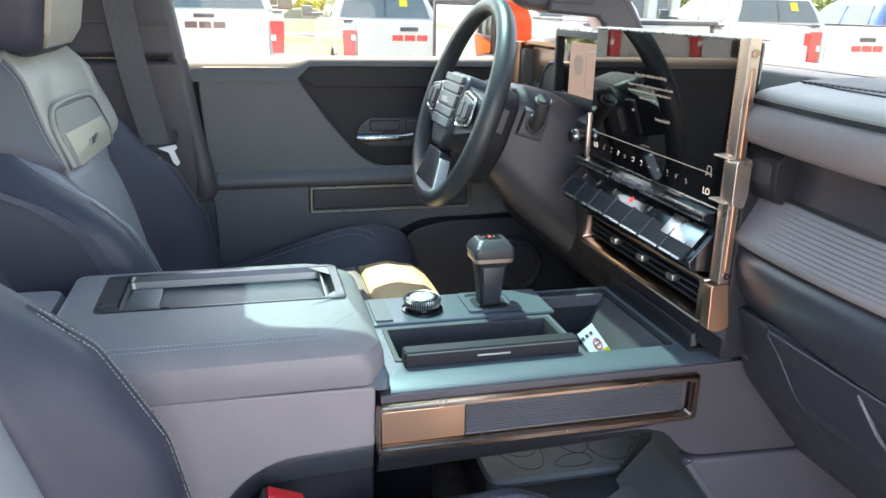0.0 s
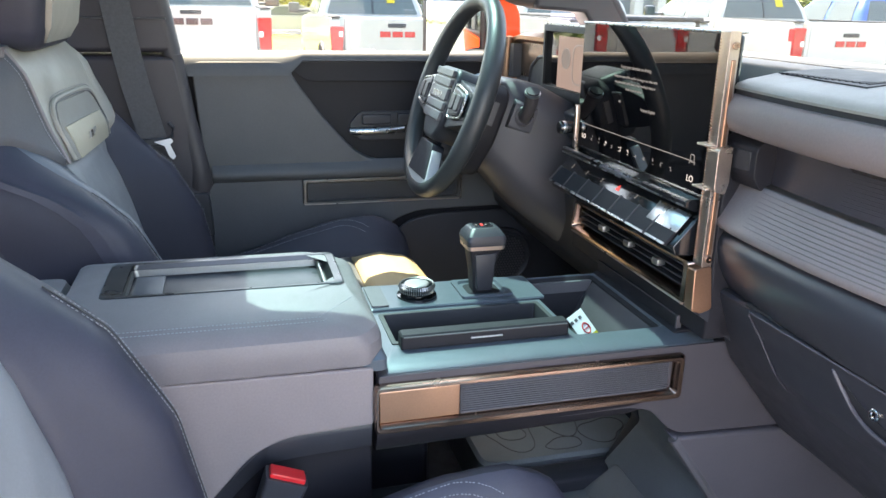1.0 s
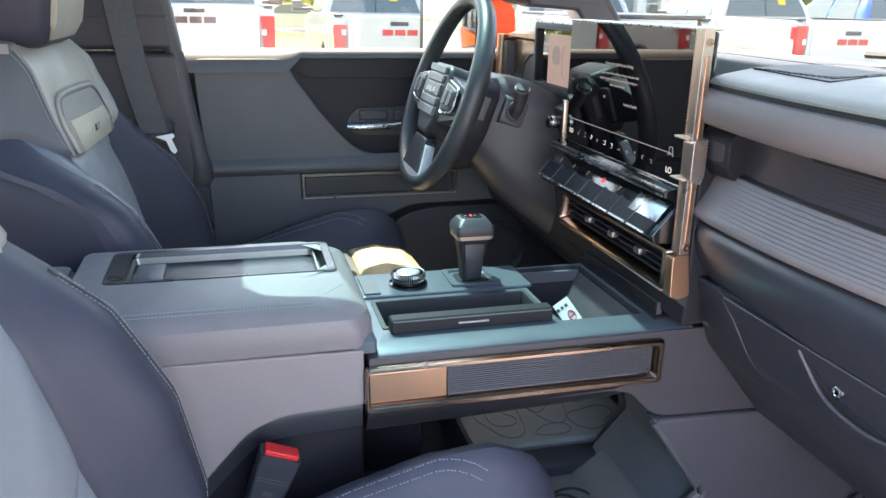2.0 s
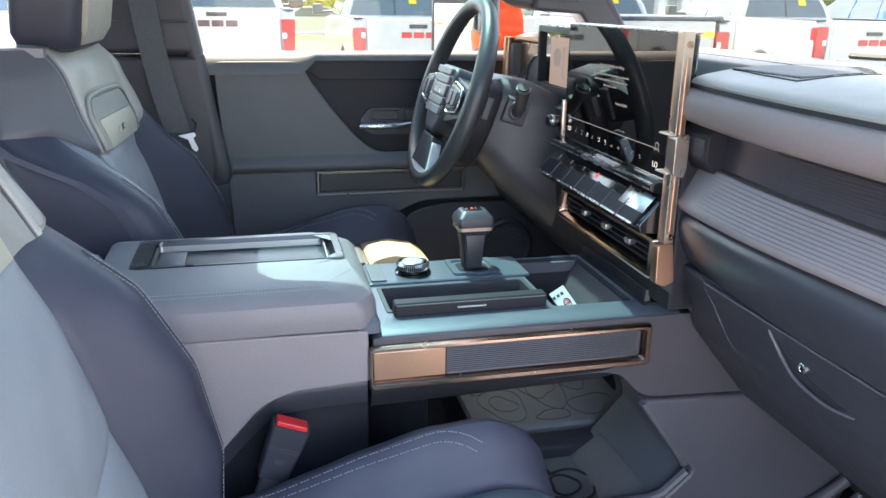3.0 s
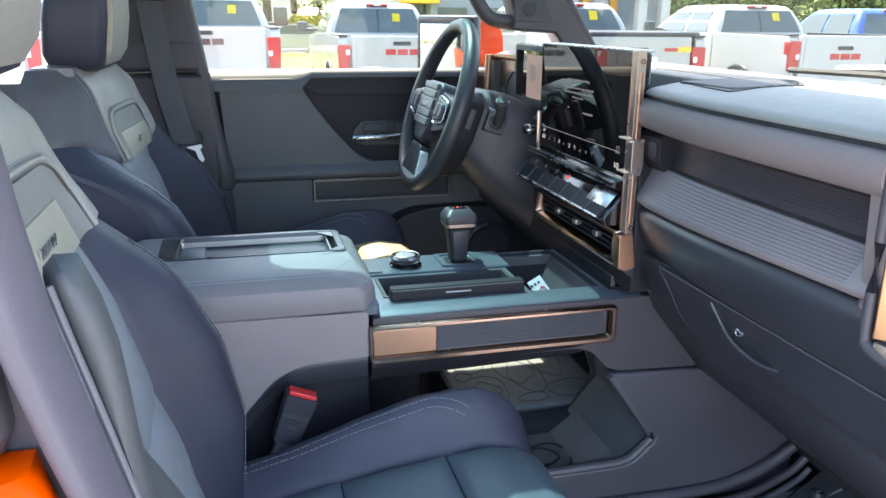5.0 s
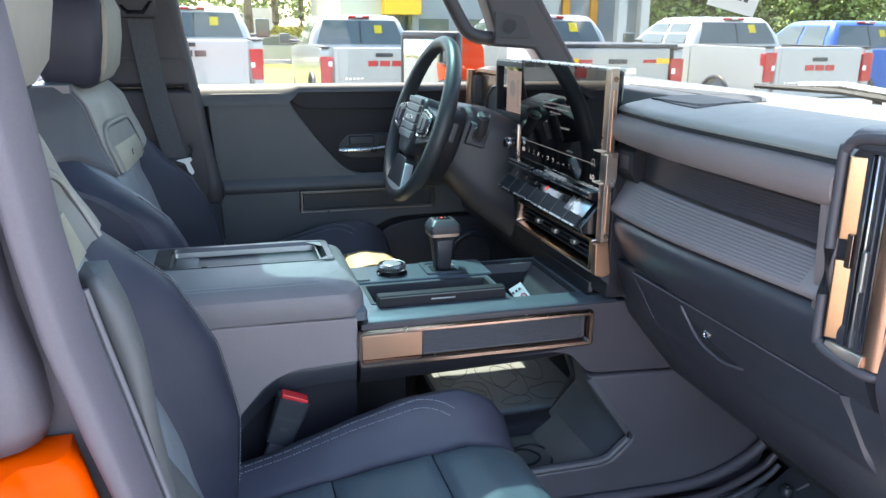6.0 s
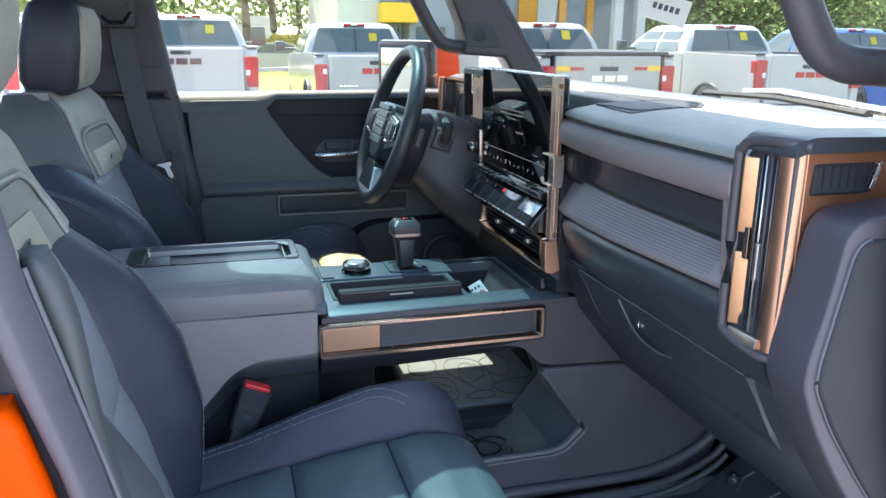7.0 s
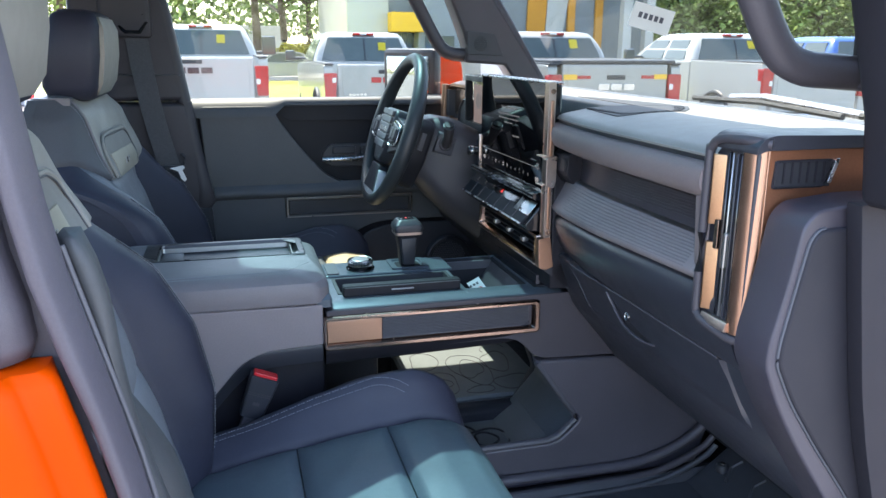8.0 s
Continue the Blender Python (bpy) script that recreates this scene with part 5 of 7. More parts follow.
for a, b in ((0.0, 0.01), (0.0042, 0.0058)):
    part("hazard_mark", slab(0.022 - (0.008 if a else 0.0), 0.0232 - (0.002 if a else 0.0), 0.0002, 0.0006, 0.998 + a, 0.998 + b, 0), REDINK, disp, "red hazard symbol")
part("hazard_mark", fuse(slab(0.0175, 0.0195, 0.0002, 0.0006, 1.0, 1.0065, 0), slab(0.0195, 0.0215, 0.0002, 0.0006, 0.999, 1.0075, 0)), REDINK, disp, "red hazard symbol")
# symbols along the foot of the screen
part("divider", box(SX - 0.0006, SX, 0.83, 1.165, 1.5285, 1.5297), GREYINK, glass)
face = Matrix(((0, 0, -1, SX - 0.0004), (-1, 0, 0, 0), (0, 1, 0, 0), (0, 0, 0, 1)))


def on_screen(text, y, z, size, m=GREYINK):
    lettering(text, size, Matrix.Translation((0, y, z)) @ face, m, "screen_text", glass, "pale screen lettering")


on_screen("Focus your attention on driving", 1.0, 1.629, 0.007)
for i, row in enumerate(("Taking your eyes off the road for too long or too often while", "using this system could cause a crash resulting in injury or", "death to you or others.")):
    on_screen(row, 1.0, 1.615 - 0.0085 * i, 0.0052)
on_screen("OK", 1.04, 1.578, 0.005)
on_screen("Language (English)", 0.955, 1.574, 0.0055)
on_screen("LO", 1.155, 1.505, 0.011, WHITEINK)
on_screen("LO", 0.832, 1.502, 0.012, WHITEINK)
rs = random.Random(8)
for k in range(11):
    y = 1.125 - k * 0.0245
    m_ = WHITEINK if k in (2, 4, 5) else GREYINK
    bits = []
    for j in range(4):
        a0, b0 = rs.uniform(-0.004, 0.001), rs.uniform(-0.004, 0.003)
        if j % 2:
            bits.append(box(SX - 0.0006, SX, y + a0, y + a0 + rs.uniform(0.002, 0.005), 1.509 + b0, 1.5096 + b0))
        else:
            bits.append(box(SX - 0.0006, SX, y + a0, y + a0 + 0.0006, 1.509 + b0, 1.509 + b0 + rs.uniform(0.002, 0.004)))
    part("climate_symbol", fuse(*bits), m_, glass)
part("car_symbol", bezel(rect(0.826, 0.836, 1.527, 1.538, 0.003), rect(0.8272, 0.8348, 1.5282, 1.5368, 0.002), "x", SX, SX - 0.0006), GREYINK, glass)
for y in (0.8245, 0.836):
    part("car_symbol", box(SX - 0.0006, SX, y, y + 0.0013, 1.525, 1.529), GREYINK, glass)


cvent = thing("center_vent", "wide bronze framed centre air vent under the display", "air vent", (0.56, 0.97, 1.34))
co, ci = rounded([(0.788, 1.345), (1.16, 1.345), (1.15, 1.402), (0.788, 1.408)], 0.006), rounded([(0.812, 1.355), (1.148, 1.356), (1.14, 1.394), (0.812, 1.397)], 0.004)
part("vent_frame", bezel(co, ci, "x", SX + 0.03, SX - 0.012, -0.01), BRONZE, cvent, "polished bronze vent frame")
# separate bright strip painted in as the lower lip's highlight
part("lip_glint", prism(rounded([(SX - 0.014, 1.346), (SX - 0.011, 1.3435), (SX + 0.004, 1.35), (SX + 0.002, 1.3535)], 0.001), "y", 0.8, 1.15, 0.0006), RAIL, cvent, "bright strip for the lower lip highlight")
part("vent_box", box(SX + 0.016, SX + 0.09, 0.79, 1.158, 1.346, 1.408), BLACK, cvent)
for k in range(4):
    z = 1.362 + k * 0.0095
    part("vane", box(SX - 0.002, SX + 0.016, 0.816, 1.138, z, z + 0.0025, 0.0008, 1), MATT, cvent)
for y in (0.88, 0.965, 1.05):
    part("adjuster", box(SX - 0.01, SX + 0.004, y - 0.009, y + 0.009, 1.372, 1.383, 0.003), GUNMETAL, cvent)
part("end_cap", prism(rounded([(SX - 0.014, 1.345), (SX - 0.016, 1.402), (SX + 0.008, 1.405), (SX + 0.016, 1.346), (SX + 0.0, 1.34)], 0.004), "y", 0.772, 0.79, 0.004), COPPER, cvent, "copper end cap")
part("lower_lip", prism(rounded([(SX - 0.01, 1.345), (SX + 0.04, 1.35), (SX + 0.06, 1.29), (SX + 0.03, 1.315)], 0.004), "y", 0.776, 1.158, 0.003), BLACK, cvent)
part("vent_duct", box(SX + 0.012, 0.72, 0.776, 1.2, 1.30, 1.56, 0.004), TRIMDARK, cvent)

# ---- driver's instruments ----
clu = thing("instrument_display", "driver instrument display with a pale page, switched on", "display", (0.6, 1.32, 1.54))
CX_ = 0.60
part("housing", box(CX_ + 0.005, CX_ + 0.03, 1.15, 1.478, 1.542, 1.68, 0.004), PIANO, clu)
gl2 = part("screen", box(CX_, CX_ + 0.005, 1.155, 1.474, 1.546, 1.677, 0.001), SCREEN, clu)
part("screen_border", bezel(rect(1.15, 1.478, 1.542, 1.681, 0.006), rect(1.165, 1.464, 1.562, 1.668, 0.006), "x", CX_ + 0.004, CX_ - 0.003, 0.001), MATT, clu, "matt black screen border")
part("pale_page", box(CX_ - 0.001, CX_, 1.166, 1.40, 1.564, 1.66), glow("page glow", (0.78, 0.58, 0.53), 0.026), gl2, "pale pink page on the screen")
part("page_ring", lathe([(0.02, 0), (0.02, -0.001), (0.018, -0.001), (0.018, 0)], (CX_ - 0.001, 1.36, 1.62), "x", 32), GREYINK, gl2)
part("page_outline", bezel(rect(1.26, 1.33, 1.575, 1.648, 0.02), rect(1.263, 1.327, 1.578, 1.645, 0.018), "x", CX_ - 0.001, CX_ - 0.002), GREYINK, gl2)
part("top_line", box(CX_ - 0.002, CX_ + 0.03, 1.152, 1.476, 1.6795, 1.682, 0.001), SATIN, clu)
part("shelf", prism([(0.575, 1.528), (0.63, 1.542), (0.69, 1.542), (0.69, 1.48), (0.585, 1.48)], "y", 1.2, 1.49, 0.005), BLACK, clu)
dv = thing("driver_vent", "bronze air vent pod at the driver's end of the dashboard", "air vent", (0.62, 1.69, 1.53))
do_, di = rounded([(1.47, 1.545), (1.735, 1.535), (1.735, 1.648), (1.69, 1.656), (1.47, 1.656)], 0.012), rounded([(1.49, 1.556), (1.708, 1.55), (1.708, 1.63), (1.685, 1.634), (1.49, 1.634)], 0.01)
part("vent_frame", bezel(do_, di, "x", 0.68, 0.622, -0.012), COPPER, dv, "brushed copper surround")
part("vent_bar", tube([(0.612, 1.727, 1.645), (0.61, 1.728, 1.54)], 0.011, 10), COPPER, dv)
part("vent_back", box(0.65, 0.72, 1.48, 1.735, 1.54, 1.65), BLACK, dv)
part("face_plate", box(0.632, 0.65, 1.485, 1.69, 1.545, 1.645, 0.003), BRONZE, dv, "dark bronze face")
for k in range(4):
    y = 1.69 + k * 0.009
    part("vane", box(0.612, 0.64, y, y + 0.0025, 1.555, 1.63), DARK, dv)
part("gauge_hood", prism(rounded([(1.46, 1.53), (1.46, 1.616), (1.53, 1.61), (1.565, 1.59), (1.585, 1.53)], 0.01), "x", 0.612, 0.66, 0.006), BLACK, dv)
part("hood_rim", tube([(0.6115, 1.47, 1.617), (0.6115, 1.53, 1.611), (0.6115, 1.566, 1.591), (0.6115, 1.585, 1.54)], 0.0035, 8), SHROUD, dv)

# ---- steering wheel and column ----
wheel = thing("steering_wheel", "black leather steering wheel with silver lower spoke", "steering wheel", (0.38, 1.4, 1.54))
WT = radians(19)
WC = Vector((0.383, 1.40, 1.545))
WU, WV = Vector((0, 1, 0)), Vector((math.sin(WT), 0, math.cos(WT)))
WN = WU.cross(WV)       # towards the dash
WN = WN if WN.x > 0 else -WN


def on_wheel(u, v, d=0.0):
    return WC + WU * u + WV * v + WN * d


rim = []
radii = []
for k in range(72):
    a = 2 * math.pi * k / 72
    sq = 1.0 - 0.035 * max(0.0, -math.sin(a)) ** 4
    rim.append(on_wheel(0.188 * math.cos(a), 0.186 * sq * math.sin(a)))
    radii.append(0.0165 + 0.0025 * abs(math.cos(a)) ** 3)
part("rim", tube(rim, radii, 14, closed=True, up=WN), material("black grip leather", (0.03, 0.034, 0.037), 0.42, var=0.12, leather=0.4, grain_scale=500), wheel, "black perforated leather rim")


def wheel_plate(outline, d0, d1, bev):
    bm = loft([[on_wheel(u, v, d0) for u, v in outline], [on_wheel(u, v, d1) for u, v in outline]])
    bmesh.ops.recalc_face_normals(bm, faces=bm.faces)
    return soften(bm, bev, 3)


hub = part("hub", wheel_plate(rounded([(-0.075, 0.03), (-0.06, 0.055), (0.06, 0.055), (0.075, 0.03), (0.065, -0.05), (0.035, -0.085), (-0.035, -0.085), (-0.065, -0.05)], 0.015), -0.02, 0.045, 0.01), BLACK, wheel, "black grained hub")
for v0, v1 in ((0.036, 0.05), (0.018, 0.033), (-0.008, 0.015), (-0.026, -0.011), (-0.046, -0.029)):
    part("hub_ridge", wheel_plate(rounded([(-0.056, v0), (0.056, v0), (0.056, v1), (-0.056, v1)], 0.004), -0.026, -0.018, 0.003), DARK, hub)
for k in range(6):
    part("emblem_bar", wheel_plate([(-0.03 + k * 0.0105, -0.004), (-0.024 + k * 0.0105, -0.004), (-0.024 + k * 0.0105, 0.006), (-0.03 + k * 0.0105, 0.006)], -0.0275, -0.0255, 0), SATIN, hub)
for s in (-1, 1):
    sp = part("spoke", wheel_plate(rounded([(s * 0.06, 0.04), (s * 0.18, 0.022), (s * 0.182, -0.03), (s * 0.06, -0.055)], 0.012), -0.012, 0.018, 0.006), BLACK, wheel)
    part("switch_pad", wheel_plate(rounded([(s * 0.082, 0.026), (s * 0.148, 0.016), (s * 0.15, -0.02), (s * 0.082, -0.03)], 0.012), -0.022, -0.012, 0.004), BLACK, sp)
    for q in (0.1, 0.13):
        part("switch_rocker", wheel_plate(rounded([(s * (q - 0.012), 0.014), (s * (q + 0.012), 0.011), (s * (q + 0.012), -0.015), (s * (q - 0.012), -0.018)], 0.005), -0.0255, -0.02, 0.002), SHROUD, sp)
    part("pad_edge", tube([on_wheel(u, v, -0.018) for u, v in rounded([(s * 0.078, 0.03), (s * 0.152, 0.02), (s * 0.154, -0.024), (s * 0.078, -0.034)], 0.012)], 0.0022, 6, closed=True, up=WN), SATIN, sp, "silver edge")
    part("shift_paddle", wheel_plate(rounded([(s * 0.085, 0.03), (s * 0.125, 0.034), (s * 0.125, -0.034), (s * 0.085, -0.03)], 0.008), 0.03, 0.038, 0.003), DARK, wheel)
low = part("lower_spoke", wheel_plate(rounded([(-0.052, -0.1), (0.052, -0.1), (0.082, -0.172), (-0.082, -0.172)], 0.01), -0.014, 0.006, 0.005), SPOKE, wheel, "satin silver lower spoke")
part("spoke_hole", wheel_plate(rounded([(-0.044, -0.09), (0.044, -0.09), (0.068, -0.157), (-0.068, -0.157)], 0.008), -0.0155, 0.0095, 0.001), BLACK, low)
col = thing("steering_column", "charcoal steering column shroud with wiper stalk", "steering column", (0.55, 1.4, 1.4))
cols = []
for d, hw, up, dn in ((0.05, 0.062, 0.05, 0.075), (0.09, 0.085, 0.07, 0.105), (0.14, 0.098, 0.078, 0.135), (0.2, 0.105, 0.07, 0.165), (0.3, 0.115, 0.06, 0.2)):
    cols.append([on_wheel(u, v, d) for u, v in rounded([(-hw, -dn * 0.75), (-hw * 0.55, -dn), (hw * 0.55, -dn), (hw, -dn * 0.75), (hw, up * 0.6), (hw * 0.7, up), (-hw * 0.7, up), (-hw, up * 0.6)], 0.02, 3)])
part("shroud", loft(cols), SHROUD, col, angle=45)
part("switch_collar", wheel_plate(rounded([(-0.06, -0.125), (0.06, -0.125), (0.1, -0.05), (0.1, 0.035), (0.07, 0.055), (-0.07, 0.055), (-0.1, 0.035), (-0.1, -0.05)], 0.02), 0.036, 0.08, 0.008), TRIMDARK, wheel, "black moulded collar behind the hub")
for s in (-1, 1):
    part("paddle_button", wheel_plate(rounded([(s * 0.098, -0.022), (s * 0.103, -0.022), (s * 0.103, 0.022), (s * 0.098, 0.022)], 0.002), 0.05, 0.062, 0.001), DARK, wheel, "narrow grey paddle button")
for s in (-1, 1):
    st = part("stalk", tube([on_wheel(s * 0.09, 0.012, 0.118), on_wheel(s * 0.115, 0.02, 0.112), on_wheel(s * 0.135, 0.034, 0.105), on_wheel(s * 0.152, 0.056, 0.094)], [0.013, 0.0115, 0.0115, 0.0135], 16), SHROUD, col, "charcoal control stalk")
    part("stalk_end", tube([on_wheel(s * 0.152, 0.0555, 0.094), on_wheel(s * 0.1542, 0.0592, 0.0925)], 0.0144, 18), SATIN, st)
    part("stalk_cap", tube([on_wheel(s * 0.1540, 0.0588, 0.0927), on_wheel(s * 0.1556, 0.0616, 0.0915)], 0.0122, 18), MATT, st)
    part("stalk_boot", wheel_plate(rounded([(s * 0.08, -0.016), (s * 0.1, -0.012), (s * 0.102, 0.034), (s * 0.08, 0.04)], 0.006), 0.092, 0.138, 0.004), DARK, col)
    part("boot_ring", tube([on_wheel(s * 0.103, 0.014 + 0.0165 * math.sin(a), 0.115 + 0.0165 * math.cos(a)) for a in np.linspace(0, 2 * math.pi, 24, endpoint=False)], 0.0028, 8, closed=True), SHROUD, col, "raised ring round the stalk")


# ---- seats ----
def seat(name, label, yc, badge_label, dx, dz, cz):
    t = thing(name, label, "car seat", (0.1, yc, FLOOR), "front seats")
    inner = 1 if yc < YC else -1
    Z = [v + dz for v in (0.99, 1.07, 1.172, 1.287, 1.387, 1.447, 1.52, 1.6, 1.645)]
    edge = [v + dx for v in (-0.085, -0.08, -0.074, -0.098, -0.15, -0.212, -0.252, -0.28, -0.31)]
    mid = [v + dx for v in (-0.1, -0.115, -0.14, -0.175, -0.205, -0.23, -0.26, -0.282, -0.31)]
    back = [v + dx for v in (-0.22, -0.23, -0.26, -0.3, -0.34, -0.36, -0.378, -0.385, -0.38)]
    half = [0.26, 0.266, 0.27, 0.27, 0.268, 0.26, 0.24, 0.21, 0.17]

    zt, zl = 1.463 + dz, 1.0 + dz
    wraps = yc > YC

    def ztop(a):
        """Where the bolster ends and the shoulder begins, a from the middle."""
        q = min(1.0, max(0.0, (a - 0.15) / 0.07))
        return zt + (0.045 * q * q * (3 - 2 * q) if wraps else 0.0)

    def surf(y, z):
        w = float(np.interp(z, Z, half))
        e, m = float(np.interp(z, Z, edge)), float(np.interp(z, Z, mid))
        a = abs(y)
        s = min(1.0, max(0.0, (a - 0.14) / 0.065))
        s = s * s * (3 - 2 * s)
        x = m + (e - m) * s
        if wraps:
            k = min(1.0, max(0.0, (z - zt + 0.03) / 0.06))
            x += 0.03 * k * min(1.0, max(0.0, (y + 0.15) / 0.32))
            if y < 0:
                x -= 0.8 * k * max(0.0, a - 0.15)
            else:
                g = min(1.0, max(0.0, (a - 0.13) / 0.09))
                x += 0.03 * (1 - k) * g * g * (3 - 2 * g)
        q = max(0.0, (a - (w - 0.038)) / 0.038)
        return x - 0.038 * (1 - math.sqrt(max(0.0, 1 - min(1, q) ** 2)))

    def shape(f, bulge, nu=18, nv=22, rims=(1, 1, 1, 1)):
        """A padded patch; f(u, v) gives y, z. The rims named sink into the seam."""
        def g(u, v, d):
            y, z = f(u, v)
            r = min([1.0] + [d_ for d_, on in zip((u, 1 - u, v, 1 - v), rims) if on])
            sink = 0.007 * max(0.0, 1 - r / 0.07) ** 2 + 0.0011 * math.sin(31 * y + 17 * z) * math.sin(27 * z - 13 * y) + 0.0006 * math.sin(71 * y - 60 * z)
            return (surf(y, z) + bulge * (1 - (2 * u - 1) ** 4) * (1 - (2 * v - 1) ** 4) - sink - d, yc + y, z)
        return sheet(g, nu, nv, 0.02)

    def seam_z(y):
        """Height of the cross seam of the insert."""
        return zt - 0.214 + 0.017 * (y / 0.143) ** 2

    part("seat_insert", shape(lambda u, v: (-0.143 + 0.286 * u, seam_z(-0.143 + 0.286 * u) + (zt - seam_z(-0.143 + 0.286 * u)) * v), 0.006), MIST, t, "blue grey smooth leather insert")
    part("seat_insert", shape(lambda u, v: (-0.143 + 0.286 * u, zl + (seam_z(-0.143 + 0.286 * u) - zl) * v), 0.006), MIST, t, "blue grey perforated leather insert")
    for s in (-1, 1):
        def strip(u, v, s=s, u0=0.0, u1=1.0):
            u = u0 + (u1 - u0) * u
            y = 0.143 + (float(np.interp(zl + (zt - zl) * v, Z, half)) - 0.143) * math.sin(math.pi / 2 * u)
            return (s * y, zl + (ztop(y) - zl) * v)
        split = wraps and s < 0
        bo = part("bolster", shape(lambda u, v: strip(u, v, u0=0.38 if split else 0.0), 0.006, 22, 22, (0 if split else 1, 0, 1, 1)), OLIVE if yc < YC and s < 0 else NAVY, t, "leather side bolster")
        if split:
            # light on this near inner face is painted as a paler leather
            part("bolster_facet", shape(lambda u, v: strip(u, v, u1=0.38), 0.006, 12, 22, (1, 0, 1, 1)), FACET_LIT, t, "inner face of the bolster, coloured as lit")

        def on_bolster(u, v, s=s):
            z = zl + (zt - zl) * v
            y = s * (0.143 + (float(np.interp(z, Z, half)) - 0.143) * math.sin(math.pi / 2 * u))
            r = min(1.0, u, v, 1 - v)
            return (surf(y, z) + 0.006 * (1 - (2 * u - 1) ** 4) * (1 - (2 * v - 1) ** 4) - 0.007 * max(0.0, 1 - r / 0.07) ** 2 + 0.002, yc + y + s * 0.0018, z)
        for uu in ((0.42, 0.5) if yc > YC or s > 0 else ()):
            stitches([on_bolster(uu, v) for v in np.linspace(0.04, 0.93, 40)], "stitching", bo)
        if yc < YC and s < 0:
            part("piping", tube([on_bolster(0.985, v) for v in np.linspace(0.03, 0.97, 30)], 0.0045, 8), DUSK, bo, "rounded piping along the bolster edge")
        if yc > YC or s > 0:
            part("seam", tube([on_bolster(0.46, v) for v in np.linspace(0.04, 0.94, 30)], 0.0009, 6), MATT, bo)
    wide = (lambda z: 0.15) if wraps else (lambda z: float(np.interp(z, Z, half)))
    up = part("shoulder_panel", shape(lambda u, v: (math.sin(math.pi / 2 * (2 * u - 1)) * wide(zt + (1.64 + dz - zt) * v), zt + (1.64 + dz - zt) * v), 0.004, 40, 20, (0, 0, 1, 0)), PALE, t, "pale grey leather shoulder panel")
    for s in (-1, 1):
        if wraps:
            def flank(u, v, s=s):
                w = float(np.interp(zt + (1.64 + dz - zt) * v, Z, half))
                y = 0.15 + (w - 0.15) * math.sin(math.pi / 2 * u)
                return (s * y, ztop(y) + (1.64 + dz - ztop(y)) * v)
            part("shoulder_flank", shape(flank, 0.003, 14, 18, (0, 0, 1, 0)), DUSK if s < 0 else PALE, up, "dusk grey leather shoulder flank" if s < 0 else "pale grey leather shoulder flank")
            if s > 0:
                continue
            seam = [(surf(s * 0.15, z) + 0.0008, yc + s * 0.15, z) for z in np.linspace(zt + 0.003, 1.638 + dz, 16)]
            part("shoulder_piping", tube(seam, 0.0028, 8), SLATE, up)
            stitches([(surf(s * 0.16, z) + 0.0042, yc + s * 0.16, z) for z in np.linspace(zt + 0.012, 1.63 + dz, 14)], "stitching", up)
            continue
        part("shoulder_piping", tube([(surf(s * float(np.interp(z, Z, half)), z) - 0.015, yc + s * (float(np.interp(z, Z, half)) + 0.0005), z) for z in np.linspace(zt + 0.004, 1.636 + dz, 14)], 0.003, 8), SLATE, up)
    # hollow with the metal plate
    hw = 1.0 if wraps else 1.36
    hollow = smoothline([(-0.13 * hw, zt + 0.004), (-0.128 * hw, zt + 0.06), (-0.11 * hw, zt + 0.088), (-0.06 * hw, zt + 0.096), (0.06 * hw, zt + 0.096), (0.11 * hw, zt + 0.088), (0.128 * hw, zt + 0.06), (0.13 * hw, zt + 0.004)], 5)
    part("hollow_piping", tube([(surf(u, v) + 0.006, yc + u, v) for u, v in hollow], 0.0045, 8), PALE, up)
    stitches([(surf(u * 1.05, zt + (v - zt) * 1.07) + 0.0058, yc + u * 1.05, zt + (v - zt) * 1.07) for u, v in hollow], "stitching", up)
    part("hollow_seam", tube([(surf(u * 0.965, zt + (v - zt) * 0.955) + 0.0082, yc + u * 0.965, zt + (v - zt) * 0.955) for u, v in hollow], 0.0014, 6), DUSK, up)

    def hollow_skin(u, v, d):
        y, z = hw * (2 * u - 1) * (0.122 - 0.03 * v ** 4), zt + 0.004 + 0.085 * v
        return (surf(y, z) + 0.0095 - 0.002 * v - d, yc + y, z)

    # the hollow's shade is put in as a darker pale leather
    part("hollow", sheet(hollow_skin, 20, 10, 0.014), HOLLOW_SHADE, up, "pale leather hollow with its shade in the colour")
    pb = sheet(lambda u, v, d: (surf(-0.105 + 0.21 * u, zt + 0.007 + 0.048 * v) + 0.0118 - d, yc - 0.105 + 0.21 * u, zt + 0.003 + 0.05 * v), 14, 5, 0.006)
    plate = part("badge_plate", soften(pb, 0.002, 2), PLATE, up, badge_label)
    for k in range(6):
        y = yc - 0.032 + k * 0.0115
        part("badge_bar", box(surf(0, zt + 0.027) + 0.0112, surf(0, zt + 0.027) + 0.013, y, y + 0.007, zt + 0.022, zt + 0.034), SATIN, plate)
    # sides and back shell
    for s in (-1, 1):
        for nm, za, zb, m, lb in (("side_lower", zl, zt - 0.002 + (0.045 if wraps else 0.0), SEATSIDE, "blue black leather seat side"), ("side_upper", zt + (0.045 if wraps else 0.0), 1.64 + dz, DUSK, "dusk grey leather shoulder side")):
            def sd(u, v, d, s=s, za=za, zb=zb):
                z = za + (zb - za) * v
                w = float(np.interp(z, Z, half))
                x0, x1 = surf(s * w, z) - 0.015, float(np.interp(z, Z, back))
                r = min(u, 1 - u, v, 1 - v)
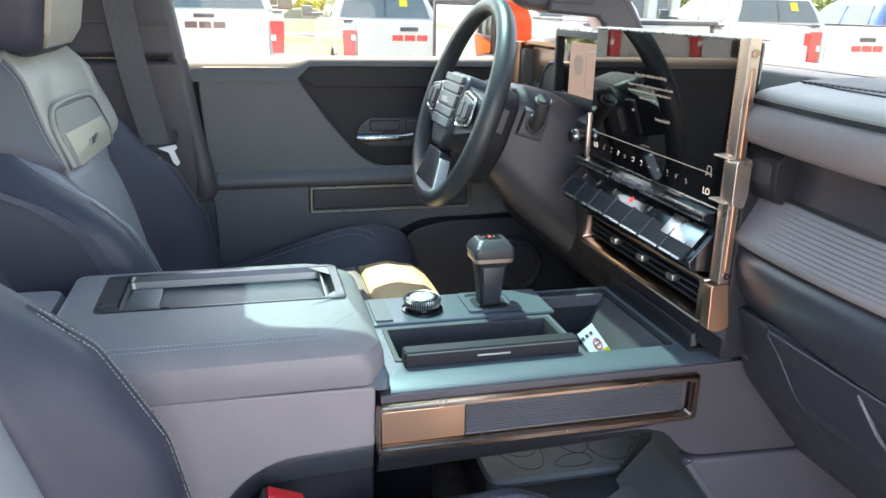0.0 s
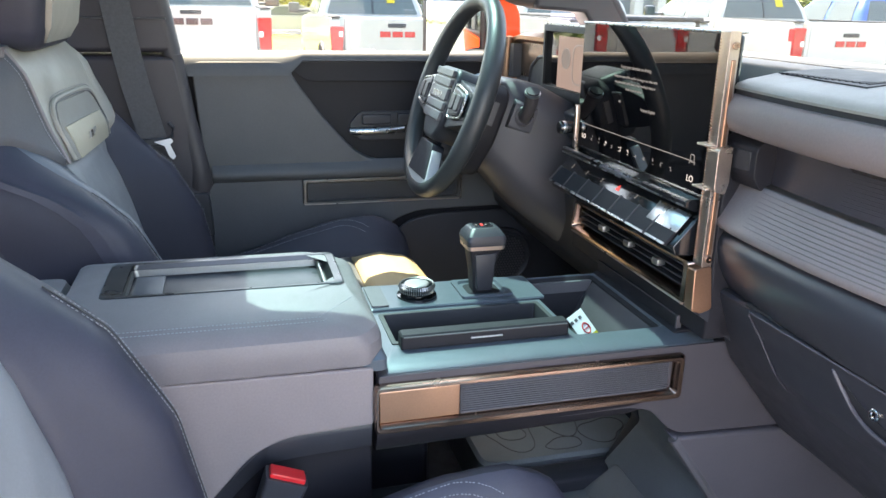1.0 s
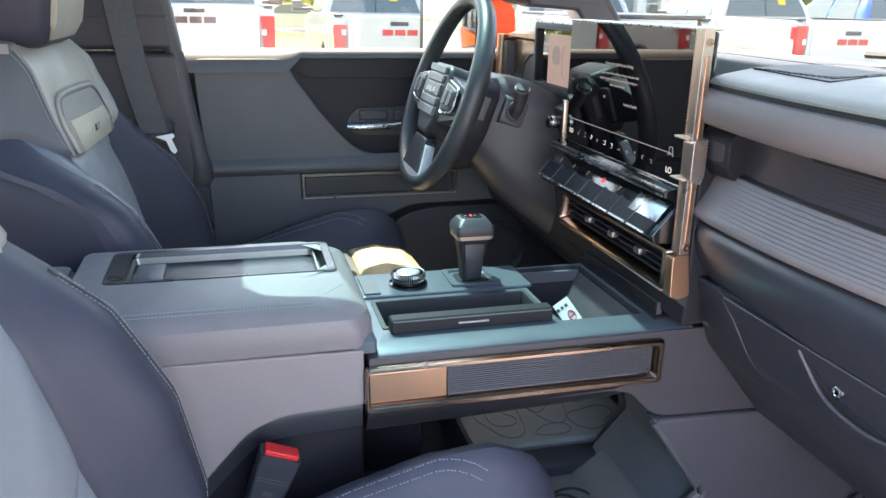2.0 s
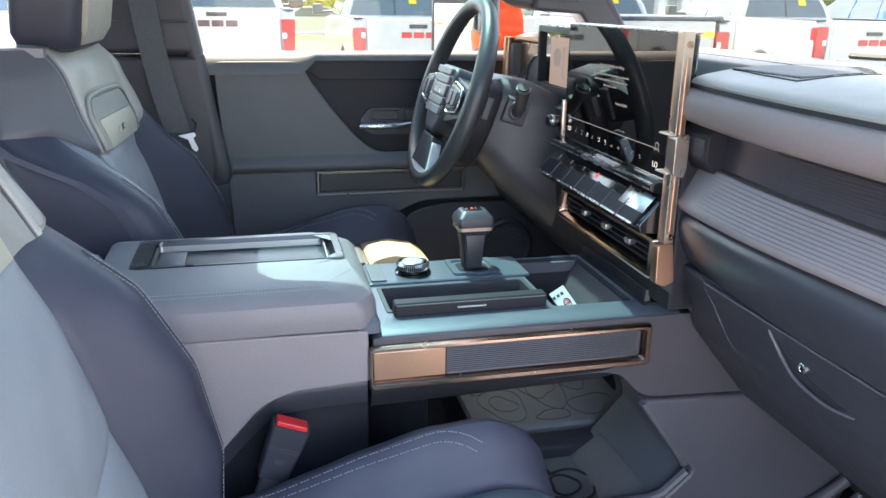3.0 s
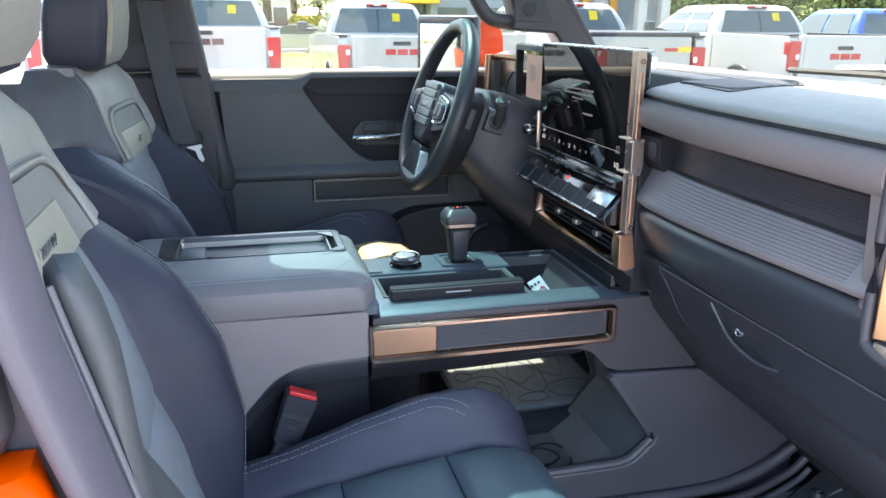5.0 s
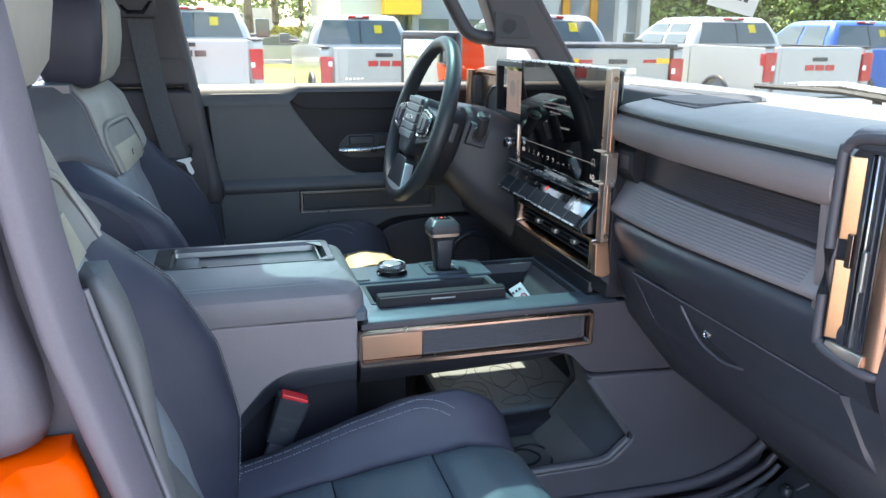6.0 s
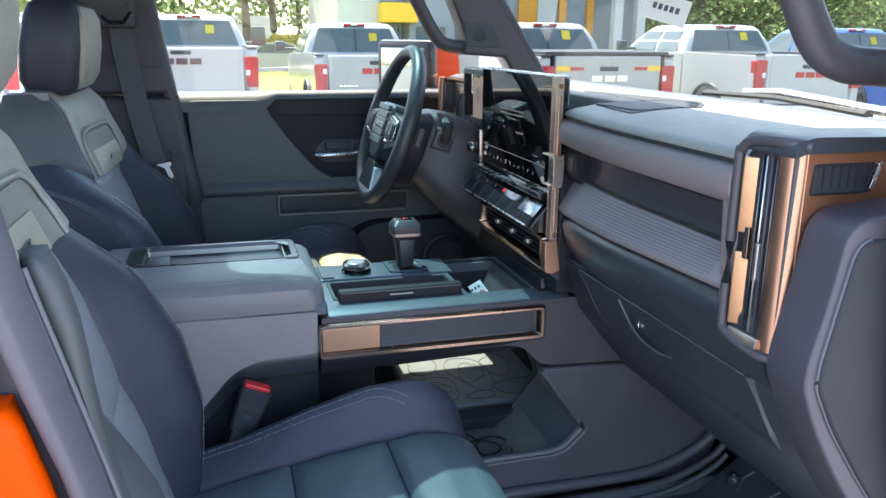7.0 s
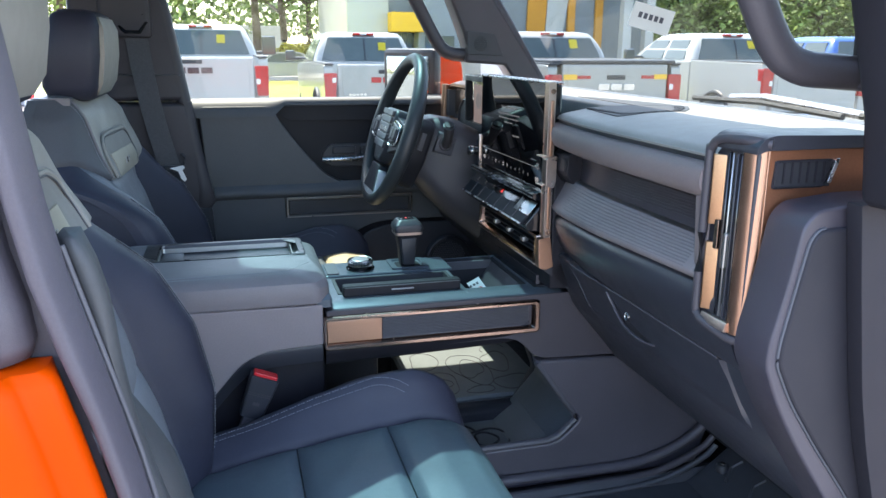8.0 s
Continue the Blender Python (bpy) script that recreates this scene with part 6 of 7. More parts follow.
                return (x0 + (x1 - x0) * u, yc + s * (w - 0.001 + 0.004 * math.sin(math.pi * u) - 0.003 * max(0, 1 - min(v, 1 - v) / 0.05) ** 2 - d), z)
            part(nm, sheet(sd, 12, 14, 0.02), m, t, lb)
    part("back_shell", sheet(lambda u, v, d: (float(np.interp(zl + 0.64 * v, Z, back)) - 0.01 * math.sin(math.pi * u) + d, yc + (2 * u - 1) * float(np.interp(zl + 0.64 * v, Z, half)), zl + 0.64 * v), 12, 16, 0.012), BLACK, t)
    part("top_cap", sheet(lambda u, v, d: (dx - 0.305 - 0.075 * v, yc + (2 * u - 1) * (0.17 - 0.01 * v), dz + 1.643 + 0.006 * math.sin(math.pi * v) * (1 - (2 * u - 1) ** 6) - d), 12, 6, 0.015), SLATE, t)
    # head restraint
    def hr(z, w, xf, xb, r):
        return [(u + dx + 0.035, yc + v, z + dz * 1.6) for u, v in rect(xb, xf, -w, w, r, 5)]
    head = part("headrest", loft([hr(1.632, 0.09, -0.315, -0.375, 0.012), hr(1.64, 0.125, -0.298, -0.392, 0.025), hr(1.665, 0.14, -0.288, -0.4, 0.03), hr(1.73, 0.142, -0.277, -0.395, 0.03), hr(1.79, 0.14, -0.274, -0.38, 0.03), hr(1.815, 0.125, -0.282, -0.37, 0.025), hr(1.825, 0.1, -0.3, -0.355, 0.02)]), NAVY, t, "dark leather head restraint", angle=60)
    part("headrest_front", loft([[(x + dx + 0.035, yc + v, z + dz * 1.6) for v in np.linspace(-w, w, 13)] + [(x + dx + 0.023, yc + v, z + dz * 1.6) for v in np.linspace(w, -w, 13)] for z, w, x in ((1.645, 0.1, -0.293), (1.67, 0.118, -0.279), (1.73, 0.122, -0.269), (1.785, 0.12, -0.267), (1.81, 0.105, -0.276))]), PALE, head, "pale grey headrest face", angle=60)
    for s in (-1, 1):
        part("post", tube([(dx - 0.335, yc + s * 0.06, 1.58 + dz), (dx - 0.325, yc + s * 0.06, 1.66 + dz * 2)], 0.006, 10), CHROME, t)
    # cushion
    CX = [-0.12, 0.0, 0.1, 0.2, 0.28, 0.33, 0.362, 0.375]
    ctop = [1.06, 1.085, 1.1, 1.115, 1.122, 1.115, 1.095, 1.06]
    cbol = [1.09, 1.12, 1.155, 1.182, 1.186, 1.166, 1.125, 1.06]

    def ctopz(x, y):
        a = abs(y)
        s = min(1.0, max(0.0, (a - 0.19) / 0.05))
        s = s * s * (3 - 2 * s)
        zt_, zb_ = float(np.interp(x, CX, ctop)), float(np.interp(x, CX, cbol))
        q = max(0.0, (a - 0.235) / 0.05)
        return cz + zt_ + (zb_ - zt_) * s - 0.05 * (1 - math.sqrt(max(0.0, 1 - min(1, q) ** 2)))

    def cush(f, bulge=0.006, nu=18, nv=18):
        def g(u, v, d):
            x, y = f(u, v)
            r = min(u, 1 - u, v, 1 - v)
            bulge_ = 0.0011 * math.sin(33 * x + 19 * y) * math.sin(25 * y - 17 * x) + 0.0006 * math.sin(80 * x - 47 * y)
            return (x, yc + y, bulge_ + ctopz(x, y) + bulge * (1 - (2 * u - 1) ** 4) * (1 - (2 * v - 1) ** 4) - 0.007 * max(0, 1 - r / 0.07) ** 2 - d)
        return sheet(g, nu, nv, 0.04)

    for x0, x1 in ((-0.12, 0.06), (0.062, 0.217)):
        part("cushion_insert", cush(lambda u, v: (x0 + (x1 - x0) * u, -0.19 + 0.38 * v), 0.005, 14, 26), TEAL, t, "dark perforated cushion insert")
    # driver's nose is coloured as if sunlit, the passenger's is not
    nose_skin = SUNLIT_NOSE if yc > YC else TEAL
    part("cushion_nose", cush(lambda u, v: (0.219 + 0.153 * u, -0.19 + 0.38 * v)), nose_skin, t, "rounded leather cushion front")
    for s in (-1, 1):
        bol = part("cushion_bolster", cush(lambda u, v, s=s: (-0.12 + 0.492 * u, s * (0.192 + 0.092 * v)), 0.004, 26, 12), NAVY, t, "navy leather cushion bolster")
        for o in (0.0, 0.008):
            seam = [(x, yc + s * (0.226 + o - 0.016 * max(0.0, (x - 0.2) / 0.07) ** 2), ctopz(x, 0.226 + o - 0.016 * max(0.0, (x - 0.2) / 0.07) ** 2) + 0.0045) for x in np.linspace(-0.08, 0.256 + o, 24)]
            stitches(seam, "stitching", bol)
    part("cushion_skirt", loft([[(u, v, z) for u, v in rect(-0.13, 0.362, yc - 0.278, yc + 0.278, 0.04, 5)] for z in (0.98 + cz, 1.03 + cz, 1.06 + cz)] , caps=True), BLACK, t)
    part("seat_base", box(-0.1, 0.3, yc - 0.22, yc + 0.22, FLOOR, 0.99 + cz, 0.01), BLACK, t)
    return t


seat("front_seat", "navy and pale grey leather driver seat", 1.415, "champagne metal badge plate", -0.032, 0.0, 0.06)
pseat = seat("front_seat", "navy and pale grey leather passenger seat", 0.475, "champagne metal badge plate", 0.0, 0.028, 0.0)
part("recliner_cover", prism(rounded([(-0.3, 0.98), (-0.3, 1.12), (-0.24, 1.18), (-0.18, 1.12), (-0.05, 1.06), (-0.05, 0.98)], 0.02), "y", 0.195, 0.215, 0.006), DARK, pseat)

# ---- belts ----
belt = thing("seat_belt", "dark seat belt hanging beside the driver seat", "seat belt", (-0.25, 1.7, 0.9))
bpath = smoothline([(-0.265, 1.705, 1.80), (-0.252, 1.70, 1.68), (-0.232, 1.695, 1.55), (-0.205, 1.69, 1.43)], 5)
part("webbing", loft([[(x - 0.026, y - 0.005, z), (x + 0.029, y + 0.004, z), (x + 0.029, y + 0.006, z), (x - 0.026, y - 0.003, z)] for x, y, z in bpath]), WEB, belt)
part("guide", tube([(-0.30, 1.695, 1.80), (-0.285, 1.692, 1.785), (-0.25, 1.692, 1.785), (-0.232, 1.695, 1.81), (-0.24, 1.695, 1.83)], 0.006, 8), PIANO, belt, "black belt guide loop")
part("tongue", prism(rounded([(-0.202, 1.426), (-0.167, 1.433), (-0.163, 1.426), (-0.17, 1.42), (-0.16, 1.394), (-0.166, 1.388), (-0.174, 1.396), (-0.181, 1.417)], 0.002), "y", 1.676, 1.68, 0.001), material("bright steel", (0.8, 0.8, 0.82), 0.4, metal=0.35, var=0.05), belt, "bright metal belt tongue")
part("tongue_grip", box(-0.232, -0.172, 1.68, 1.694, 1.415, 1.432, 0.004), BLACK, belt)
part("keeper", tube([(-0.178, 1.686, 1.425), (-0.165, 1.686, 1.435), (-0.162, 1.686, 1.455), (-0.17, 1.686, 1.465)], 0.004, 8), BLACK, belt)
belt.location.x += 0.02
buck = thing("belt_buckle", "black seat belt buckle with red release button", "belt buckle", (0.0, 0.77, 1.08))
bm4 = pose(0.018, 0.77, 1.182, 0, 22, 0)
bb = soften(loft([[(u, v, z) for u, v in rect(-w, w, -0.015, 0.015, 0.005)] for z, w in ((-0.078, 0.02), (-0.02, 0.0245), (0.0, 0.0255))]), 0.002)
bb.transform(bm4)
bod = part("housing", bb, BLACK, buck)
bb = box(-0.0215, 0.0215, -0.011, 0.011, -0.002, 0.006, 0.002)
bb.transform(bm4)
part("release_button", bb, REDKEY, bod, "red release button")
bb = loft([[(u, v, z) for u, v in rect(-w, w, -0.008, 0.008, 0.003)] for z, w in ((-0.17, 0.01), (-0.12, 0.012), (-0.073, 0.013))])
bb.transform(bm4)
part("stem", bb, DARK, buck)
for k, (w, z) in enumerate(((0.02, -0.03), (0.02, -0.034), (0.006, -0.05))):
    bb = box(-w, w, -0.0158, -0.0145, z - (0.003 if k == 2 else 0.0005), z + (0.003 if k == 2 else 0.0005))
    bb.transform(bm4)
    part("buckle_mark", bb, SHROUD, bod)

# windscreen tag and wipers
tag = thing("paper_tag", "pale paper tag hanging inside the windscreen", "paper tag", (0.78, 0.75, 1.8))
tb = box(-0.034, 0.034, -0.0008, 0.0008, -0.02, 0.02)
tb.transform(pose(0.665, 0.645, 1.80, 0, 16, -40))
part("sheet", tb, material("pale paper", (0.8, 0.77, 0.7), 0.7, var=0.05), tag)
for k in range(5):
    tb = box(-0.022 + k * 0.009, -0.016 + k * 0.009, -0.0016, -0.0008, -0.003, 0.006)
    tb.transform(pose(0.665, 0.645, 1.80, 0, 16, -40))
    part("print_bar", tb, DARK, tag)
for ya, yb in ((0.98, 0.55), (0.50, 0.1)):
    w = thing("wiper", "silver grey windscreen wiper resting on the glass", "wiper", (0.96, ya, 1.64), "windscreen wipers")
    part("blade", tube([(0.975, ya, 1.648), (0.985, (ya + yb) / 2, 1.652), (0.985, yb, 1.642)], 0.006, 6), RUBBER, w)
    part("arm", tube([(1.0, ya - 0.1, 1.655), (0.99, (ya + yb) / 2, 1.662), (1.01, yb - 0.12, 1.64)], 0.008, 6), SATIN, w, "silver grey wiper arm")
cowl = tagged(part("cowl", prism([(0.95, 1.61), (0.98, 1.632), (1.1, 1.625), (1.2, 1.6), (1.2, 1.55), (0.95, 1.55)], "y", 0.0, 1.9, 0.005), DARK), "charcoal plastic windscreen cowl", "cowl", kind="structure")

# driver's side mirror
mir = thing("side_mirror", "orange and black door mirror outside the driver window", "side mirror", (0.64, 2.08, 1.57))


def turned(bm):
    bm.transform(pose(0.60, 2.09, 1.655, 0, 0, 34))
    return bm


part("housing", turned(prism(rounded([(0.0, -0.085), (0.0, 0.085), (0.08, 0.08), (0.13, 0.05), (0.14, -0.05), (0.06, -0.09)], 0.03), "y", -0.11, 0.11, 0.02)), ORANGE, mir, "orange painted mirror shell")
part("surround", turned(box(-0.03, 0.01, -0.12, 0.12, -0.095, 0.092, 0.015)), BLACK, mir, "black mirror surround")
part("mirror_glass", turned(box(-0.034, -0.029, -0.096, 0.096, -0.07, 0.066, 0.001)), material("mirror", (0.5, 0.53, 0.53), 0.02, metal=1.0, var=0.01), mir, "mirror glass")
part("mount", box(0.6, 0.7, 1.84, 2.06, 1.56, 1.6, 0.01), BLACK, mir)


# ---- outside ----
ground = tagged(part("ground", box(-300, 300, -200, 500, -0.06, 0.0), ASPHALT), "pale sunlit asphalt of the parking lot", "ground", kind="structure")
lawn = tagged(part("lawn", box(-30, 6, 21, 38, 0.0, 0.1, 0.02), LAWN), "bright green grass verge behind the parked trucks", "lawn", kind="structure")
drive = tagged(part("road", box(-60, 60, 38.3, 72, 0.0, 0.012), DRIVE), "pale sunlit concrete drive beyond the grass", "road", kind="structure")
kerb = tagged(part("kerb", box(-30, 40, 20.8, 21.0, 0.0, 0.14, 0.02), CONCRETE), "pale concrete kerb along the grass", "kerb", kind="structure")


def pickup(label, x, y, paint, emblem, high=2.03, tonneau=False, stickers=False, tow=False, belt_z=1.47, drop=0.0, ez=1.19, ex=0.0):
    """Parked pickup, tail towards -y, centred on x with its tailgate at y."""
    t = thing("pickup_truck", label, "pickup truck", (x, y + 2.8, 0), "parked trucks")
    W = 1.0
    def bx(a, b, c, d, e, f, bev=0.0, seg=2):
        return box(x + a, x + b, y + c, y + d, e, f, bev, seg)
    for s in (-1, 1):
        bedside = [(y + 0.02, 0.62), (y + 0.02, belt_z), (y + 2.0, belt_z + 0.02), (y + 2.0, 0.62), (y + 1.62, 0.62), (y + 1.5, 0.92), (y + 1.2, 1.02), (y + 0.9, 0.92), (y + 0.78, 0.62)]
        part("bed_side", prism(rounded(bedside, [0.05, 0.06, 0.02, 0.02, 0.03, 0.1, 0.1, 0.1, 0.03]), "x", x + s * W, x + s * (W - 0.14), 0.03), paint, t)
        part("wheel_arch", tube([(x + s * (W + 0.005), y + 1.2 + 0.44 * math.cos(a), 0.6 + 0.44 * math.sin(a)) for a in np.linspace(0, math.pi, 13)], 0.035, 8), BLACK, t)
        lamp = part("tail_lamp", prism(rounded([(x + s * (W - 0.005), 1.02 - drop), (x + s * (W + 0.004), 1.46 - drop), (x + s * (W - 0.2), 1.46 - drop), (x + s * (W - 0.17), 1.02 - drop)], 0.03), "y", y - 0.02, y + 0.12, 0.015), LAMPRED, t, "red tail lamp")
        part("reverse_lens", bx(s * (W - 0.15) - 0.03, s * (W - 0.15) + 0.03, -0.026, 0.0, 1.19, 1.27, 0.008), LAMPCLEAR, lamp)
        part("rub_rail", bx(s * (W - 0.08) - 0.07, s * (W - 0.08) + 0.07, 0.0, 2.0, belt_z, belt_z + 0.03, 0.01), BLACK, t)
    part("bed_floor", bx(-0.9, 0.9, 0.05, 2.0, 0.7, 0.8), BLACK, t)
    gate = part("tailgate", bx(-0.79, 0.79, 0.0, 0.09, 0.78, belt_z + 0.01, 0.02), paint, t)
    part("gate_panel", prism(rounded([(x - 0.72, 0.98), (x + 0.72, 0.98), (x + 0.72, belt_z - 0.02), (x - 0.72, belt_z - 0.02)], 0.06), "y", y - 0.008, y + 0.02, 0.006), paint, gate)
    part("gate_step", bx(-0.7, 0.7, -0.006, 0.02, 0.82, 0.93, 0.006), paint, gate)
    part("gate_handle", bx(-0.14 + ex, 0.14 + ex, -0.02, 0.0, ez + 0.14, ez + 0.2, 0.012), BLACK, gate)
    for k in range(3):
        part("emblem_bar", bx(-0.26 + ex + k * 0.19, -0.1 + ex + k * 0.19, -0.02, -0.006, ez, ez + 0.085, 0.004), emblem, gate)
    for k in range(5):
        part("model_bar", bx(-0.62 + k * 0.06, -0.58 + k * 0.06, -0.012, -0.004, 0.99, 1.02), CHROME, gate)
    if stickers:
        for s in (-1, 1):
            part("amber_strip", bx(s * 0.68 - 0.1, s * 0.68 + 0.1, -0.012, -0.006, 1.33, 1.40), AMBER, gate)
            part("red_strip", bx(s * 0.48 - 0.1, s * 0.48 + 0.1, -0.012, -0.006, 1.34, 1.385), LAMPRED, gate)
    if tonneau:
        part("tonneau_cover", bx(-0.93, 0.93, 0.03, 2.05, belt_z + 0.01, belt_z + 0.07, 0.025), BLACK, t, "black folded bed cover")
    bump = part("rear_bumper", prism(rounded([(x - 1.0, 0.55), (x + 1.0, 0.55), (x + 0.98, 0.77), (x - 0.98, 0.77)], 0.05), "y", y - 0.16, y + 0.05, 0.03), CHROME, t, "chrome rear bumper")
    part("plate", bx(-0.16, 0.16, -0.17, -0.155, 0.6, 0.72, 0.004), LAMPCLEAR, bump)
    # cab: lower body, greenhouse
    cy0, cy1 = y + 2.05, y + 4.25
    part("cab_body", prism(rounded([(cy0, 0.5), (cy0, belt_z), (cy1 + 0.1, belt_z - 0.03), (cy1 + 0.1, 0.5)], 0.03), "x", x - W + 0.01, x + W - 0.01, 0.05), paint, t)
    g = []
    for z, hw, a, b in ((belt_z - 0.02, 0.94, cy0 + 0.02, cy1 + 0.05), (belt_z + 0.2, 0.87, cy0 + 0.09, cy1 - 0.25), (high - 0.09, 0.75, cy0 + 0.2, cy1 - 0.55), (high - 0.02, 0.68, cy0 + 0.28, cy1 - 0.68), (high, 0.55, cy0 + 0.4, cy1 - 0.85)):
        g.append([(u, v, z) for u, v in rect(x - hw, x + hw, a, b, 0.12, 4)])
    part("greenhouse", loft(g), paint, t, angle=50)
    def rear_face(w0, z0, w1, z1, push):
        def yy(z):
            return float(np.interp(z, [belt_z - 0.02, belt_z + 0.2, high - 0.09, high - 0.02], [cy0 + 0.02, cy0 + 0.09, cy0 + 0.2, cy0 + 0.28])) - push
        return loft([[(x - w0, yy(z0), z0), (x + w0, yy(z0), z0), (x + w0, yy(z0) + 0.03, z0), (x - w0, yy(z0) + 0.03, z0)],
                     [(x - (w0 + w1) / 2, yy((z0 + z1) / 2), (z0 + z1) / 2), (x + (w0 + w1) / 2, yy((z0 + z1) / 2), (z0 + z1) / 2), (x + (w0 + w1) / 2, yy((z0 + z1) / 2) + 0.03, (z0 + z1) / 2), (x - (w0 + w1) / 2, yy((z0 + z1) / 2) + 0.03, (z0 + z1) / 2)],
                     [(x - w1, yy(z1), z1), (x + w1, yy(z1), z1), (x + w1, yy(z1) + 0.03, z1), (x - w1, yy(z1) + 0.03, z1)]])
    rw = part("rear_window", rear_face(0.8, belt_z + 0.03, 0.66, high - 0.1, 0.012), CARGLASS, t, "dark rear cab window")
    part("slider_frame", rear_face(0.012, belt_z + 0.04, 0.012, high - 0.11, 0.02), BLACK, rw)
    pp = rear_face(0.07, belt_z + 0.22, 0.07, belt_z + 0.36, 0.02)
    bmesh.ops.translate(pp, verts=pp.verts, vec=(0.33, 0, 0))
    part("sticker", pp, PAPER, rw, "yellow paper sticker")
    bl = part("brake_lamp", bx(-0.2, 0.2, 2.24, 2.32, high - 0.055, high - 0.015, 0.012), LAMPRED, t, "red high brake lamp")
    part("lens", bx(-0.06, 0.06, 2.23, 2.26, high - 0.05, high - 0.02, 0.004), LAMPCLEAR, bl)
    for s in (-1, 1):
        def sx(z):
            return x + s * (float(np.interp(z, [belt_z - 0.02, belt_z + 0.2, high - 0.09], [0.94, 0.87, 0.75])) + 0.022)
        z0, z1 = belt_z + 0.03, high - 0.12
        for a0, a1, b0, b1 in ((cy0 + 0.28, cy0 + 0.95, cy0 + 0.36, cy0 + 0.95), (cy0 + 1.05, cy0 + 1.95, cy0 + 1.05, cy0 + 1.55)):
            part("side_window", loft([[(sx(z0), a0, z0), (sx(z0), a1, z0), (sx(z0) - s * 0.03, a1, z0), (sx(z0) - s * 0.03, a0, z0)], [(sx(z1), b0, z1), (sx(z1), b1, z1), (sx(z1) - s * 0.03, b1, z1), (sx(z1) - s * 0.03, b0, z1)]]), CARGLASS, t)
        mw = 0.13 if tow else 0.1
        mh = 0.36 if tow else 0.2
        mm = part("door_mirror", box(x + s * (W + 0.22) - mw, x + s * (W + 0.22) + mw, cy0 + 1.75, cy0 + 1.87, belt_z + 0.0, belt_z + mh, 0.03), DARKPAINT, t, "dark door mirror")
        part("mirror_glass", box(x + s * (W + 0.22) - mw + 0.02, x + s * (W + 0.22) + mw - 0.02, cy0 + 1.742, cy0 + 1.752, belt_z + 0.03, belt_z + mh - 0.03), CARGLASS, mm)
        part("mirror_arm", tube([(x + s * 0.9, cy0 + 1.8, belt_z + 0.05), (x + s * (W + 0.2), cy0 + 1.8, belt_z + 0.05)], 0.03, 8), DARKPAINT, mm)
    part("hood", prism(rounded([(cy1, 1.0), (cy1, belt_z - 0.04), (cy1 + 1.15, belt_z - 0.1), (cy1 + 1.25, 1.2), (cy1 + 1.25, 0.5), (cy1, 0.5)], 0.06), "x", x - W + 0.05, x + W - 0.05, 0.06), paint, t)
    for s in (-1, 1):
        for wy in (y + 1.2, cy1 + 0.4):
            wh = part("wheel", lathe([(0.2, -0.13), (0.36, -0.13), (0.405, -0.1), (0.41, 0.0), (0.405, 0.1), (0.36, 0.13), (0.2, 0.13)], (x + s * 0.85, wy, 0.41), "x", 32), TYRE, t)
            part("rim", lathe([(0.05, -0.10), (0.24, -0.12), (0.25, 0.0), (0.24, 0.12), (0.05, 0.10)], (x + s * 0.86, wy, 0.41), "x", 24), SATIN, wh)
    return t


pickup("white pickup truck with dark letters on the tailgate", -0.42, 11.6, WHITEPAINT, DARKPAINT, 2.1, tow=True, belt_z=1.57, ez=1.35, ex=-0.08)
pickup("silver pickup truck with red letters on the tailgate", 2.45, 11.9, SILVERPAINT, LAMPRED, 2.0, belt_z=1.46, drop=0.12)
pickup("silver pickup truck with a black bed cover and stickers", 5.12, 9.3, SILVERPAINT, CHROME, 2.0, True, True, belt_z=1.52, drop=0.06)
pickup("white pickup truck with a dark handle", 8.95, 9.95, WHITEPAINT, LAMPRED, 2.02, belt_z=1.53)
pickup("blue pickup truck beside a white one", 12.5, 10.6, BLUEPAINT, CHROME, 2.0)
pickup("white pickup truck parked in the same row", -3.6, 11.4, WHITEPAINT, DARKPAINT, 2.03)
pickup("white pickup truck farther down the row", -6.7, 11.2, WHITEPAINT, LAMPRED, 2.0)


def sedan(label, x, y, paint, rz):
    t = thing("parked_car", label, "car", (x, y, 0), "far cars")
    low = rounded([(-2.2, 0.3), (-2.25, 0.75), (-1.2, 0.95), (1.5, 0.95), (2.2, 0.8), (2.25, 0.3)], 0.12)
    top = rounded([(-1.4, 0.93), (-0.6, 1.42), (0.8, 1.45), (1.9, 0.93)], 0.2)
    glassy = rounded([(-1.1, 0.97), (-0.5, 1.36), (0.75, 1.38), (1.55, 0.97)], 0.1)
    m = pose(x, y, 0, 0, 0, rz)
    for nm, pts, hw, mm in (("body", low, 0.9, paint), ("cabin", top, 0.76, paint), ("window", glassy, 0.775, CARGLASS)):
        b = prism(pts, "y", -hw, hw, 0.06 if nm != "window" else 0.01)
        b.transform(m)
        part(nm, b, mm, t)
    for wx in (-1.4, 1.4):
        for s in (-1, 1):
            b = lathe([(0.1, -0.1), (0.3, -0.11), (0.33, 0), (0.3, 0.11), (0.1, 0.1)], (wx, s * 0.82, 0.33), "y", 20)
            b.transform(m)
            part("wheel", b, TYRE, t)


sedan("silver parked car beyond the road", 2.6, 40.0, SILVERPAINT, 12)
sedan("dark parked car beyond the grass", 6.8, 44.0, DARKPAINT, 5)
sedan("white parked car by the trees", -2.5, 43.0, WHITEPAINT, 0)
sedan("dark parked car near the far kerb", 3.2, 52.0, DARKPAINT, 8)


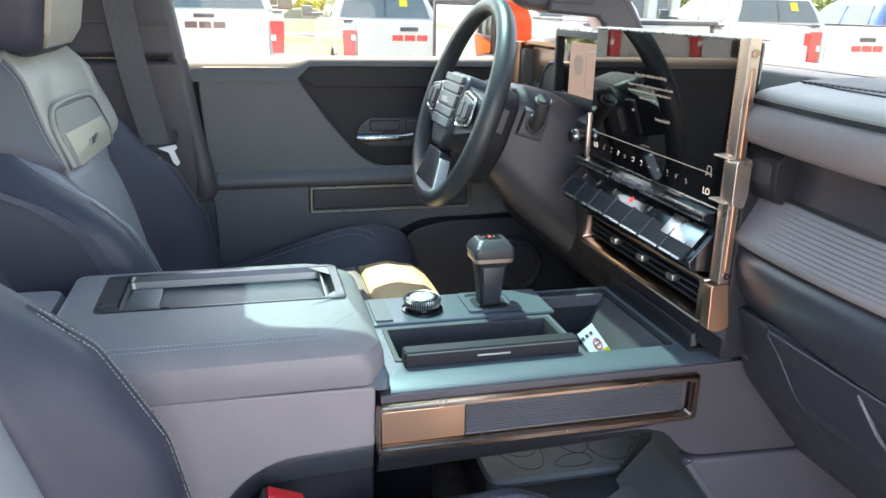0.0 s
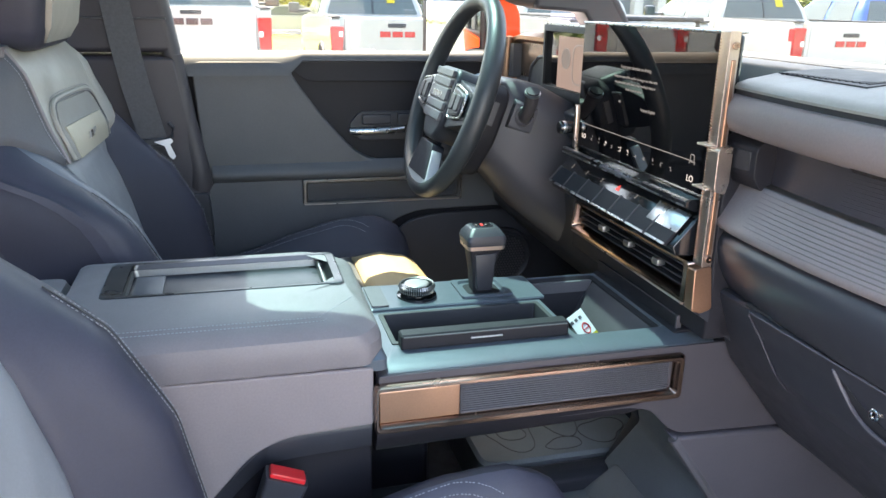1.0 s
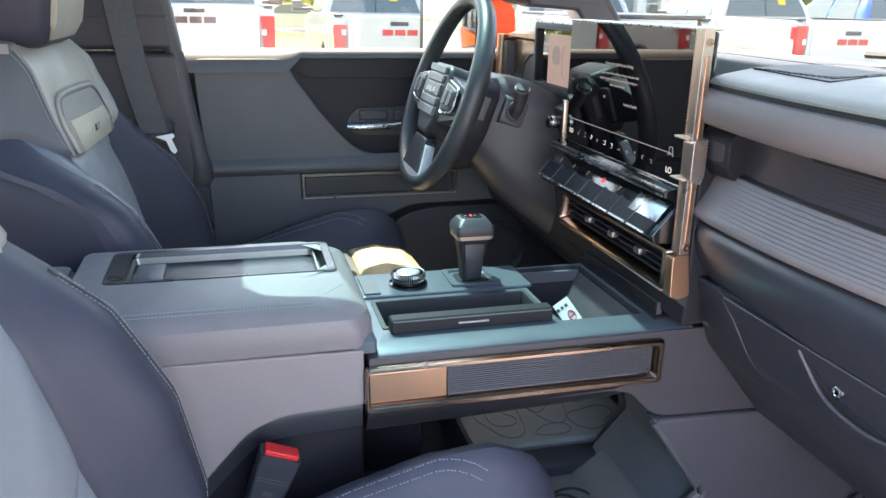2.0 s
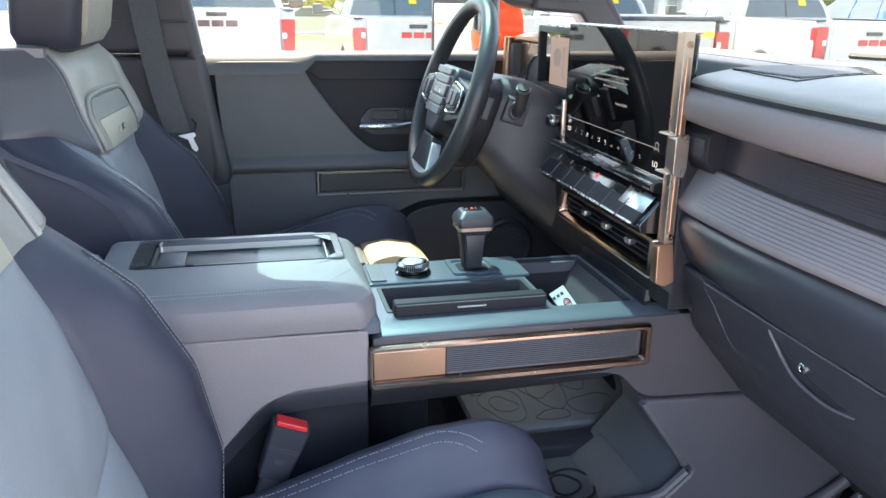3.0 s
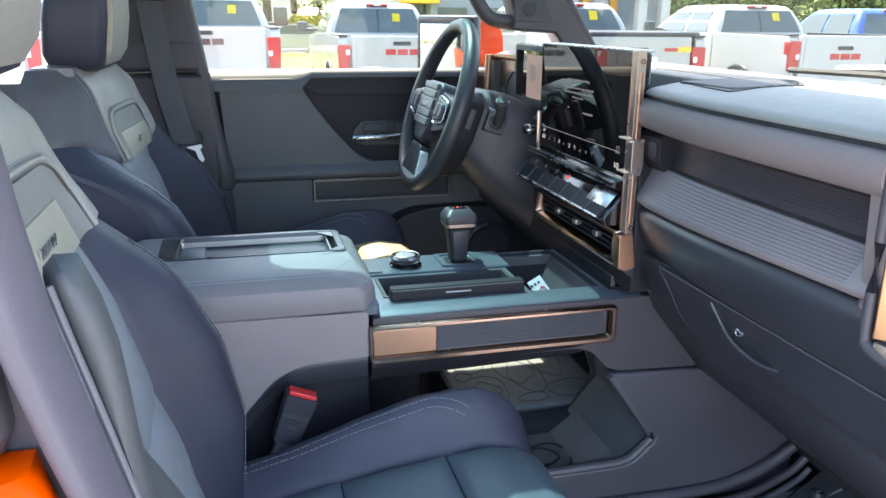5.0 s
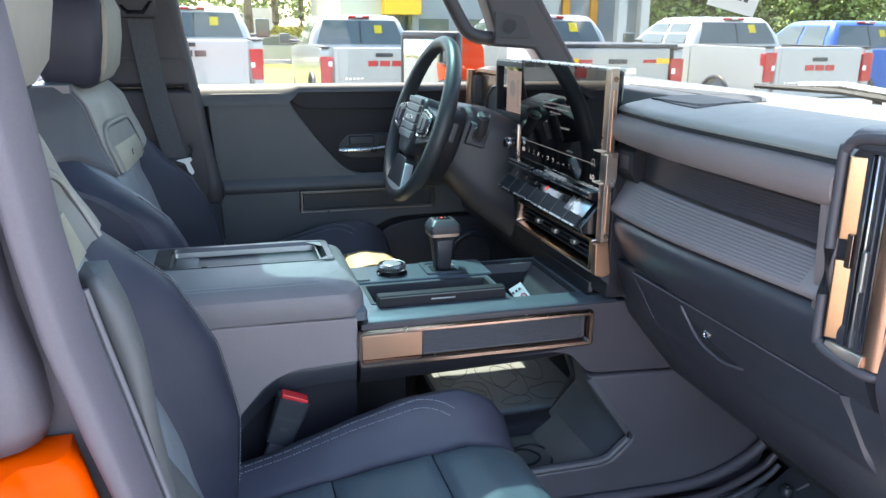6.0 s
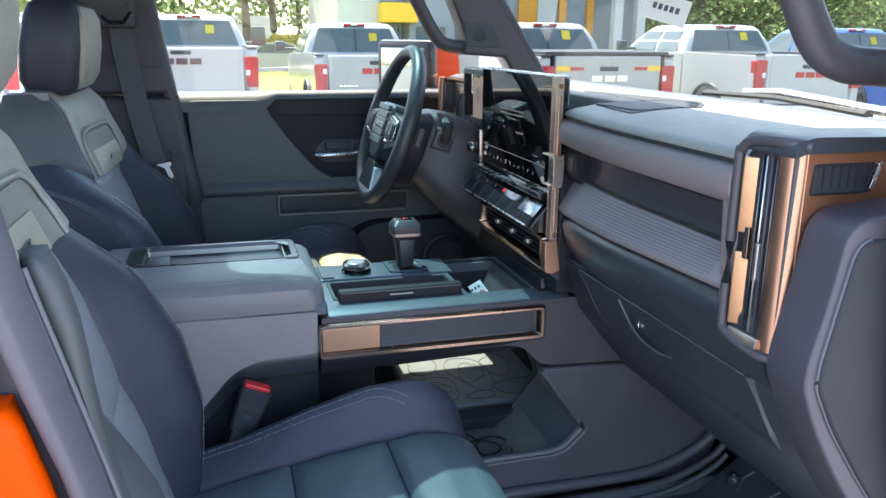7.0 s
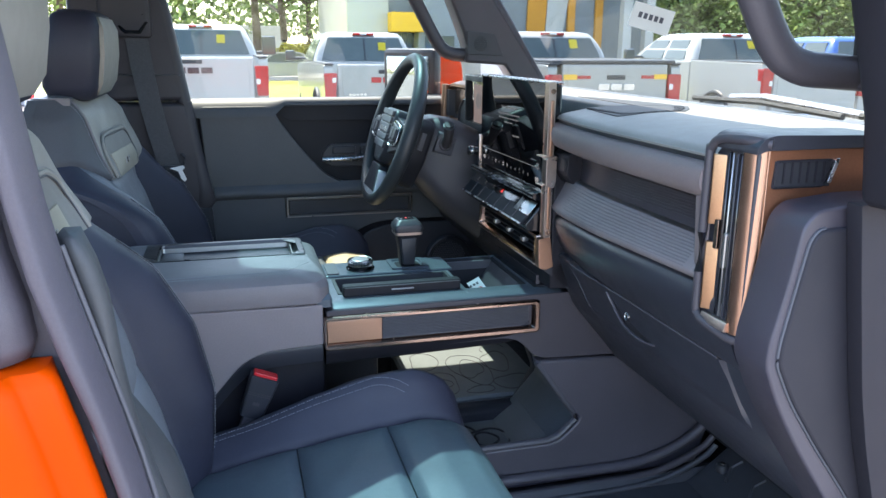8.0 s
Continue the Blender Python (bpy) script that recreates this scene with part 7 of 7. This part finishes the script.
def leafy(count, centre, spread, size, rng, flat=1.0):
    """Many small leaf blades scattered through uneven clumps."""
    verts, faces = [], []
    clumps = [(Vector((rng.gauss(0, 0.45) * spread[0], rng.gauss(0, 0.45) * spread[1], rng.uniform(-0.5, 0.5) * spread[2])), rng.uniform(0.2, 0.42)) for _ in range(26)]
    for k in range(count):
        c, r = clumps[k % len(clumps)]
        d = Vector((rng.gauss(0, 1), rng.gauss(0, 1), rng.gauss(0, 1))).normalized() * r * rng.uniform(0.5, 1.0) ** 0.5
        p = Vector(centre) + c + Vector((d.x * spread[0], d.y * spread[1], d.z * spread[2] * flat))
        a = Vector((rng.gauss(0, 1), rng.gauss(0, 1), rng.gauss(0, 0.6))).normalized() * size * rng.uniform(0.6, 1.3)
        b = a.cross(Vector((rng.gauss(0, 1), rng.gauss(0, 1), rng.gauss(0, 1)))).normalized() * size * 0.5
        i = len(verts)
        verts += [p - a, p + b, p + a, p - b]
        faces.append((i, i + 1, i + 2, i + 3))
    me = bpy.data.meshes.new("leaves")
    me.from_pydata([tuple(v) for v in verts], [], faces)
    return me


def tree(label, x, y, h, r, seed, low=0.66):
    rng = random.Random(seed)
    t = thing("tree", label, "tree", (x, y, 0), "trees behind the lot")
    tr = 0.16 * h / 7
    trunk = part("trunk", tube(smoothline([(x, y, 0), (x + rng.uniform(-.1, .1), y, h * 0.25), (x + rng.uniform(-.2, .2), y, h * 0.5), (x, y, h * 0.8)], 4), list(np.linspace(tr * 1.2, tr * 0.4, 13)), 10), BARK, t)
    for k in range(6):
        a, z = rng.uniform(0, 6.28), h * rng.uniform(0.32, 0.65)
        part("limb", tube([(x, y, z), (x + 0.5 * r * math.cos(a), y + 0.5 * r * math.sin(a), z + 0.12 * h), (x + 0.85 * r * math.cos(a), y + 0.85 * r * math.sin(a), z + 0.2 * h)], [tr * 0.45, tr * 0.3, tr * 0.1], 6), BARK, t)
    me = leafy(6500, (x, y, h * low), (r, r, h * (1.04 - low)), 0.17, rng)
    me.materials.append(LEAF)
    cr = new("crown", me)
    cr.parent = t
    cr.matrix_parent_inverse = Matrix.Translation(t.location).inverted()
    tagged(cr, "loose green crown with gaps", kind="stuff")


for k, (x, y, h, r, low) in enumerate(((-3.0, 40, 10.5, 3.6, 0.7), (1.75, 46, 11.0, 3.6, 0.7), (3.9, 56, 11.5, 3.8, 0.7), (-8, 44, 9, 4, 0.6), (-14, 40, 9, 4.2, 0.6), (21, 34, 7.0, 3.4, 0.45), (24.5, 36, 7.5, 3.6, 0.45), (28.5, 33, 7.0, 3.8, 0.45), (33, 37, 8, 4.2, 0.45), (38, 36, 8, 4, 0.45), (44, 38, 8, 4.2, 0.45), (5.6, 55, 10, 4.2, 0.6), (-19, 48, 10, 4.5, 0.6))):
    tree("leafy green tree with a slim brown trunk", x, y, h, r, 40 + k, low)
me = bpy.data.meshes.new("woods")
rngw = random.Random(9)
wv, wf = [], []
for k in range(34000):
    x = rngw.uniform(-75, 75)
    turn = k % 4
    top = 7.5 + 2.2 * math.sin(x * 0.31) + 1.6 * math.sin(x * 0.83 + 1)
    p = Vector((x, 74 + rngw.gauss(0, 1.6), rngw.uniform(2.5 if x < 8 else 0.3, 1) * top if x >= 8 else 2.6 + rngw.random() * top))
    a_ = Vector((rngw.gauss(0, 1), rngw.gauss(0, 1), rngw.gauss(0, 1))).normalized() * rngw.uniform(0.25, 0.5)
    b_ = a_.cross(Vector((rngw.gauss(0, 1), rngw.gauss(0, 1), rngw.gauss(0, 1)))).normalized() * 0.25
    # unseen rows added at the side and rear, they cut low sky light
    if turn == 1:
        p = Vector((-90 - 0.3 * p.y, p.x, abs(p.z)))
    elif turn == 2:
        p = Vector((p.x, -60 - 0.2 * p.y, abs(p.z)))
    n_ = len(wv)
    wv += [tuple(p - a_), tuple(p + b_), tuple(p + a_), tuple(p - b_)]
    wf.append((n_, n_ + 1, n_ + 2, n_ + 3))
me.from_pydata(wv, [], wf)
me.materials.append(LEAF)
tagged(new("far_woods", me), "dense green woods far behind the lot", "woods", kind="stuff")

rng2 = random.Random(3)
for k in range(5):
    sh = thing("flower_shrub", "low shrub covered in yellow flowers", "shrub", (3.0 + k * 0.55, 45.0, 0.0), "flowering shrubs")
    me = leafy(1500, (3.0 + k * 0.55, 45.0 + rng2.uniform(-.3, .3), 1.3), (0.7, 0.7, 0.75), 0.08, rng2)
    me.materials.append(FLOWER)
    o = new("foliage", me)
    o.parent = sh
    o.matrix_parent_inverse = Matrix.Translation(sh.location).inverted()
    tagged(o, kind="stuff")

# dealership building behind the trucks
bld = thing("showroom", "grey showroom building with orange facade panels", "building", (13, 34, 0))
part("wall", box(8.0, 18.7, 33.0, 45.0, 0, 9.0, 0.05), WALLGREY, bld)
part("pale_wing", box(5.0, 6.8, 33.4, 44, 0, 9.5, 0.04), WALLPALE, bld, "pale rendered wing")
part("entrance_wall", box(6.8, 8.0, 33.8, 44, 0, 9.2, 0.02), WALLGREY, bld)
part("yellow_canopy", box(6.75, 8.3, 32.6, 33.8, 2.35, 3.15, 0.03), AMBER, bld, "yellow entrance canopy")
for k in range(4):
    part("entrance_window", box(6.9 + k * 0.27, 7.12 + k * 0.27, 33.74, 33.82, 0.3, 2.3, 0.005), CARGLASS, bld)
for k in range(5):
    x = 8.3 + k * 1.75
    part("window", box(x, x + 1.3, 32.93, 33.02, 0.6, 2.2, 0.01), CARGLASS, bld, "dark showroom window")
    part("wall_seam", box(x - 0.22, x - 0.19, 32.985, 33.01, 0.2, 9.0), CONCRETE, bld)
part("wedge_panel", prism([(12.9, 2.0), (13.75, 2.0), (14.1, 9.0), (13.1, 9.0)], "y", 32.86, 33.0, 0.02), PANELGOLD, bld, "orange wedge panel")
part("pale_panel", prism([(13.78, 2.0), (14.6, 2.0), (15.6, 9.0), (14.12, 9.0)], "y", 32.88, 33.0, 0.02), WALLPALE, bld, "pale slanted panel")
for x in (14.85, 16.2):
    part("facade_stripe", box(x, x + 0.34, 32.8, 33.0, 1.5, 9.0, 0.02), PANELGOLD, bld, "orange facade stripe")
for x in (16.9, 18.0):
    part("column", box(x, x + 0.42, 31.5, 31.9, 0, 9, 0.02), WALLPALE, bld, "pale concrete column")
far = tagged(part("backdrop_wall", box(-60, 4.5, 62, 63, 0, 3.2, 0.02), WALLPALE), "pale low building far beyond the trees", "building", kind="structure")
